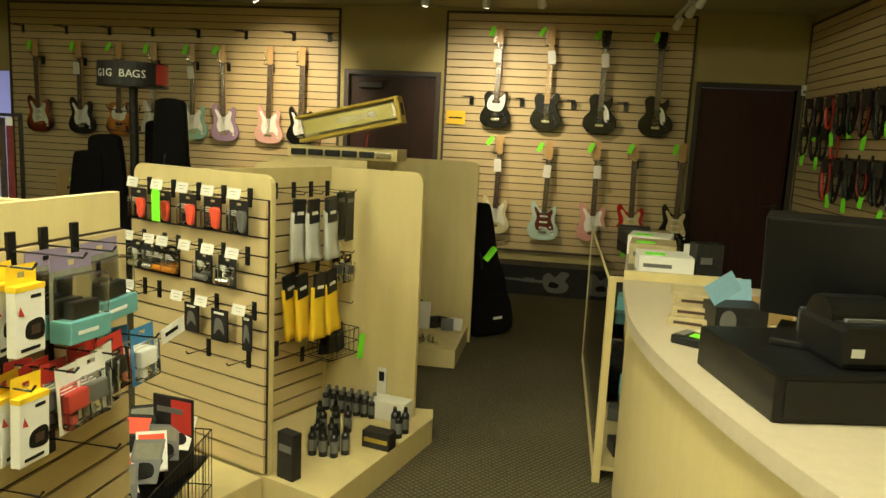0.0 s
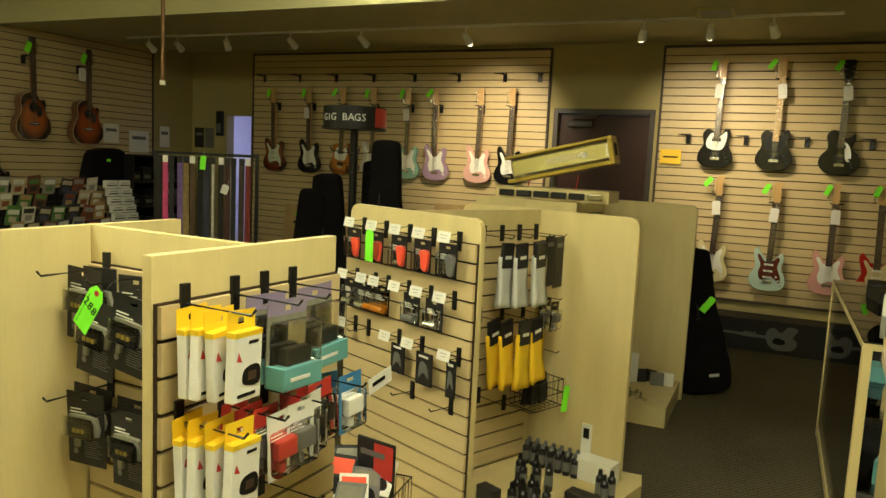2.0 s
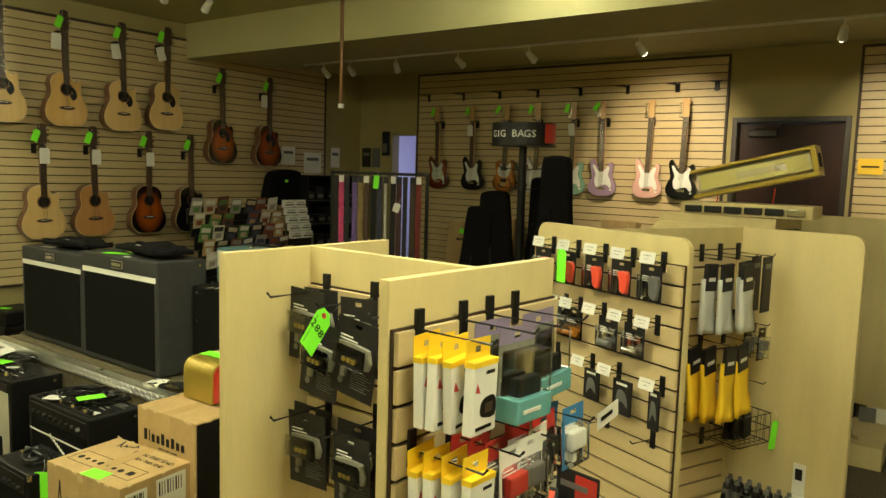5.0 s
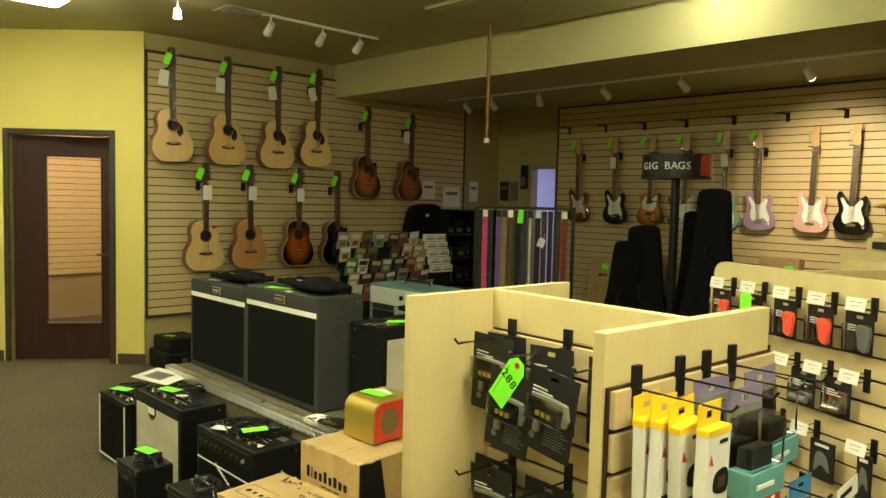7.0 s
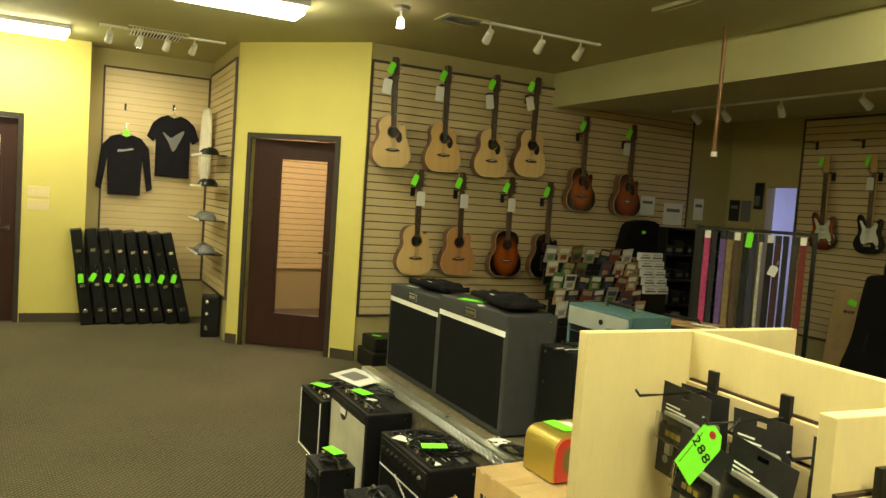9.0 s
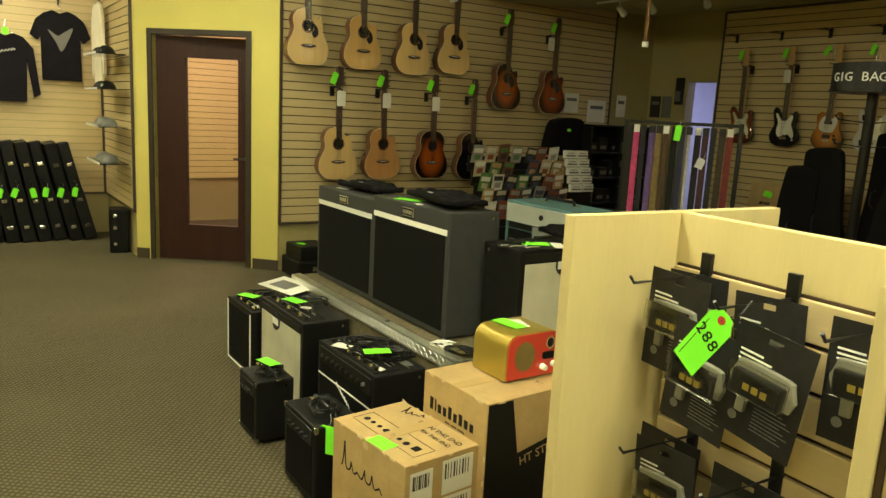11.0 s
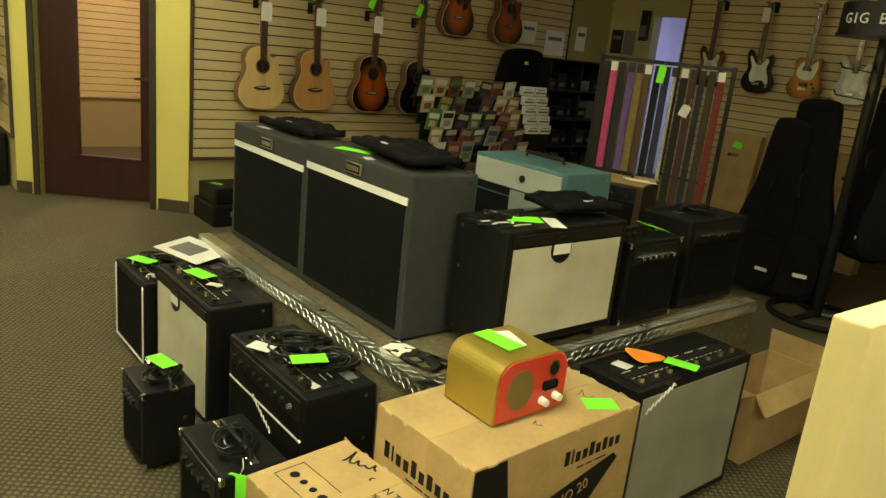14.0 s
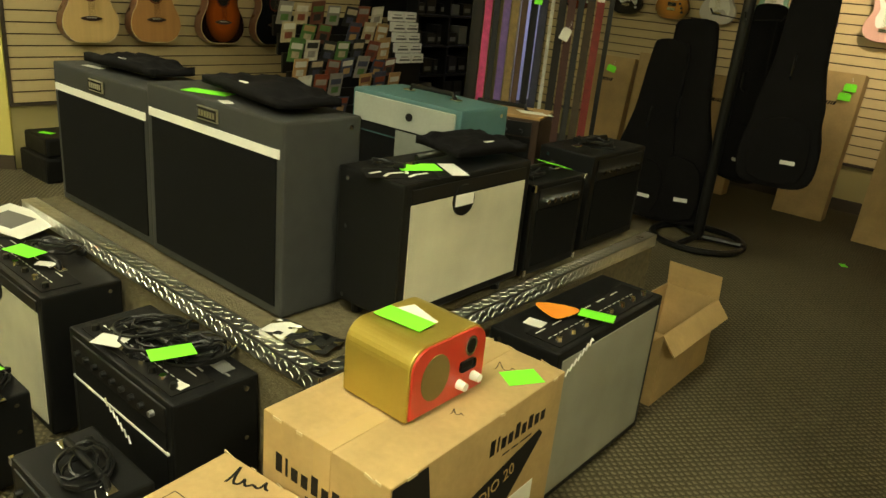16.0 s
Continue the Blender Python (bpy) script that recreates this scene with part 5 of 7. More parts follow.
WP = white_pack_model()
for c in WP.children_recursive:
    c.data.transform(Matrix.Scale(0.84, 4))
WP.matrix_basis = on(F_RA, 0.095, 1.262, 0.125, 2, 4)
for s, off, ry in [(.075, .085, -3), (.07, .055, 2), (.06, .026, -2)]:
    copy_thing(WP, on(F_RA, s, 1.262, off, ry, 3))
for s, off, ry in [(.085, .135, 3), (.07, .095, -2), (.06, .06, 2), (.05, .027, -3)]:
    copy_thing(WP, on(F_RA, s, 1.04, off, ry, 3))


def teal_box(m, label):
    p = thing("boxed_capo_set", m, label, "packet")
    part("printed_tray", bx(-0.065, 0.065, -0.055, 0, -0.175, -0.125, bevel=0.003), M_TEAL, p)
    part("back_card", bx(-0.065, 0.065, -0.003, 0, -0.125, -0.02), M_TRAY, p, "pale clear plastic back")
    part("header_card", tab(bmesh.new(), 0.13, -0.025, 0.015), M_PURPLE, p, "purple header card")
    w = part("clear_window", bx(-0.063, 0.063, -0.053, -0.006, -0.125, -0.03, bevel=0.006), M_CLEAR, p)
    w.visible_shadow = False
    part("product_block", bx(-0.04, 0.045, -0.040, -0.012, -0.135, -0.088, bevel=0.006), M_BLACK, p)
    part("print_line", bx(-0.045, 0.02, -0.0565, -0.055, -0.155, -0.147), M_PAPER, p)
    return p


teal_box(on(F_RA, 0.265, 1.255, 0.10, 2), "clear-fronted teal box with a black accessory inside")
teal_box(on(F_RA, 0.28, 1.255, 0.025, 2), "clear-fronted teal box behind its twin")
teal_box(on(F_RA, 0.425, 1.26, 0.05, -2), "teal accessory box with a purple header card")




def blister(m, w, h, card, item, label, shape="box", name="blister_pack", group="blister packs"):
    p = thing(name, m, label, "packet", group)
    bm = tab(bmesh.new(), w, -0.02, 0.012)
    box(bm, -w / 2, w / 2, -0.0015, 0, -h, -0.02)
    part("backing_card", bm, card, p)
    if shape == "tube":
        part("metal_slide", cyl(bmesh.new(), (-w * .32, -0.02, -h + 0.025), (w * .32, -0.02, -h + 0.025), 0.013, n=14), item, p)
    elif shape == "amp":
        tray = part("bubble_tray", slab(bmesh.new(), smooth_outline([(-w * .38, -h * .54), (-w * .36, -h * .30), (-w * .28, -h * .25), (w * .28, -h * .25), (w * .37, -h * .31), (w * .38, -h * .54)], 2), -0.012, -0.0015, 0.003), M_TRAY, p, "pale clear-plastic bubble edge")
        dev = part("product_block", bx(-w * .34, w * .31, -0.024, -0.008, -h * .56, -h * .33, bevel=0.004), M_BLACK, p)
        for i in range(3):
            part("gold_mark", bx(-w * .16 + i * w * .115, -w * .08 + i * w * .115, -0.0248, -0.0238, -h * .485, -h * .425), M_GOLD, dev)
        part("small_part", bx(-w * .26, -w * .14, -0.012, -0.0015, -h * .74, -h * .58, bevel=0.003), M_TRAY, p)
        part("oval_mark", cyl(bmesh.new(), (-w * .3, -0.0015, -h * .82), (-w * .3, -0.0022, -h * .82), w * .06, n=14), M_GREY, p)
        bm = bmesh.new()
        for i in range(8):
            box(bm, -w * .05, w * (.30 + .06 * (i % 3)), -0.0024, -0.0015, -h * (.62 + .035 * i) - 0.0012, -h * (.62 + .035 * i))
        part("fine_print", bm, M_GREY, p)["kind"] = "stuff"
    elif shape == "drop":
        part("product_shape", slab(bmesh.new(), smooth_outline([(-w * .02, -.032), (w * .44, -.036), (w * .45, -.075), (w * .34, -h * .90), (w * .10, -h * .82), (w * .06, -.07)], 3), -0.018, -0.003, 0.003), item, p)
        part("bottom_bar", bx(-w * .4, w * .4, -0.012, -0.002, -h + 0.006, -h + 0.018, bevel=0.003), M_CLEAR, p)
    else:
        part("product_block", bx(-w * .36, w * .36, -0.022, -0.002, -h * .66, -h * .34, bevel=0.006), item, p)
        part("small_part", bx(-w * .2, -w * .02, -0.015, -0.002, -h * .88, -h * .72, bevel=0.003), item, p)
    c = part("clear_bubble", bx(-w * .38, w * .38, -0.027, -0.024, -h * .56, -h * .26, bevel=0.001) if shape == "amp" else bx(-w * .45, w * .45, -0.026, -0.0018, -h * .92, -h * .2, bevel=0.008), M_CLEAR, p)
    c.visible_shadow = False
    bm = bmesh.new()
    for i in range(3):
        box(bm, -w * .4, -w * .4 + w * (.3 + .12 * i), -0.0026, -0.0015, -0.034 - i * .008, -0.031 - i * .008)
    part("print_line", bm, M_PAPER, p)["kind"] = "stuff"
    return p


# black adaptor packs on the spine
for s, z, off, ry in [(.10, 1.265, .06, 2), (.11, 1.265, .025, -2), (.205, 1.20, .10, 6), (.275, 1.265, .05, -3), (.33, 1.225, .10, 8), (.45, 1.265, .05, 0),
                      (.10, .955, .04, 2), (.13, .955, .085, -3), (.28, .955, .05, 2), (.31, .945, .10, -3), (.46, .955, .05, 3)]:
    b = blister(on(F_SA, s, z, off, ry, RND.uniform(-4, 4)), 0.135, 0.175, M_DKCARD, M_GREY, "black carded headphone amplifier in a clear bubble", "amp", group="black carded packs")
tag = thing("price_tag", on(F_SA, .275, 1.258, .15, 36, 0), "large bright green price tag with a handwritten number", "price tag")
part("card", slab(bmesh.new(), [(-.026, -.125), (.026, -.125), (.026, -.02), (.012, 0), (-.012, 0), (-.026, -.02)], -0.0014, 0), M_GREEN, tag)
for i, ch in enumerate("288"):
    writing("handwritten_digit", ch, 0.030, M_INK, tag, pose(0.0, -0.0018, -0.055, 90, 8, 0) @ pose(0.017 * (i - 1), 0, 0))
part("eyelet", cy((0, 0.001, -0.014), (0, -0.003, -0.014), 0.007, n=14), M_REDCARD, tag)
part("string_tie", tube(bmesh.new(), [(0, -0.003, -0.014), (0.01, 0.01, 0.012), (0, 0.03, 0.03)], 0.0015, 5), M_BLACK, tag)
part("dashed_line", bx(-0.018, -0.017, -0.0018, -0.0014, -0.118, -0.03), M_INK, tag)

# mixed packets, lower row
for s, z, off, c, it in [(.18, 1.03, .03, M_REDCARD, M_GREY), (.19, 1.03, .065, M_REDCARD, M_WHITE), (.20, 1.03, .10, M_REDCARD, M_GREY), (.21, 1.025, .135, M_PAPER, M_REDCARD),
                         (.27, 1.03, .14, M_PAPER, M_GREY), (.33, 1.03, .12, M_PAPER, M_BLACK), (.34, 1.03, .06, M_REDCARD, M_WHITE), (.40, 1.035, .09, M_REDCARD, M_BLACK),
                         (.47, 1.035, .06, M_BLUECARD, M_WHITE), (.50, 1.035, .11, M_BLUECARD, M_PAPER)]:
    blister(on(F_RA, s, z, off, RND.uniform(-8, 8), RND.uniform(-6, 6)), 0.085, 0.14, c, it, "small carded accessory with a red, white or blue header", group="mixed packets")
fl = thing("price_card", on(F_RA, .50, 1.045, .20, -8, 0), "long white price card clipped to a hook end", "price card")
part("card", bx(-0.05, 0.05, -0.0015, 0, -0.02, 0.02), M_PAPER, fl)
part("print_lines", bx(-0.035, 0.02, -0.0022, -0.0015, -0.004, 0.006), M_INK, fl)

# rows on the rounded board
for i, s in enumerate((.14, .30, .46, .61, .76)):
    blister(on(F_FB, s - .015, 1.262, .045), 0.105, 0.125, M_DKCARD, M_REDBRIGHT if i < 4 else M_GREY, "black carded strap lock set with a rounded insert", "drop", group="carded packs in the top row")
small_tag(on(F_FB, .305, 1.285, .095, 0), M_GREEN, 0.055, 0.135, label="bright green price tag hanging from a hook")
for s, it, lab in [(.07, M_CHROME, "chrome guitar slide in a clear pack"), (.17, M_CHROME, "chrome guitar slide in a clear pack"), (.225, M_AMBER, "amber glass slide in a clear pack"), (.30, M_AMBER, "amber glass slide in a clear pack"),
                   (.50, M_GREY, "grey metal slide in a clear pack"), (.64, M_STEEL, "steel guitar slide in a clear pack")]:
    blister(on(F_FB, s + .03, 1.03, .035), 0.105, 0.115, M_CLEAR if it is M_AMBER else M_DKCARD, it, lab, "tube", "slide_pack", "slide packs")
for s, z, w, h in [(.46, .815, .085, .125), (.63, .815, .095, .135), (.79, .82, .05, .15)]:
    p = thing("string_packet", on(F_FB, s, z, .035), "dark printed accessory packet on a hook", "packet", "string packets")
    part("sleeve", bx(-w / 2, w / 2, -0.01, 0, -h, 0, bevel=0.002), M_DKCARD, p)
    part("cover_picture", slab(bmesh.new(), smooth_outline([(-w * .3, -h * .8), (0, -h * .6), (w * .35, -h * .75), (w * .2, -h * .35), (-w * .2, -h * .3)], 3), -0.0108, -0.01), M_GREY, p)
    part("print_lines", bx(-w * .3, w * .3, -0.011, -0.01, -h * .15, -h * .08), M_PAPER, p)


def cloth(m, w, h, mat, label, group):
    c = thing("polishing_cloth", m, label, "cloth", group)
    bm = bmesh.new()
    n = 10
    grid = []
    for i in range(n + 1):
        z = -0.05 - (h - 0.05) * i / n
        k = 1 + 0.035 * math.sin(i * 0.9)
        row = [bm.verts.new((x * w * k, -0.008 - 0.014 * math.sin(3 * x + i * 0.35) ** 2 * (i / n), z)) for x in (-.5, -.25, 0, .25, .5)]
        row += [bm.verts.new((x * w * k, 0.006, z)) for x in (.5, .25, 0, -.25, -.5)]
        grid.append(row)
    for a, b in zip(grid[:-1], grid[1:]):
        for j in range(10):
            bm.faces.new([a[j], a[(j + 1) % 10], b[(j + 1) % 10], b[j]])
    bm.faces.new(grid[0])
    bm.faces.new(grid[-1][::-1])
    bmesh.ops.recalc_face_normals(bm, faces=bm.faces[:])
    part("folded_cloth", bm, mat, c, smooth=True)
    part("header_card", bx(-w * .42, w * .42, -0.012, 0.004, -0.10, 0.012, bevel=0.002), M_DKCARD, c, "black header card")
    part("print_lines", bx(-w * .25, w * .25, -0.013, -0.012, -0.06, -0.045), M_PAPER, c)
    return c


for s, off in [(.38, .17), (.44, .20), (.54, .22), (.60, .16)]:
    cloth(on(F_KB, s, 1.235, off, RND.uniform(-4, 4), 12), 0.105, 0.275, M_GREYCLOTH, "folded pale grey cloth with a black header card", "grey cloths")
for s, off in [(.36, .13), (.40, .17), (.48, .21), (.58, .19)]:
    cloth(on(F_KB, s, .885, off, RND.uniform(-9, 9), 12), 0.11, 0.30, M_YCLOTH, "folded yellow cloth with a black header card", "yellow cloths")
for s, z, off in [(.70, 1.265, .14), (.72, 1.265, .18)]:
    b = thing("strap_packet", on(F_KB, s, z, off, 0, 15), "flat black packet on a hook", "packet")
    part("sleeve", bx(-0.045, 0.045, -0.008, 0, -0.24, 0, bevel=0.002), M_DKCARD, b)
    part("print_lines", bx(-0.03, 0.03, -0.009, -0.008, -0.05, -0.03), M_GREY, b)
for s, z, off in [(.66, .95, .16), (.70, .95, .20), (.74, .95, .12)]:
    blister(on(F_KB, s, z, off, 5, 15), 0.09, 0.13, M_CLEAR, M_GREY, "clear pack with small metal parts", group="clear packs")


def wire_basket(m, w, d, h, label, step=0.03):
    b = thing("wire_basket", m, label, "basket")
    bm = bmesh.new()
    for z in (0, h / 2, h):
        tube(bm, [(0, 0, z), (w, 0, z), (w, d, z), (0, d, z), (0, 0, z)], 0.003, 5)
    part("rim_wires", bm, M_BLACK, b)
    bm = bmesh.new()
    n = int(w / step)
    for i in range(n + 1):
        x = w * i / n
        tube(bm, [(x, 0, h), (x, 0, 0), (x, d, 0), (x, d, h)], 0.0016, 4)
    n = int(d / step)
    for i in range(n + 1):
        y = d * i / n
        tube(bm, [(0, y, h), (0, y, 0), (w, y, 0), (w, y, h)], 0.0016, 4)
    part("mesh_wires", bm, M_BLACK, b)["kind"] = "stuff"
    return b


wire_basket(on(F_KB, .60, .44, .20, 0, 0), 0.2, 0.16, 0.13, "black wire basket clipped to the slats, with small goods")
for i in range(5):
    p = thing("pedal_packet", on(F_KB, .63 + .035 * i, .447, .10 + .02 * (i % 2), 12 - 6 * i, 10), "small black packet in a wire basket", "packet", "packets in the small basket")
    part("sleeve", bx(-0.03, 0.03, -0.015, 0, 0, 0.13 + 0.012 * (i % 3), bevel=0.003), M_DKCARD, p)
    part("print_lines", bx(-0.02, 0.02, -0.016, -0.015, 0.09, 0.1), M_GREY, p)
small_tag(on(F_KB, .80, .545, .225, 8, 0), M_GREEN, 0.045, 0.13, label="bright green price tag on the wire basket")

# dump bin of carded packets in front of the rounded board
wire_basket(pose(-1.66, 1.60, 0.0, 0, 0, 6), 0.46, 0.56, 0.44, "black wire dump bin standing on the carpet, full of packets")
stand = part("bin_inner_tray", bx(0.01, 0.45, 0.01, 0.55, 0.33, 0.34), M_BLACK)
stand.matrix_basis = pose(-1.66, 1.60, 0.0, 0, 0, 6)
tagged(stand, "black tray inside the wire dump bin", "tray")
for i in range(18):
    c = [M_REDCARD, M_DKCARD, M_GREY, M_REDCARD, M_DKCARD, M_PAPER][i % 6]
    p = thing("carded_string_pack", pose(-1.58 + .13 * (i % 3) + RND.uniform(-.02, .02), 1.68 + .065 * (i // 3), 0.375 + .004 * i, -62 + RND.uniform(-8, 8), RND.uniform(-10, 10), 28 + RND.uniform(-12, 12)),
              "glossy carded packet in the dump bin", "packet", "packets in the dump bin")
    part("card", bx(-0.05, 0.05, -0.004, 0, 0, 0.17, bevel=0.001), c, p)
    part("printed_panel", bx(-0.042, 0.042, -0.0048, -0.004, 0.09, 0.155), M_REDBRIGHT if i % 2 else M_TRAY, p)
    part("dark_picture", slab(bmesh.new(), smooth_outline([(-.03, .02), (.03, .025), (.025, .07), (-.02, .075)], 3), -0.0055, -0.004), M_INK, p)
tub = thing("display_box", pose(-1.60, 2.14, 0.34, 0, 0, -10), "black and red cardboard display box in the dump bin", "display box")
part("tray", bx(0, 0.34, -0.16, 0.0, 0, 0.10, bevel=0.003), M_DKCARD, tub)
part("header_board", bx(0.17, 0.34, -0.01, 0.0, 0.10, 0.26, bevel=0.003), M_DKCARD, tub)
part("red_panel", bx(0.25, 0.335, -0.012, -0.01, 0.13, 0.25), M_REDCARD, tub)
part("lettering_bars", bx(0.19, 0.30, -0.0135, -0.012, 0.2, 0.22), M_GREY, tub)
roll = thing("sticky_tape_roll", pose(-1.83, 2.62, 0.145, 0, 0, -20), "silver roll of gaffer tape on the deck", "tape roll")
part("tape_ring", cy((0, -0.05, 0.06), (0, 0.0, 0.06), 0.075, n=24), M_GREY, roll)
part("core", cy((0, -0.052, 0.06), (0, 0.002, 0.06), 0.035, n=20), M_CARD, roll)


# bottles on the deck
def bottle_model(cap, body, h=0.115):
    b = thing("polish_bottle", pose(0, 0, 0), "small dark bottle of guitar polish with a label", "bottle", "polish bottles on the deck")
    part("bottle_body", cyl(cyl(bmesh.new(), (0, 0, 0), (0, 0, h * .72), 0.019, n=14), (0, 0, h * .72), (0, 0, h * .82), 0.019, 0.009, 14), body, b, smooth=False)
    part("cap", cy((0, 0, h * .82), (0, 0, h), 0.011, 0.009, 12), cap, b)
    part("paper_label", cy((0, 0, h * .18), (0, 0, h * .58), 0.0197, n=14), M_GREY, b)
    return b


B1 = bottle_model(M_GREY, M_BLACK)
B2 = bottle_model(M_BLACK, M_BLACK, 0.13)
B1.matrix_basis, B2.matrix_basis = pose(-1.16, 3.32, 0.13), pose(-1.0, 2.74, 0.13)
for i in range(1, 7):
    copy_thing(B1, pose(-1.16 + 0.043 * i, 3.32 - 0.008 * i, 0.13))
for i in range(7):
    copy_thing(B1, pose(-1.16 + 0.043 * i, 3.27 - 0.008 * i, 0.13))
for x, y in [(-1.05, 2.74), (-.95, 2.74), (-1.02, 2.79), (-.96, 2.80), (-.91, 2.78), (-1.06, 2.84), (-1.0, 2.86), (-1.08, 2.98), (-1.02, 3.0), (-.97, 3.02), (-1.12, 3.05), (-1.05, 3.08), (-.72, 3.02), (-.70, 3.08), (-.75, 3.07)]:
    copy_thing(B2, pose(x, y, 0.13))
wb = thing("leaflet_box", pose(-.92, 3.22, 0.13, 0, 0, -12), "white cardboard leaflet box with a tall back", "box")
part("tray", bx(0, 0.2, 0, 0.1, 0, 0.10, bevel=0.002), M_PAPER, wb)
part("tall_back", bx(0, 0.05, 0.09, 0.10, 0.10, 0.24), M_PAPER, wb)
part("dark_print", bx(0.01, 0.04, 0.0885, 0.09, 0.17, 0.22), M_INK, wb)
db = thing("cleaning_kit_box", pose(-.86, 2.88, 0.13, 0, 0, -15), "small flat black and gold box on the deck", "box")
part("carton_body", bx(0, 0.14, 0, 0.07, 0, 0.08, bevel=0.002), M_DKCARD, db)
part("gold_band", bx(0.01, 0.13, -0.001, 0, 0.03, 0.05), M_GOLD, db)
pk = thing("spray_box", pose(-1.12, 2.50, 0.13, 0, 0, -25), "black printed box standing on the deck", "box")
part("carton_body", bx(0, 0.09, 0, 0.05, 0, 0.2, bevel=0.002), M_DKCARD, pk)
part("print_lines", bx(0.01, 0.08, -0.001, 0, 0.12, 0.15), M_GREY, pk)

# goods on the third gondola
for i in range(8):
    p = thing("string_set", pose(-1.15 + .06 * i, 5.0 + .03 * (i % 3), 0.13, -10, 0, RND.uniform(-30, 30)), "small silver and black packet on the gondola deck", "packet", "packets on the far deck")
    part("sleeve", bx(-0.045, 0.045, -0.01, 0.01, 0, 0.09 if i > 3 else 0.2, bevel=0.003), [M_DKCARD, M_STEEL, M_GREY, M_PAPER][i % 4], p)
for z in (1.15, 1.0, .85):
    for y in (4.75, 4.95):
        blister(pose(-1.15, y, z, 0, 0, 70), 0.1, 0.13, M_GREY, M_STEEL, "silver carded accessory on a hook", group="packs on the far gondola")

for i in range(9):
    p = thing("chrome_capo", pose(-1.0 + 0.045 * (i % 5), 4.62 + 0.07 * (i // 5) + 0.02 * (i % 2), 0.13, 0, 0, 35 * i), "small chrome accessory on the gondola deck", "accessory", "chrome goods on the far deck")
    part("clamp_bar", bx(-0.035, 0.035, -0.008, 0.008, 0, 0.018, bevel=0.004), M_CHROME, p)
    part("clamp_jaw", cy((0.02, 0, 0.018), (0.02, 0, 0.05), 0.009, 0.006, 10), M_STEEL, p)
bxd = thing("accessory_box", pose(-1.16, 4.72, 0.13, 0, 0, 20), "black printed box standing on the gondola deck", "box")
part("carton_body", bx(0, 0.10, 0, 0.14, 0, 0.20, bevel=0.003), M_DKCARD, bxd)
part("print_lines", bx(0.02, 0.08, -0.001, 0, 0.12, 0.15), M_GREY, bxd)

# ---------------------------------------------------------------- giant harmonica display
HB = thing("harmonica_display", pose(-1.95, 4.42, GH), "wooden-edged display box with small harmonicas in front", "display box")
part("display_box", bx(0.12, 0.86, 0, 0.3, 0, 0.075, bevel=0.003), M_MAPLE, HB)
for i in range(6):
    part("small_harmonica", bx(0.15 + 0.115 * i, 0.25 + 0.115 * i, -0.02, 0, 0.015, 0.055, bevel=0.006), M_DKCARD if i < 5 else M_STEEL, HB)
for x in (0.30, 0.62):
    part("red_post", cy((x, 0.12, 0.075), (x, 0.16, 0.17), 0.004, n=6), M_RED, HB)
hm = thing("giant_harmonica", pose(-1.79, 4.60, 1.40) @ pose(0, 0, 0.075, 0, -13, -4), "oversized chrome harmonica model with gold edges, tilted", "harmonica")
part("chrome_cover", bx(0.03, 0.70, -0.05, 0.05, 0.012, 0.145, bevel=0.02), M_CHROME, hm)
part("gold_comb", bx(0.0, 0.73, -0.06, 0.06, -0.012, 0.012, bevel=0.004), M_GOLD, hm)
part("gold_comb", bx(0.0, 0.73, -0.06, 0.06, 0.145, 0.165, bevel=0.004), M_GOLD, hm)
part("gold_end", bx(0.70, 0.73, -0.058, 0.058, 0.012, 0.145, bevel=0.003), M_GOLD, hm)
part("end_opening", bx(0.728, 0.733, -0.03, 0.03, 0.04, 0.12), M_INK, hm)
part("engraved_lettering", bx(0.28, 0.56, -0.052, -0.05, 0.06, 0.10), M_STEEL, hm)

# ---------------------------------------------------------------- platform and floor goods
def coil(m, r, turns, label, squash=0.7, seed=0, wire=0.0045):
    c = thing("coiled_cable", m, label, "cable", "coiled cables")
    q = random.Random(seed)
    bm = bmesh.new()
    pts = []
    for i in range(turns * 12 + 1):
        a = i * math.pi / 6
        k = r * (0.75 + 0.3 * math.sin(i * 0.37 + seed))
        pts.append((k * math.cos(a), k * squash * math.sin(a), wire + 0.008 * (i / 12.0) * q.uniform(0.5, 1.0)))
    tube(bm, pts, wire, 5)
    part("cable_loop", bm, M_BLACK, c)
    part("plug", bx(r * 0.9, r * 0.9 + 0.03, -0.01, 0.01, 0.0, 0.018, bevel=0.004), M_BLACK, c)
    return c


def cover(m, w, d, label, seed=1):
    """Folded black dust cover with soft ridges."""
    c = thing("dust_cover", m, label, "cover", "folded covers")
    bm = bmesh.new()
    bmesh.ops.create_grid(bm, x_segments=14, y_segments=10, size=0.5)
    for v in bm.verts:
        v.co.z = 0.022 + 0.014 * noise.noise((v.co.x * 5 + seed, v.co.y * 5, 0)) + (0.012 if abs(v.co.x) < 0.3 else 0)
        ang = 1 + 0.1 * noise.noise((v.co.x * 2, v.co.y * 2, seed))
        v.co.x, v.co.y = v.co.x * w * ang, v.co.y * d * ang
    r = bmesh.ops.extrude_face_region(bm, geom=bm.faces[:])
    for g in r["geom"]:
        if isinstance(g, bmesh.types.BMVert):
            g.co.z = 0.0
    bmesh.ops.recalc_face_normals(bm, faces=bm.faces[:])
    part("folded_fabric", bm, M_BAG, c, smooth=True)
    part("care_label", bx(-0.02, 0.02, -d * 0.42, -d * 0.36, 0.034, 0.036), M_PAPER, c)
    return c


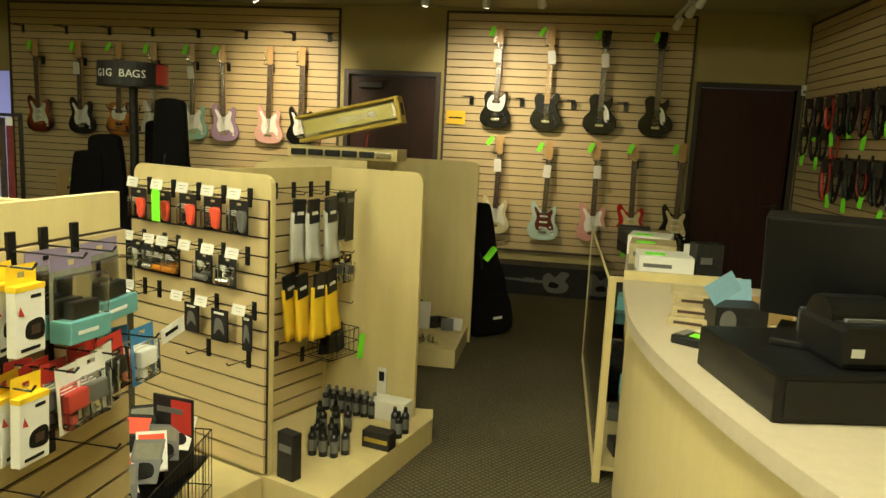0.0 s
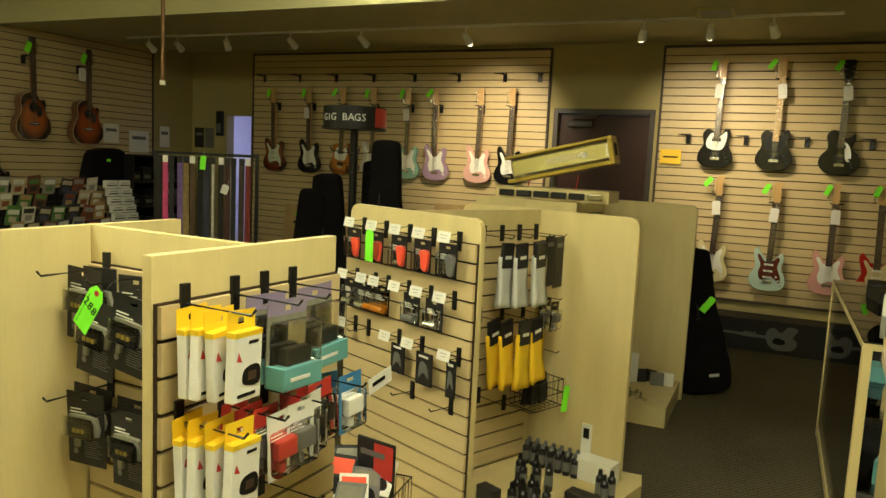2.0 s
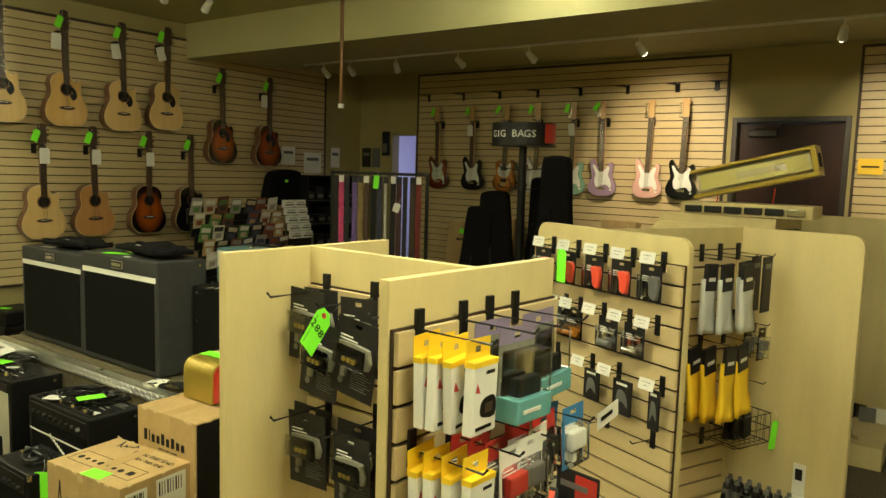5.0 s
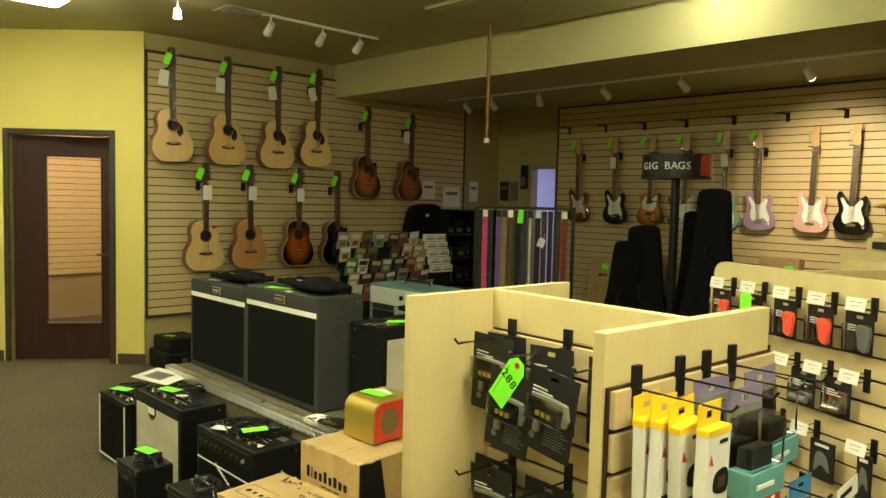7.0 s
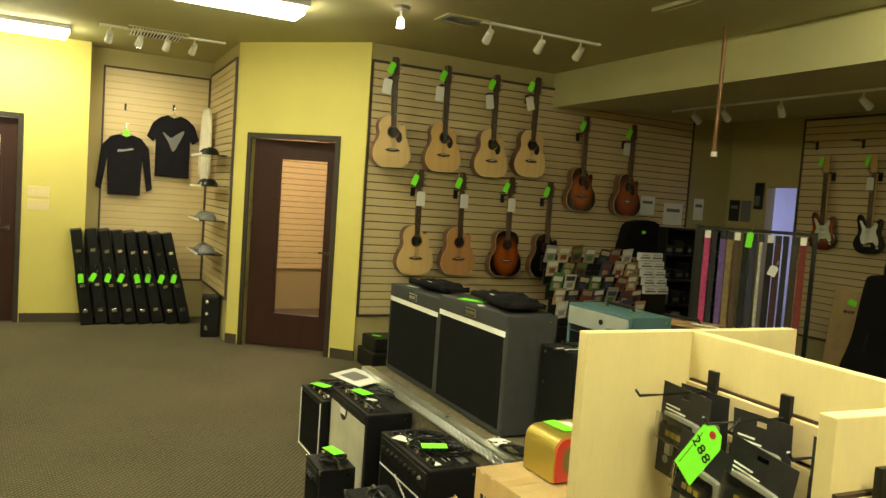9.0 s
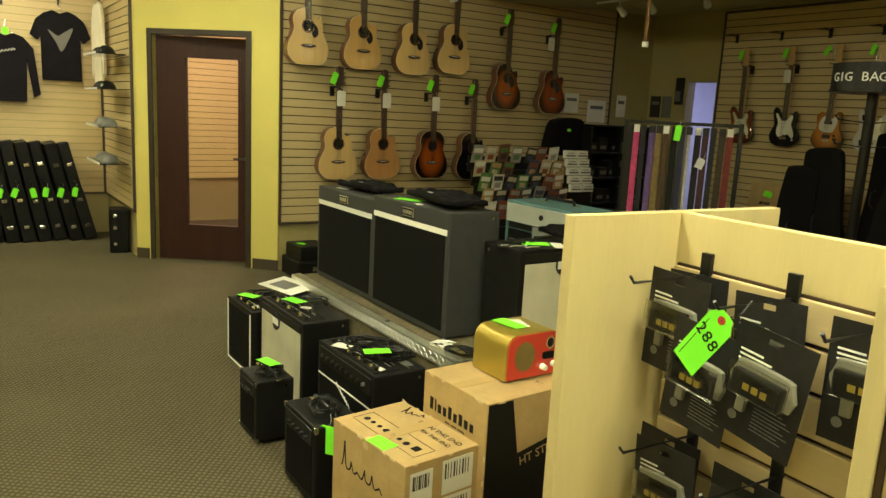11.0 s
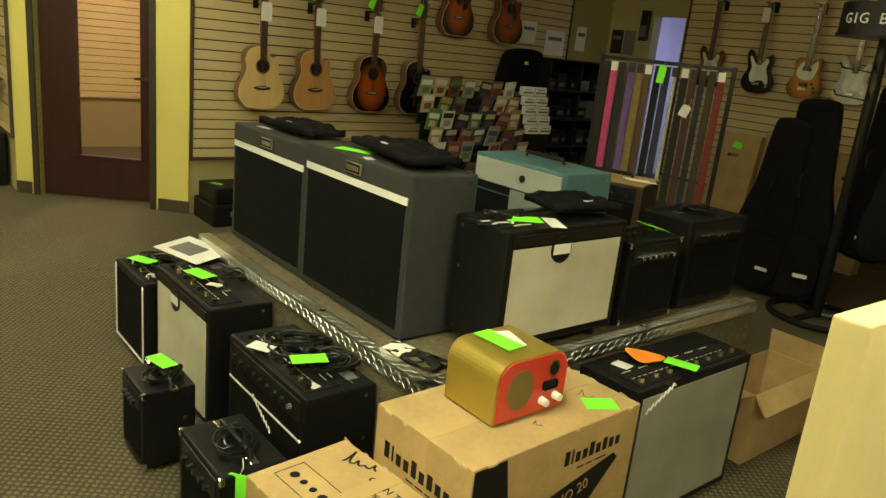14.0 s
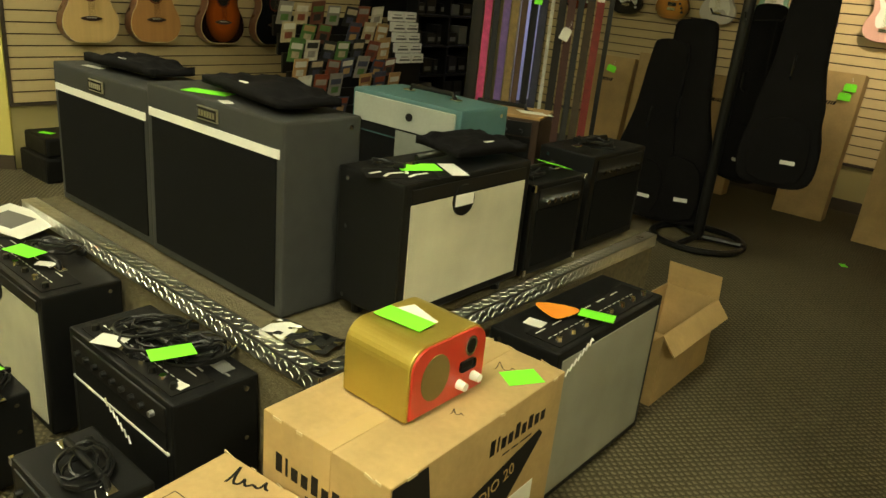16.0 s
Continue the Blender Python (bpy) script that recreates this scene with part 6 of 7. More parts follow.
T1 = PZ + 0.55
cover(pose(-4.45, 2.02, T1 + 0.0, 0, 0, 5), 0.42, 0.16, "folded black dust cover lying on the grey cabinet", 2)
cover(pose(-3.70, 2.02, T1 + 0.032, 0, 0, -8), 0.46, 0.20, "folded black dust cover lying on the nearer grey cabinet", 5)
cover(pose(-3.275, 2.46, PZ + 0.468, 0, 0, 80), 0.28, 0.2, "folded black dust cover on the silver-cloth amplifier", 9)
tag_card(pose(-3.88, 1.935, T1 + 0.011, 0, 0, 25), "green", (0.15, 0.06))
tag_card(pose(-4.62, 1.94, T1 - 0.019, 0, 0, 10), "white", (0.10, 0.03))
tag_card(pose(-3.72, 1.89, T1 + 0.011, 0, 0, -15), "white", (0.05, 0.03))
ZA3 = PZ + 0.441
tag_card(pose(-3.245, 2.19, ZA3 + 0.004, 0, 0, 60), "green", (0.12, 0.075))
tag_card(pose(-3.185, 2.27, ZA3 + 0.001, 0, 0, 150), "white", (0.13, 0.05))
stick = thing("sticker_sheet", pose(-3.225, 2.10, ZA3 - 0.0005, 0, 0, 55), "black sheet with white printed marks on the amplifier", "sticker")
part("sheet", bx(-0.10, 0.10, -0.045, 0.045, 0, 0.0012), M_INK, stick)
for px, py, pr in [(-.07, .01, 35), (-.04, -.01, 60), (-.01, .012, 20), (.03, -.012, 50), (.06, .01, 30), (.02, .025, 80)]:
    part("white_mark", bx(-0.02, 0.02, -0.005, 0.005, 0.0012, 0.0018), M_PAPER, stick).matrix_basis = pose(px, py, 0, 0, 0, pr)
coil(pose(-3.32, 2.12, ZA3 + 0.0, 0, 0, 20), 0.045, 2, "thin white and black cable coiled on the amplifier", seed=3, wire=0.003)
tag_card(pose(-3.25, 2.92, PZ + 0.365, 0, 14, 75), "green", (0.13, 0.06))
tag_card(pose(-3.54, 3.20, PZ + 0.476, 0, 4, 55), "white", (0.14, 0.07))
foil = thing("foil_pouch", pose(-3.30, 1.84, PZ + 0.002, 0, 0, 15), "crumpled silver foil pouch on the platform corner", "pouch")
bm = bmesh.new()
bmesh.ops.create_grid(bm, x_segments=10, y_segments=6, size=0.5)
for v in bm.verts:
    v.co = Vector((v.co.x * 0.22, v.co.y * 0.10, 0.01 + 0.012 * noise.noise((v.co.x * 7, v.co.y * 7, 3))))
part("foil_sheet", bm, M_CHROME, foil)
part("white_end", bx(-0.11, -0.03, -0.045, 0.045, 0.0, 0.012, bevel=0.004), M_PAPER, foil)

# tops of the floor amplifiers
for x, y, z, c, a, sz in [(-4.95, 1.515, .432, "green", 25, (.13, .07)), (-4.80, 1.50, .404, "white", -20, (.05, .035)), (-4.39, 1.565, .535, "green", 15, (.13, .07)), (-4.28, 1.585, .52, "white", 40, (.06, .035)),
                          (-3.50, 1.575, .528, "green", 72, (.115, .065)), (-3.71, 1.515, .497, "white", 30, (.085, .06)), (-3.41, 1.545, .481, "white", 10, (.035, .03)),
                          (-4.05, 1.30, .346, "green", 12, (.12, .06)), (-2.96, 2.46, .552, "white", 10, (.06, .05)), (-2.845, 2.63, .569, "green", 20, (.11, .06)),
                          (-2.745, 2.07, .6062, "green", 60, (.095, .065)), (-2.86, 1.25, .4515, "green", 10, (.10, .06)), (-2.905, 1.80, .786, "green", 5, (.13, .06)), (-2.905, 1.83, .783, "white", -15, (.10, .07)),
                          (-7.05, 2.72, .302, "green", 30, (.10, .05))]:
    tag_card(pose(x, y, z, 0, 0, a), c, sz)
orange = thing("price_tag", pose(-2.945, 2.555, 0.571, 0, 0, 30), "orange plectrum-shaped price card lying on the knobs", "price tag", "price tags")
part("card", slab(bmesh.new(), smooth_outline([(-.06, .045), (0, .055), (.06, .045), (.065, .015), (.02, -.045), (0, -.055), (-.02, -.045), (-.065, .015)], 3), 0, 0.0015), M_ORANGE, orange).matrix_basis = pose(0, 0, 0, -90, 0, 0)
small_tag(pose(-3.274, 1.25, 0.345, 0, 5, 45), M_GREEN, 0.07, 0.115, label="bright green price tag hanging from a small amplifier")
leaf = thing("leaflet", pose(-4.72, 1.66, 0.53, 4, 3, 20), "white printed spec sheet lying on the amplifier", "leaflet")
part("sheet", bx(-0.14, 0.14, -0.10, 0.10, 0, 0.002), M_PAPER, leaf)
part("grey_picture", bx(-0.09, 0.05, -0.06, 0.05, 0.002, 0.0028), M_GREY, leaf)
for i, (x, y, z, r) in enumerate([(-4.86, 1.60, .42, .10), (-4.40, 1.66, .52, .10), (-3.72, 1.64, .49, .11), (-3.50, 1.66, .49, .10), (-3.99, 1.28, .318, .075), (-3.42, 1.30, .355, .09), (-3.30, 3.30, PZ + .39, .08), (-3.62, 1.62, .485, .12), (-3.55, 1.68, .485, .09), (-5.0, 1.62, .412, .10), (-3.26, 2.80, PZ + .345, .06)]):
    coil(pose(x, y, z - 0.008, 0, 0, 30 * i), r, 4, "black power cable coiled on top of an amplifier", seed=i)
pc = part("printed_note", bx(-3.60, -3.40, 1.66, 1.70, 0.4775, 0.479), M_GREY)
tagged(pc, "grey printed panel text on the amplifier top", "label")
bag0 = thing("equipment_case", pose(-7.28, 2.60, 0), "low black equipment cases stacked by the wall", "case")
part("lower_case", bx(0.0, 0.42, 0.02, 0.36, 0, 0.17, bevel=0.02), M_TOLEX, bag0)
part("upper_case", bx(0.05, 0.40, 0.04, 0.34, 0.17, 0.30, bevel=0.02), M_TOLEX, bag0)
part("clasp", bx(0.418, 0.428, 0.15, 0.2, 0.08, 0.12, bevel=0.003), M_CHROME, bag0)

# small gold and red amplifier on the tall carton
ga = thing("desktop_amplifier", pose(-2.985, 1.70, 0.607, 0, 0, 0), "small gold desktop amplifier with a red face, rounded top", "amplifier")
gw, gh, gd = 0.258, 0.168, 0.195
prof = [(0, 0), (gw, 0)] + [(gw - 0.052 + 0.052 * math.cos(a), gh - 0.052 + 0.052 * math.sin(a)) for a in [k * math.pi / 16 for k in range(9)]]
prof += [(0.052 - 0.052 * math.sin(a), gh - 0.052 + 0.052 * math.cos(a)) for a in [k * math.pi / 16 for k in range(9)]]
shell = part("gold_shell", slab(bmesh.new(), prof, 0.0, gd, 0.004), M_GOLD, ga)
shell.matrix_basis = pose(gd, 0, 0.005, 0, 0, 90)
fp = part("red_face", slab(bmesh.new(), [(0.006 + p[0] * 0.958, 0.005 + p[1] * 0.95) for p in prof], -0.006, 0.001, 0.002), M_RED, ga, "glossy red front plate")
fp.matrix_basis = pose(gd, 0, 0.005, 0, 0, 90)
n = 28
part("speaker_cloth", slab(bmesh.new(), [(0.080 + 0.046 * math.cos(i * 2 * math.pi / n), 0.085 + 0.055 * math.sin(i * 2 * math.pi / n)) for i in range(n)], -0.0075, -0.005), material("olive_speaker_cloth", (0.17, 0.12, 0.03), 0.8, var=0.2, fine=300, bump=0.1), fp)
part("dial", slab(bmesh.new(), [(0.196 + 0.020 * math.cos(i * 2 * math.pi / n), 0.125 + 0.025 * math.sin(i * 2 * math.pi / n)) for i in range(n)], -0.009, -0.005), M_CHROME, fp)
part("dial_face", slab(bmesh.new(), [(0.196 + 0.015 * math.cos(i * 2 * math.pi / n), 0.125 + 0.018 * math.sin(i * 2 * math.pi / n)) for i in range(n)], -0.0095, -0.0088), M_INK, fp)
part("dark_plate", bx(0.162, 0.215, -0.008, -0.005, 0.066, 0.092, bevel=0.008), M_INK, fp)
for kx, kz in ((0.165, 0.037), (0.215, 0.042)):
    part("knob", cy((kx, -0.005, kz), (kx, -0.028, kz), 0.012, 0.010, 14), M_WHITE, fp)
for fx in (0.02, gd - 0.02):
    for fy in (0.03, gw - 0.03):
        part("foot", cy((fx, fy, -0.002), (fx, fy, 0.006), 0.008, n=8), M_BLACK, ga)

# printing on the cartons: makers' names as plain bars and shapes
def bars(parent, m, widths, h, gap, slant=0.0):
    bm = bmesh.new()
    x = 0.0
    for w in widths:
        bm2 = [bm.verts.new((x + slant * k + d, 0, z)) for d, z, k in ((0, 0, 0), (w, 0, 0), (w, h, 1), (0, h, 1))]
        bm.faces.new(bm2)
        x += w + gap
    o = part("printed_mark", bm, M_INK, parent)
    o["kind"] = "stuff"
    o.matrix_basis = m
    return o


def word_shape(parent, m, heights, h, mat=None):
    """A maker's name as a row of plain blocks, tall and short."""
    bm = bmesh.new()
    x = 0.0
    for k in heights:
        w, t = h * (0.16 if k == 0.99 else 0.44), h * min(k, 1.0)
        box(bm, x, x + w, -0.0003, 0.0003, 0, t)
        x += w + h * 0.24
    o = part("printed_mark", bm, mat or M_INK, parent)
    o["kind"] = "stuff"
    o.matrix_basis = m
    return o


def scribble(parent, m, length, h, loops, r=0.0022):
    """Brush-script mark as one looping stroke pressed flat."""
    pts = []
    for i in range(loops * 14 + 1):
        a = i * 2 * math.pi / 14
        g = h * (0.45 if i > 12 else 1.0) * (0.75 + 0.45 * math.sin(i * 0.31))
        pts.append((length * i / (loops * 14) + 0.06 * h * math.sin(a), 0.0, g * (0.5 - 0.5 * math.cos(a))))
    o = part("printed_mark", tube(bmesh.new(), pts, r, 6), M_INK, parent)
    o.matrix_basis = m @ Matrix.Diagonal((1, 0.15, 1, 1))
    return o


# box_stack: front face towards -y, aisle face towards +x, top
NAME = (1, .99, .7, .7, 1, .7, .9, .7, .65)
word_shape(box_stack, pose(0.045, -0.0015, 0.475), NAME, 0.046)
bars(box_stack, pose(0.14, -0.0015, 0.455), (.03, .03, .04), 0.005, 0.008)
word_shape(box_stack, pose(0.3715, 0.335, 0.505, 0, 0, 90), NAME, 0.042)
bars(box_stack, pose(0.3715, 0.39, 0.482, 0, 0, 90), (.03, .03, .05), 0.005, 0.008)
bm = bmesh.new()
bm.faces.new([bm.verts.new((0.3712, y, z)) for y, z in [(0.004, 0.004), (0.13, 0.004), (0.30, 0.20), (0.575, 0.46), (0.555, 0.48), (0.145, 0.40), (0.11, 0.60), (0.004, 0.60)]])
part("black_print", bm, M_INK, box_stack, "black printed panel")
writing("printed_word", "HT STUDIO 20", 0.047, M_CARD, box_stack, pose(0.3718, 0.305, 0.392, 90, 0, 90) @ pose(0, 0, 0, 0, 0, 11))
lb = part("white_label", bx(0.37, 0.3715, 0.44, 0.56, 0.24, 0.33), M_PAPER, box_stack)
part("print_lines", bx(0.3715, 0.372, 0.45, 0.54, 0.27, 0.28), M_GREY, lb)
bars(box_stack, pose(0.3715, 0.33, 0.07, 0, 0, 90), (.02, .02, .04, .03, .05, .02, .03), 0.012, 0.008)
scribble(box_stack, pose(0.24, 0.52, 0.606, -90, 0, 35), 0.06, 0.035, 2, 0.0012)
scribble(box_stack, pose(0.29, 0.28, 0.606, -90, 0, 35), 0.03, 0.02, 2, 0.0012)
# box_rumble: brush-script marks, drawn knobs, words along the far edge of the lid
scribble(box_rumble, pose(0.08, 0.235, 0.451, -90, 0, 25), 0.10, 0.05, 4, 0.0032)
scribble(box_rumble, pose(0.06, -0.0008, 0.30), 0.26, 0.085, 6, 0.0034)
writing("printed_number", "15", 0.055, M_INK, box_rumble, pose(0.28, -0.002, 0.235, 90, 0, 0))
for i in range(7):
    part("printed_dot", cy((0.065 + 0.04 * i, 0.10, 0.4505), (0.065 + 0.04 * i, 0.10, 0.4512), 0.010 if i % 3 else 0.013, n=14), M_INK, box_rumble)
bm = bmesh.new()
for b in [(0.03, 0.40, 0.060, 0.062), (0.03, 0.40, 0.148, 0.150), (0.03, 0.032, 0.062, 0.148), (0.398, 0.40, 0.062, 0.148), (0.34, 0.37, 0.09, 0.12)]:
    box(bm, *b, 0.4502, 0.4508)
part("panel_outline", bm, M_INK, box_rumble)
writing("printed_word", "OPEN THIS END", 0.032, M_INK, box_rumble, pose(0.30, 0.245, 0.4506))
writing("printed_word", "OPEN THIS END", 0.026, M_INK, box_rumble, pose(0.31, 0.205, 0.4506))
bm = bmesh.new()
for x0, x1, z0, z1 in [(0.12, 0.13, 0.02, 0.2), (0.22, 0.23, 0.02, 0.2), (0.12, 0.23, 0.195, 0.2)]:
    box(bm, x0, x1, -0.0012, 0, z0, z1)
part("line_drawing", bm, M_INK, box_rumble)
for y0, y1, z0, z1 in [(0.02, 0.11, 0.31, 0.42), (0.15, 0.28, 0.31, 0.43), (0.15, 0.28, 0.15, 0.30)]:
    lb = part("shipping_label", bx(0.44, 0.4412, y0, y1, z0, z1), M_PAPER, box_rumble, "white barcode label")
    bm = bmesh.new()
    for i in range(9):
        yy = y0 + 0.01 + (y1 - y0 - 0.02) * i / 9
        box(bm, 0.4412, 0.4418, yy, yy + 0.003 + 0.003 * (i % 3 == 0), z0 + (z1 - z0) * .45, z1 - 0.012)
    part("barcode", bm, M_INK, lb)["kind"] = "stuff"

# open carton beside the platform
oc = thing("open_carton", pose(-3.08, 3.22, 0), "open brown cardboard carton with raised flaps", "box")
for q in [(0, 0.24, 0, 0.006), (0, 0.24, 0.55, 0.556), (0.0, 0.006, 0.006, 0.55), (0.234, 0.24, 0.006, 0.55)]:
    part("carton_wall", bx(*q, 0, 0.31), M_CARD, oc)
part("carton_floor", bx(0.006, 0.234, 0.006, 0.55, 0.0, 0.006), M_CARD, oc)
for m, b in [(pose(0.24, 0, 0.31, 0, 140, 0), (0, 0.005, 0.0, 0.556, 0, 0.09)), (pose(0, 0.556, 0.31, 10, 0, 0), (0, 0.24, 0, 0.005, 0, 0.11)), (pose(0, 0, 0.31, 84, 0, 0), (0, 0.24, 0, 0.005, 0, 0.12))]:
    part("flap", bx(*b), M_CARD, oc).matrix_basis = m

# ---------------------------------------------------------------- gig bag stand
gs = thing("gig_bag_stand", pose(-3.59, 5.50, 0), "black floor stand with a round printed header sign", "display stand")
bm = bmesh.new()
n = 32
tube(bm, [(0.30 * math.cos(i * 2 * math.pi / n), 0.30 * math.sin(i * 2 * math.pi / n), 0.025) for i in range(n + 1)], 0.022, 8)
part("base_ring", bm, M_BLACK, gs)
for a in (0.4, 2.5, 4.6):
    part("base_spoke", cy((0, 0, 0.04), (0.3 * math.cos(a), 0.3 * math.sin(a), 0.025), 0.02, n=8), M_BLACK, gs)
part("pole", cy((0, 0, 0.02), (0, 0, 1.845), 0.036, n=16), M_BLACK, gs)
part("header_drum", cy((0, 0, 1.84), (0, 0, 2.02), 0.275, n=40), M_DKCARD, gs)
part("header_rim", cy((0, 0, 1.825), (0, 0, 1.845), 0.283, n=40), M_BLACK, gs)
rp = bmesh.new()
for i in range(9):
    a, b = radians(-20 + i * 5), radians(-15 + i * 5)
    rp.faces.new([rp.verts.new((0.277 * math.cos(t), 0.277 * math.sin(t), z)) for t, z in ((a, 1.85), (b, 1.85), (b, 2.01), (a, 2.01))])
part("red_picture", rp, M_REDCARD, gs)
for i, ch in enumerate("GIG BAGS"):
    if ch != " ":
        a = radians(-107 - 14 + i * 11.2)
        writing("sign_letter", ch, 0.085, M_WHITE, gs, pose(0.278 * math.cos(a), 0.278 * math.sin(a), 1.92, 90, 0, math.degrees(a) + 90), 0.002)
for z in (1.62, 1.45):
    for a in (0.3, 1.9, 3.4, 5.0):
        part("hanging_arm", tube(bmesh.new(), [(0, 0, z), (0.2 * math.cos(a), 0.2 * math.sin(a), z + 0.02), (0.22 * math.cos(a), 0.22 * math.sin(a), z + 0.05)], 0.007, 6), M_BLACK, gs)

OUT_BAG = [(0, 0), (-.13, .01), (-.185, .07), (-.188, .22), (-.165, .33), (-.16, .42), (-.135, .54), (-.118, .66), (-.105, .95), (-.075, 1.03),
           (.075, 1.03), (.105, .95), (.118, .66), (.135, .54), (.16, .42), (.165, .33), (.188, .22), (.185, .07), (.13, .01)]


def gig_bag(m, label, k=1.0, depth=0.09):
    g = thing("gig_bag", m, label, "gig bag", "gig bags")
    o = [(p[0] * k, p[1] * k) for p in smooth_outline(OUT_BAG, 3)]
    part("padded_body", slab(bmesh.new(), o, -depth / 2, depth / 2, 0.02), M_BAG, g)
    part("front_pocket", slab(bmesh.new(), smooth_outline([(-.12 * k, .05 * k), (.12 * k, .05 * k), (.125 * k, .30 * k), (0, .36 * k), (-.125 * k, .30 * k)], 3), -depth / 2 - 0.018, -depth / 2 + 0.002, 0.008), M_BAG, g)
    part("handle", tube(bmesh.new(), [(-.03, -depth / 2, .66 * k), (-.03, -depth / 2 - .03, .64 * k), (-.03, -depth / 2 - .03, .56 * k), (-.03, -depth / 2, .54 * k)], 0.008, 6), M_BLACK, g)
    part("white_mark", bx(.02 * k, .09 * k, -depth / 2 - 0.021, -depth / 2 - 0.018, .13 * k, .15 * k), M_WHITE, g)
    return g


gig_bag(pose(-3.17, 5.34, 0.52, 0, 0, 12), "black padded gig bag hanging from the stand", 1.18)
gig_bag(pose(-3.52, 5.72, 0.42, 0, 0, -30), "black padded gig bag hanging behind the pole", 1.1)
gig_bag(pose(-4.12, 5.52, 0.06, 0, 4, 20), "black padded gig bag standing by the display stand", 1.18)
gig_bag(pose(-3.86, 5.62, 0.04, 0, -3, 10), "tall black gig bag leaning beside the stand", 1.34)
gig_bag(pose(-0.52, 5.48, 0.0, -4, -8, 25), "black gig bag leaning on the end of the gondola", 1.02, 0.16)
small_tag(pose(-0.50, 5.40, 0.72, 0, 35, 10), M_GREEN, 0.05, 0.13)


def tall_box(m, w, d, h, label, mat=M_CARD, mark=True):
    c = thing("guitar_carton", m, label, "box", "guitar cartons")
    part("carton_body", bx(0, w, 0, d, 0, h, bevel=0.004), mat, c)
    if mark:
        bars(c, pose(w * .3, -0.0015, h * .78), (.03, .012, .014, .012, .016), 0.03, 0.006, 0.012)
    return c


tall_box(pose(-5.42, 6.86, 0, -7, 0, 0), 0.42, 0.13, 1.02, "tall brown guitar carton leaning on the back wall")
tall_box(pose(-4.98, 6.92, 0, -6, 0, 3), 0.42, 0.14, 1.08, "tall brown guitar carton leaning beside another")
tall_box(pose(-4.40, 6.98, 0, -5, 0, 0), 0.42, 0.13, 0.98, "brown guitar carton with a green price card")
tall_box(pose(-3.54, 6.93, 0, -9, 0, 0), 0.38, 0.14, 1.15, "pale brown guitar carton with green price cards")
tall_box(pose(-2.86, 6.58, 0, -9, 0, 0), 0.5, 0.16, 1.02, "brown guitar carton standing near the aisle")
for x, y, z in [(-5.2, 6.86 + .113, .93), (-4.12, 6.98 + .077, .88), (-3.24, 6.93 + .155, 1.06), (-3.26, 6.93 + .145, .99)]:
    small_tag(pose(x, y - 0.012, z, -7, RND.uniform(-15, 15), 0), M_GREEN, 0.09, 0.06, label="green price card stuck to a carton")
bk = thing("guitar_carton", pose(-0.62, 7.1, 0), "long black printed guitar box lying by the wall", "box")
part("carton_body", bx(0, 1.05, 0, 0.32, 0, 0.30, bevel=0.004), M_DKCARD, bk)
part("guitar_picture", slab(bmesh.new(), smooth_outline([(.56, .04), (.70, .05), (.74, .12), (.70, .17), (.74, .24), (.66, .26), (.60, .2), (.54, .24), (.48, .2), (.49, .1)], 3), -0.002, 0.0), M_GREY, bk)
part("neck_picture", slab(bmesh.new(), [(.10, .145), (.50, .13), (.50, .16), (.10, .165)], -0.002, 0.0), M_GREY, bk)
part("pickguard_picture", slab(bmesh.new(), smooth_outline([(.54, .1), (.62, .09), (.64, .13), (.56, .15)], 3), -0.003, -0.002), M_INK, bk)
bars(bk, pose(0.28, -0.0022, 0.13), (.02, .02, .02, .02), 0.05, 0.008, 0.01).data.materials[0] = M_GREY
b2 = thing("guitar_carton", pose(0.46, 7.1, 0), "red and black printed guitar box lying by the wall", "box")
part("carton_body", bx(0, 0.5, 0, 0.32, 0, 0.31, bevel=0.004), M_DKCARD, b2)
part("red_picture", slab(bmesh.new(), smooth_outline([(.03, .05), (.2, .04), (.23, .14), (.18, .25), (.05, .26)], 3), -0.002, 0.0), M_REDCARD, b2)
ys = thing("wall_notice", pose(-1.26, BACK - 0.045, 1.675), "yellow paper notice on the slatwall edge", "notice")
part("sheet", bx(0, 0.2, 0, 0.0015, 0, 0.14), M_YCARD, ys)
part("print_lines", bx(0.03, 0.17, -0.0008, 0, 0.06, 0.075), M_INK, ys)
strip = thing("floor_scrap", pose(-2.75, 5.9, 0.001, 0, 0, 30), "small green scrap of card on the carpet", "scrap")
part("card", bx(-0.02, 0.02, -0.03, 0.03, 0, 0.002), M_GREEN, strip)

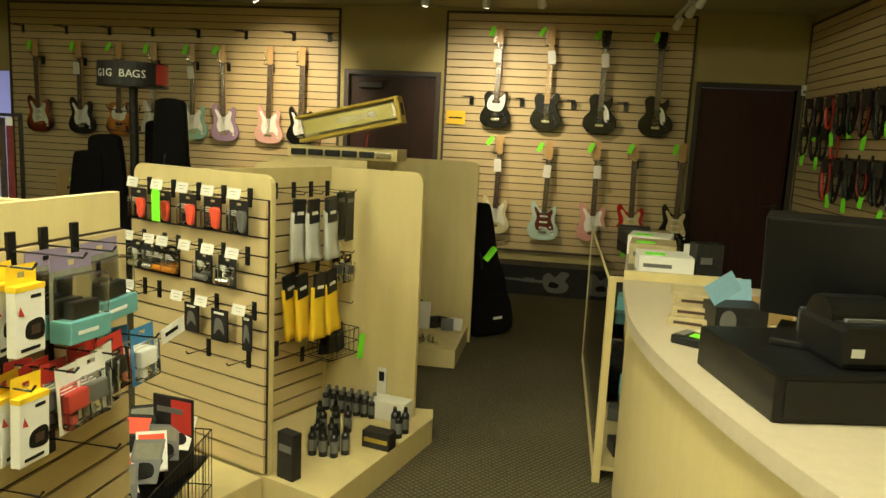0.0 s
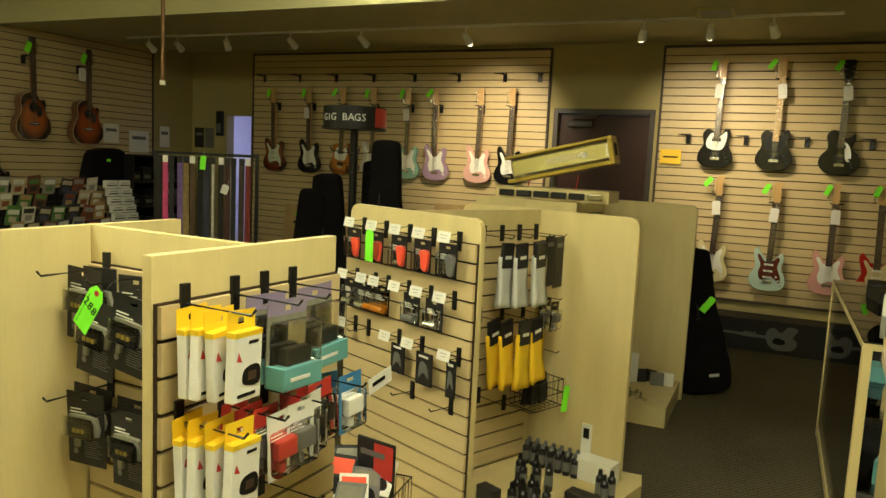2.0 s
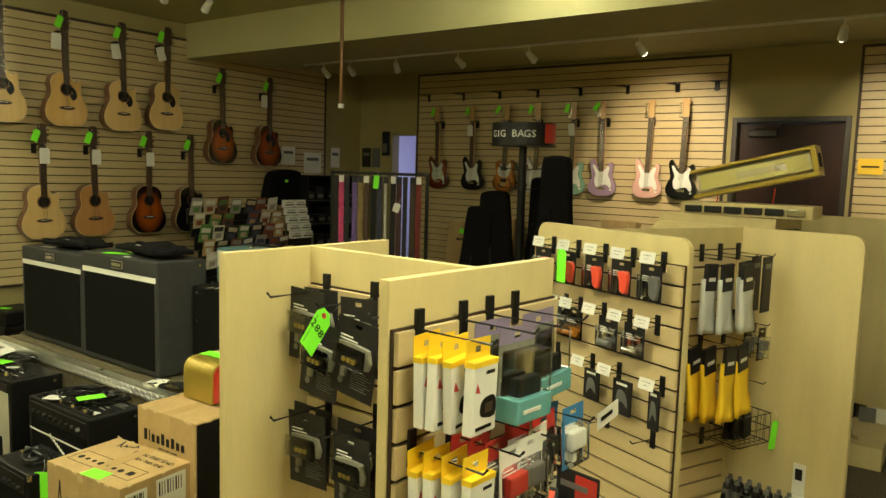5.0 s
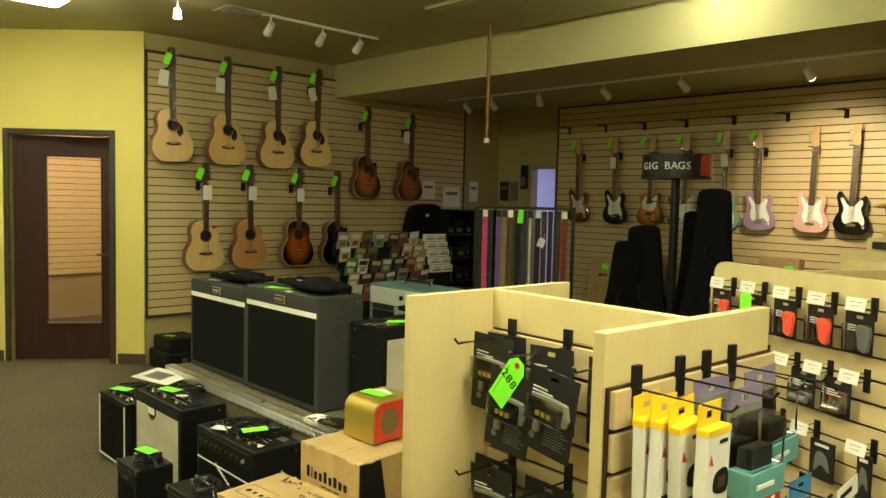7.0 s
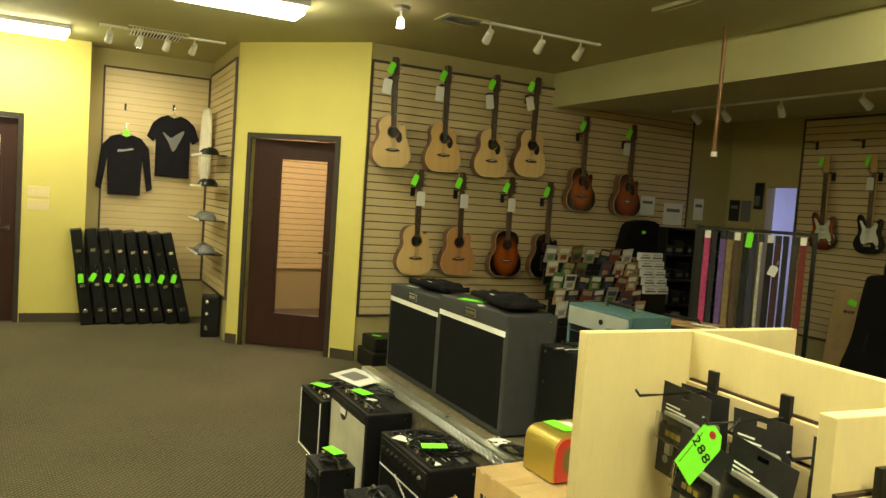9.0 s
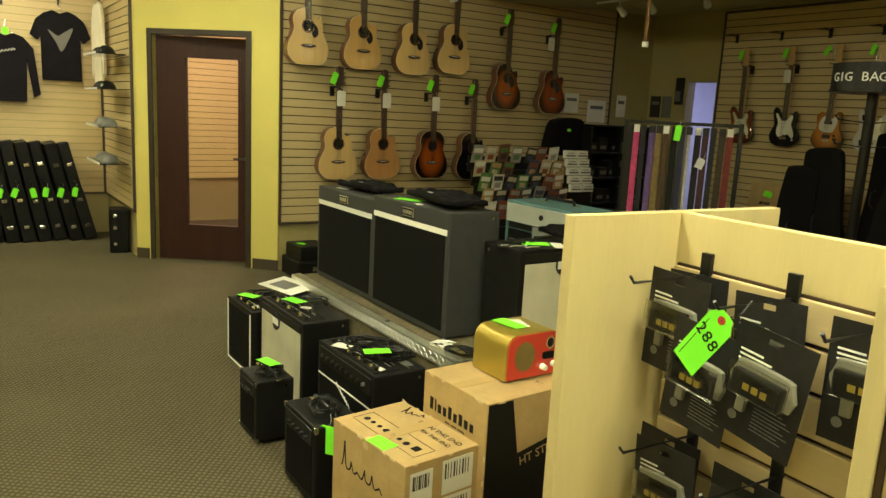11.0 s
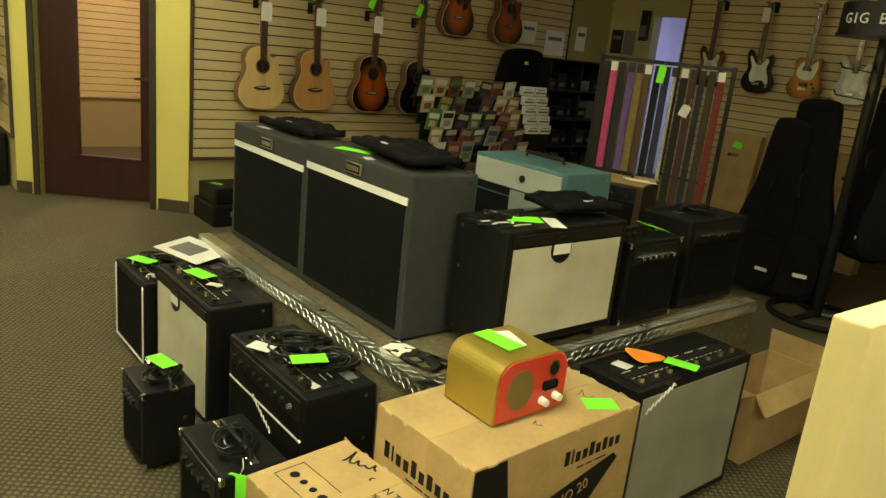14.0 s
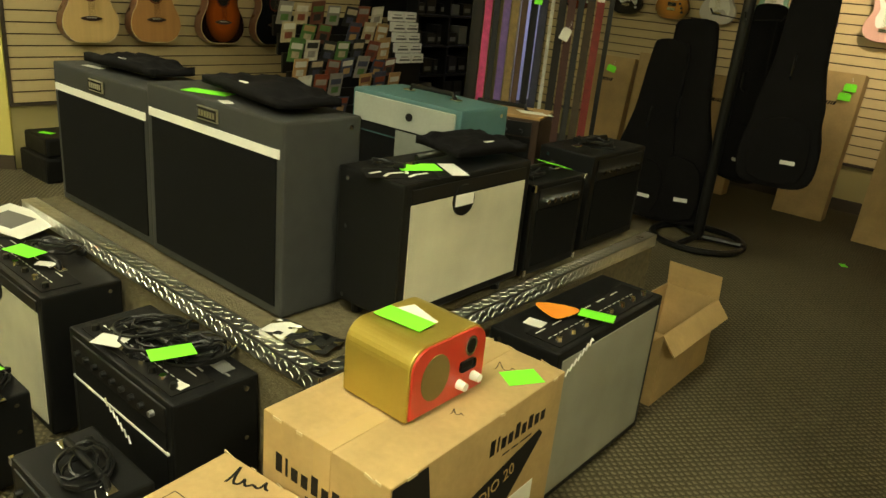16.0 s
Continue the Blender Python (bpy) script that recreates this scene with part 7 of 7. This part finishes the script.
# ---------------------------------------------------------------- strap rack, book racks
rk = thing("strap_rack", pose(-5.02, 4.62, 0, 0, 0, 27), "black floor rack with rows of guitar straps", "display rack")
for x in (0.0, 0.86):
    part("upright", bx(x - 0.015, x + 0.015, -0.015, 0.015, 0, 1.57, bevel=0.003), M_BLACK, rk)
    part("floor_foot", bx(x - 0.02, x + 0.02, -0.25, 0.25, 0, 0.03, bevel=0.004), M_BLACK, rk)
part("top_bar", bx(0, 0.86, -0.012, 0.012, 1.54, 1.565), M_BLACK, rk)
part("lower_bar", bx(0, 0.86, -0.01, 0.01, 0.45, 0.47), M_BLACK, rk)
for i, c in enumerate([(.03, .025, .02), (.85, .10, .30), (.03, .03, .035), (.30, .18, .55), (.40, .27, .10), (.14, .08, .04), (.02, .02, .02), (.05, .05, .09), (.75, .72, .64), (.03, .025, .02), (.10, .04, .03), (.03, .03, .03), (.10, .07, .04), (.28, .04, .03)]):
    st = thing("guitar_strap", rk.matrix_basis @ pose(0.04 + 0.058 * i, -0.03 - 0.02 * (i % 3), 1.53), "hanging woven guitar strap on the rack", "guitar strap", "straps on the rack")
    L = 0.95 + 0.08 * ((i * 7) % 4)
    c = tuple(0.55 * v for v in c)
    sw = 0.011 if i == 8 else 0.024 - 0.004 * (i % 3 == 2)
    part("webbing", bx(-sw, sw, -0.003, 0.0, -L, 0), material("strap_webbing", c, 0.85, var=0.35, scale=25, fine=200, bump=0.1), st)
    part("leather_tab", bx(-0.02, 0.02, -0.0045, 0.001, -L - 0.07, -L + 0.02, bevel=0.001), M_BLACK, st)
    part("hanger_card", bx(-0.022, 0.022, -0.006, -0.003, -0.06, 0.0), M_PAPER if i % 4 == 1 else M_DKCARD, st)
small_tag(rk.matrix_basis @ pose(0.42, -0.06, 1.54, 0, 5, 0), M_GREEN, 0.05, 0.12)
small_tag(rk.matrix_basis @ pose(0.62, -0.08, 1.30, 0, 20, 0), M_PAPER, 0.06, 0.08, label="white paper tag on a strap")

br = thing("book_rack", pose(-6.30, 4.22, 0, 0, 0, 90), "black tiered rack packed with song books", "display rack")
for i in range(6):
    part("tier_board", bx(0, 1.15, 0.06 * i, 0.06 * i + 0.02, 0.35 + 0.13 * i, 0.50 + 0.13 * i), M_BLACK, br)
part("rack_base", bx(0, 1.15, 0.0, 0.4, 0, 0.36, bevel=0.005), M_BLACK, br)
for x in (-0.012, 1.15):
    part("side_panel", bx(x, x + 0.012, 0.02, 0.40, 0, 0.62, bevel=0.003), M_BLACK, br)
BOOKC = [material("book_cover", c, 0.35, var=0.3, scale=18, bump=0) for c in [(.50, .42, .28), (.16, .06, .04), (.06, .07, .12), (.62, .60, .52), (.10, .22, .06), (.24, .06, .03), (.03, .03, .03), (.45, .28, .12), (.30, .28, .26)]]
for t in range(6):
    for j in range(7):
        if RND.random() < 0.1:
            continue
        b = thing("song_book", br.matrix_basis @ pose(0.02 + 0.16 * j + RND.uniform(-.01, .01), 0.06 * t - 0.004, 0.44 + 0.13 * t, RND.uniform(10, 18), RND.uniform(-7, 7), 0), "printed paperback song book on the rack", "book", "song books on the rack")
        k = RND.randrange(9)
        part("cover", bx(0, 0.13, -0.008, 0.0, 0, 0.17 + RND.uniform(-.02, .02), bevel=0.001), BOOKC[k], b)
        part("title_panel", bx(0.012, 0.118, -0.0088, -0.008, 0.10, 0.145), BOOKC[(k + 3) % 9] if j % 3 else M_PAPER, b)
        part("cover_picture", bx(0.03, 0.10, -0.0088, -0.008, 0.03, 0.08), BOOKC[(k + 5) % 9], b)
cb = thing("card_rack", pose(-6.44, 5.41, 0, 0, 0, 90), "rack of clear boxes with white cards, in tiers", "display rack")
part("rack_frame", bx(0, 0.36, 0.05, 0.35, 0, 0.80, bevel=0.005), M_BLACK, cb)
for t in range(5):
    for j in range(2):
        q = part("clear_card_box", bx(0.02 + 0.165 * j, 0.17 + 0.165 * j, 0.03 * t, 0.03 * t + 0.05, 0.80 + 0.085 * t, 0.88 + 0.085 * t, bevel=0.004), M_WHITE, cb)
        part("dark_line", bx(0.03 + 0.165 * j, 0.16 + 0.165 * j, 0.03 * t - 0.001, 0.03 * t, 0.82 + 0.085 * t, 0.835 + 0.085 * t), M_GREY, q)
        part("dark_line", bx(0.05 + 0.165 * j, 0.14 + 0.165 * j, 0.03 * t - 0.001, 0.03 * t, 0.85 + 0.085 * t, 0.857 + 0.085 * t), M_GREY, q)
bs2 = thing("black_shelf_unit", pose(-6.72, 5.93, 0, 0, 0, 90), "black shelf unit with dark boxed goods", "shelf")
part("back_panel", bx(0, 0.95, 0.36, 0.38, 0, 1.50), M_BLACK, bs2)
for x in (0, 0.46, 0.93):
    part("side_panel", bx(x, x + 0.02, 0, 0.36, 0, 1.50, bevel=0.002), M_BLACK, bs2)
for z in (0.35, 0.62, 0.90, 1.18, 1.48):
    part("shelf_board", bx(0.02, 0.93, 0, 0.36, z, z + 0.02, bevel=0.002), M_BLACK, bs2)
for z in (0.37, 0.64, 0.92, 1.20):
    for j in range(5):
        b = thing("boxed_accessory", bs2.matrix_basis @ pose(0.05 + 0.175 * j, 0.05 + RND.uniform(0, .05), z), "dark boxed accessory on the black shelf", "box", "boxes on the black shelf")
        part("carton_body", bx(0, 0.13, 0, 0.15, 0, RND.uniform(.10, .19), bevel=0.002), [M_DKCARD, M_GREY, M_DKCARD, M_INK, M_DKCARD][(j * 3 + int(z * 10)) % 5], b)
        part("printed_panel", bx(0.02, 0.11, -0.001, 0, 0.03, 0.07), M_GREY, b)
ac = thing("amplifier_cover_display", pose(-6.86, 5.48, 1.17, 0, 0, 90), "large black soft case on top of the book rack", "case")
part("soft_case", slab(bmesh.new(), smooth_outline([(0, 0), (.25, -.02), (.52, 0), (.5, .25), (.42, .38), (.1, .36), (.02, .2)], 3), 0.0, 0.16, 0.02), M_BAG, ac)
part("green_mark", bx(0.22, 0.27, -0.002, 0.0, 0.24, 0.27), M_GREEN, ac)

# papers and notices
for i, (m, w, h, c) in enumerate([(pose(LEFT + 0.024, 6.05, 1.62, 0, 0, 90), .22, .22, M_PAPER), (pose(LEFT + 0.024, 6.42, 1.52, 0, 0, 90), .3, .26, M_PAPER), (pose(-7.30, BACK - 0.003, 1.62), .16, .26, M_DKCARD),
                                 (pose(-7.12, BACK - 0.003, 1.62), .15, .26, M_GREY), (pose(LEFT + 0.024, 6.9, 1.60, 0, 0, 90), .16, .26, M_PAPER)]):
    nt_ = thing("paper_notice", m, "pinned paper notice on the wall", "notice", "paper notices")
    part("sheet", bx(0, w, -0.002, 0, 0, h), c, nt_)
    part("print_lines", bx(w * .15, w * .85, -0.0028, -0.002, h * .6, h * .75), M_GREY, nt_)
dev = thing("wall_telephone", pose(-6.80, BACK - 0.002, 1.78), "dark wall telephone beside the office opening", "telephone")
part("casing", bx(-0.1, 0.0, -0.05, 0, 0, 0.32, bevel=0.01), M_BLACK, dev)
part("keypad", bx(-0.085, -0.015, -0.054, -0.05, 0.04, 0.16), M_GREY, dev)

# ---------------------------------------------------------------- clothing alcove
OUT_SH = [(-.17, 0), (.17, 0), (.185, .42), (.24, .05), (.30, .08), (.25, .55), (.16, .66), (.07, .69), (0, .66), (-.07, .69), (-.16, .66), (-.25, .55), (-.30, .08), (-.24, .05), (-.185, .42)]
OUT_TE = [(-.19, 0), (.19, 0), (.19, .44), (.22, .40), (.29, .46), (.23, .62), (.15, .69), (.07, .72), (0, .69), (-.07, .72), (-.15, .69), (-.23, .62), (-.29, .46), (-.22, .40), (-.19, .44)]
M_SHIRT = material("black_cotton", (0.010, 0.009, 0.012), 0.9, var=0.3, scale=8, fine=200, bump=0.08, spec=0.1)
M_WSHIRT = material("white_cotton", (0.62, 0.58, 0.46), 0.9, var=0.12, scale=8, fine=200, bump=0.08)


def shirt(m, out, mat, label, mark):
    s = thing("hanging_shirt", m, label, "shirt", "hanging shirts")
    part("fabric", slab(bmesh.new(), out, -0.03, 0.0, 0.008), mat, s)
    if mark == "bar":
        part("chest_print", tube(bmesh.new(), [(-0.08 + 0.016 * i, -0.031, 0.49 + 0.004 * i + (0.012 if i % 2 else -0.008) * (2.0 if i == 1 else 1.0)) for i in range(11)], 0.006, 6), M_WHITE, s)
    elif mark == "wing":
        part("chest_print", slab(bmesh.new(), smooth_outline([(0, .30), (-.05, .40), (-.12, .52), (-.03, .46), (.03, .50), (.12, .55), (.06, .40)], 3), -0.032, -0.03), M_GREY, s)
    part("clothes_hanger", tube(bmesh.new(), [(-.16, -.012, .63), (0, -.012, .73), (.16, -.012, .63), (0, -.012, .73), (0, -.012, .80), (.02, -.012, .82)], 0.005, 6), M_CHROME, s)
    return s


shirt(pose(-9.87, 0.635, 1.43, 0, 0, 90), OUT_SH, M_SHIRT, "black long-sleeved shirt with a white chest print", "bar")
shirt(pose(-9.87, 1.145, 1.67, 0, 0, 90), OUT_TE, M_SHIRT, "black t-shirt with a pale winged print", "wing")
shirt(pose(-9.50, 1.47, 1.66, 0, 0, 10), [(p[0] * .6, p[1] * 1.2) for p in OUT_SH], M_WSHIRT, "off-white shirt hanging on the side panel", "")
small_tag(pose(-9.80, 0.635, 2.17, 0, 0, 90), M_GREEN, 0.06, 0.07)
for y, z in ((0.62, 2.45), (1.14, 2.50)):
    copy_thing(HK_S, pose(-9.90, y, z, 0, 0, 90))
for z, c in [(1.93, M_BLACK), (1.60, M_BLACK), (1.25, M_GREY), (0.90, M_GREY)]:
    sh = thing("cap_shelf", pose(-8.92, 1.53, z), "clear acrylic shelf with folded caps", "shelf", "cap shelves")
    part("acrylic_shelf", bx(-0.3, 0.45, -0.26, 0.0, -0.012, -0.004), M_CLEAR, sh)
    part("shelf_lip", bx(-0.3, 0.45, -0.262, -0.258, -0.012, 0.01), M_WHITE, sh)
    for x in (-0.1, 0.2):
        cp = thing("baseball_cap", sh.matrix_basis @ pose(x, -0.13, -0.003, 0, 0, RND.uniform(-60, 0)), "folded cap lying on a shelf", "cap", "caps")
        bm = bmesh.new()
        bmesh.ops.create_uvsphere(bm, u_segments=14, v_segments=8, radius=0.085)
        bmesh.ops.bisect_plane(bm, geom=bm.verts[:] + bm.edges[:] + bm.faces[:], plane_co=(0, 0, 0), plane_no=(0, 0, -1), clear_outer=True)
        part("crown", bm, c, cp, smooth=True)
        part("visor", slab(bmesh.new(), smooth_outline([(-.075, 0), (-.07, .08), (0, .12), (.07, .08), (.075, 0)], 3), 0.0, 0.004), c, cp).matrix_basis = pose(0, -0.03, 0.012, 90, 0, 0)


def guitar_case(m, label, h=1.03):
    g = thing("guitar_case", m, label, "guitar case", "guitar cases in the alcove")
    part("case_shell", slab(bmesh.new(), [(-.062, 0), (.062, 0), (.062, .5), (.055, .56), (.055, h), (-.055, h), (-.055, .56), (-.062, .5)], -0.20, 0.20, 0.015), M_TOLEX, g)
    for z in (0.14, 0.42, 0.80):
        part("latch", bx(-0.025, 0.025, -0.209, -0.199, z, z + 0.035, bevel=0.003), M_CHROME, g)
    part("handle", tube(bmesh.new(), [(0, -.2, .52), (0, -.235, .53), (0, -.235, .63), (0, -.2, .64)], 0.009, 6), M_BLACK, g)
    return g


gc = guitar_case(pose(-9.62, 0.30, 0.0, 0, -8, 90), "black hard guitar case standing in a row, tagged green", 1.05)
for i in range(1, 8):
    copy_thing(gc, pose(-9.62 - 0.02 * (i % 3), 0.30 + 0.146 * i, 0.0, -3 * (i % 2), -7 - 0.9 * i, 90))
for i in range(8):
    lean = math.radians(8 if i == 0 else 7 + 0.9 * i)
    small_tag(pose(-9.377 - 0.02 * (i % 3) - 0.03 * (i % 2), 0.30 + 0.146 * i - 0.6 * math.tan(lean), 0.57, 0, RND.uniform(-30, 30), 90), M_GREEN, 0.055, 0.10)
sc = thing("small_case", pose(-8.62, 1.36, 0, 0, 0, 80), "small black hard case standing by the door", "case")
part("case_shell", bx(0, 0.18, 0, 0.24, 0, 0.44, bevel=0.02), M_TOLEX, sc)
for z in (.08, .24, .36):
    part("latch", bx(0.04, 0.07, -0.006, 0, z, z + 0.03, bevel=0.002), M_CHROME, sc)
sw = thing("light_switch", pose(ENTRY + 0.001, -0.32, 1.22, 0, 0, 90), "pair of cream light switch plates on the wall", "light switch")
for z in (0, 0.14):
    part("switch_plate", bx(0, 0.21, -0.006, 0, z, z + 0.11, bevel=0.003), M_PLATE_C, sw)
    for x in (0.04, 0.09, 0.14):
        part("toggle", bx(x, x + 0.02, -0.012, -0.006, z + 0.04, z + 0.07, bevel=0.002), M_PLATE_C, sw)
mat_ = thing("door_mat", pose(-9.5, -1.4, 0.0), "dark grey entrance mat on the carpet", "door mat")
part("mat_pile", bx(0, 1.0, 0, 0.85, 0, 0.012, bevel=0.004), M_GRILLE_BK, mat_)
part("rubber_edge", bx(-0.02, 1.02, -0.02, 0.87, 0, 0.006), M_BLACK, mat_)
# bright daylight behind the entry door blind
structure("backdrop_entry", bx(ENTRY - 0.5, ENTRY - 0.48, -1.6, -0.2, 0, 2.4), emitter("daylit_blind", (1.0, 0.86, 0.62), 1.3), "daylit pale blind behind the entry door", "backdrop")
bd = thing("leaning_board", pose(-8.55, 3.75, 0, -12, 14, 20), "pale board leaning inside the practice room", "board")
part("board", bx(0, 0.34, 0, 0.02, 0, 1.3, bevel=0.002), material("pale_plywood", (0.45, 0.25, 0.16), 0.6, var=0.1), bd)

# ---------------------------------------------------------------- counter goods
rg = thing("cash_register", pose(0.445, 1.39, 0.98, 0, 0, 12), "black cash drawer under a point-of-sale terminal", "cash register")
part("cash_drawer", bx(0, 0.46, 0, 0.42, 0, 0.11, bevel=0.006), M_BLACK, rg)
part("drawer_front", bx(0.02, 0.44, -0.004, 0, 0.015, 0.10, bevel=0.002), M_BLACK, rg)
part("key_lock", cy((0.3, -0.004, 0.06), (0.3, -0.012, 0.06), 0.012, n=12), M_CHROME, rg)
mo = thing("touch_monitor", pose(0.64, 1.72, 1.09, 0, 0, 158), "black touch-screen monitor on a sloped stand", "monitor")
part("stand_foot", bx(-0.11, 0.11, -0.12, 0.12, 0, 0.02, bevel=0.006), M_BLACK, mo)
part("stand_neck", bx(-0.06, 0.06, -0.03, 0.03, 0.0, 0.17, bevel=0.008), M_BLACK, mo).matrix_basis = pose(0, 0, 0.015, 18, 0, 0)
scn = part("screen_housing", bx(-0.155, 0.155, -0.03, 0.03, 0, 0.27, bevel=0.008), M_BLACK, mo)
scn.matrix_basis = pose(0, -0.03, 0.06, -14, 0, 0)
part("screen_glass", bx(-0.135, 0.135, -0.0315, -0.03, 0.025, 0.25), M_GBLACK, scn)
part("white_sticker", bx(-0.01, 0.012, 0.03, 0.0312, 0.01, 0.045), M_PAPER, scn)
pr = thing("receipt_printer", pose(0.60, 1.47, 1.09, 0, 0, 12), "black receipt printer with a rounded lid", "printer")
part("printer_body", bx(0, 0.16, 0, 0.20, 0, 0.10, bevel=0.015), M_BLACK, pr)
part("rounded_lid", cy((0.005, 0.12, 0.095), (0.155, 0.12, 0.095), 0.055, n=20), M_BLACK, pr)
part("paper_slot", bx(0.03, 0.13, 0.045, 0.06, 0.098, 0.106), M_GREY, pr)
part("white_label", bx(0.02, 0.05, -0.001, 0, 0.03, 0.05), M_PAPER, pr)
M_BEIGE = material("beige_printed_box", (0.44, 0.36, 0.20), 0.55, var=0.2, scale=25, bump=0)
for i in range(3):
    b = thing("string_box", pose(0.335 + 0.012 * i, 2.22 + 0.015 * i, 0.98 + 0.033 * i, 0, 0, -14 + 5 * i), "flat beige box stacked on the counter", "box", "beige boxes on the counter")
    part("carton_body", bx(0, 0.13, 0, 0.20, 0, 0.032, bevel=0.003), M_BEIGE, b)
    part("print_lines", bx(0.02, 0.11, -0.001, 0, 0.01, 0.02), M_NECK_D, b)
bb = thing("headphone_box", pose(0.465, 2.12, 0.98, 0, 0, 8), "black box with pale blue open flaps", "box")
part("carton_body", bx(0, 0.165, 0, 0.13, 0, 0.095, bevel=0.003), M_DKCARD, bb)
for m in (pose(0, 0.02, 0.095, 0, -35, 0), pose(0.06, 0.13, 0.095, -20, 0, 0)):
    part("blue_flap", bx(0, 0.1, 0, 0.003, 0, 0.07), material("pale_blue_card", (0.22, 0.40, 0.52), 0.5), bb).matrix_basis = m
part("ring_picture", slab(bmesh.new(), [(0.04 + 0.026 * math.cos(i * 0.4), 0.05 + 0.036 * math.sin(i * 0.4)) for i in range(16)], -0.0015, 0), M_GREY, bb)
for x in (0.10, 0.15):
    part("white_label", bx(x, x + 0.035, -0.0015, 0, 0.01, 0.03), M_PAPER, bb)
ph = thing("card_reader", pose(0.315, 2.00, 0.98, 0, 0, -35), "black card terminal with a green card on it", "card reader")
part("casing", bx(0, 0.13, 0, 0.09, 0, 0.028, bevel=0.006), M_BLACK, ph)
part("green_card", bx(0.05, 0.12, 0.02, 0.06, 0.028, 0.030), M_GREEN, ph)
part("keypad", bx(0.01, 0.04, 0.01, 0.08, 0.028, 0.031), M_GREY, ph)
wh = thing("leaflet", pose(0.64, 2.32, 0.98, 0, 0, 20), "curled manila paper beside the register", "leaflet")
part("sheet", bx(0, 0.14, 0, 0.1, 0, 0.08, bevel=0.004), M_CARD, wh)
ZC = 0.989
for x, y, w, d, h, c, lab in [(0.33, 3.12, .24, .22, .085, M_WHITE, "white pedal box with a green price card on the glass case"), (0.31, 3.40, .22, .25, .10, M_BEIGE, "beige pedal box on the glass case"),
                              (0.33, 3.72, .22, .24, .10, M_WHITE, "white pedal box with a green price card on the glass case"), (0.58, 3.14, .12, .10, .15, M_DKCARD, "black upright box on the glass case"),
                              (0.36, 4.10, .20, .2, .06, M_DKCARD, "flat black box on the glass case"), (0.34, 4.5, .2, .2, .05, M_DKCARD, "flat dark box on the glass case")]:
    b = thing("pedal_box", pose(x, y, ZC, 0, 0, RND.uniform(-12, 12)), lab, "box")
    part("carton_body", bx(0, w, 0, d, 0, h, bevel=0.003), c, b)
    if c is not M_DKCARD:
        part("green_price_card", bx(0.03, 0.12, 0.04, 0.12, h, h + 0.0015), M_GREEN, b)
    part("print_lines", bx(0.02, w * .6, -0.001, 0, h * .4, h * .6), M_GREY, b)
sn = thing("card_holder", pose(0.56, 3.36, ZC, 0, 0, 15), "white folded card sign on the glass case", "sign")
part("card", bx(0, 0.10, 0, 0.004, 0, 0.12), M_PAPER, sn)
part("print_lines", bx(0.02, 0.08, -0.001, 0, 0.06, 0.07), M_GREY, sn)
for z in (0.07, 0.388, 0.688):
    for i in range(7):
        b = thing("effects_pedal", pose(0.30 + 0.12 * (i % 2), 3.2 + 0.24 * i, z, 0, 0, RND.uniform(-20, 20)), "small boxed pedal inside the display case", "pedal", "pedals in the case")
        part("pedal_body", bx(0, 0.10, 0, 0.13, 0, RND.uniform(.04, .10), bevel=0.004), [M_DKCARD, M_BEIGE, M_GREY, M_TEAL, M_REDCARD][(i + int(z * 10)) % 5], b)
        part("foot_switch", cy((0.05, 0.04, 0.03), (0.05, 0.04, 0.112), 0.008, n=8), M_CHROME, b)

# ---------------------------------------------------------------- right wall goods
for r, (z, y0, y1) in enumerate([(2.02, 5.0, 6.95), (1.78, 6.3, 6.95), (1.52, 4.9, 6.4)]):
    n = int((y1 - y0) / 0.085)
    for i in range(n):
        y = y0 + 0.085 * i
        L = RND.uniform(.24, .34)
        s = thing("boxed_cable", pose(RIGHT - 0.10 - 0.05 * (i % 3), y, z, 0, RND.uniform(-5, 5), -75), "black coiled cable hanging on the slatwall", "cable", "cables on the side wall")
        bm = bmesh.new()
        pts = [(0.045 * math.sin(a) * (1 + .1 * k), -0.004 * k, -L / 2 + L / 2 * math.cos(a)) for k in range(3) for a in [j * math.pi / 6 for j in range(12)]]
        tube(bm, pts, 0.008, 5)
        part("cable_loop", bm, M_BLACK if i % 7 else M_RED, s)
        part("wrap_card", bx(-0.035, 0.035, -0.02, 0.01, -L * .35, 0.0, bevel=0.002), M_DKCARD if i % 3 else M_GREY, s)
        if i % 4 == 1:
            small_tag(pose(RIGHT - 0.2, y, z - L + 0.02, 0, RND.uniform(-20, 20), -75), M_GREEN, 0.05, 0.11)
        if i % 3 == 0:
            copy_thing(HK_LONG, pose(RIGHT - 0.034, y, z + 0.02, 0, 0, -90))
for y in (6.7, 6.2):
    for z in (1.0, 0.8, 0.62):
        copy_thing(HK_LONG, pose(RIGHT - 0.034, y, z, 0, 0, -90))
ex = thing("wall_sensor", pose(2.20, BACK - 0.002, 2.10), "small white sensor beside the door head", "sensor")
part("casing", bx(0, 0.05, -0.04, 0, 0, 0.10, bevel=0.006), M_WHITE, ex)
part("lens", bx(0.012, 0.038, -0.043, -0.04, 0.02, 0.05), M_GREY, ex)
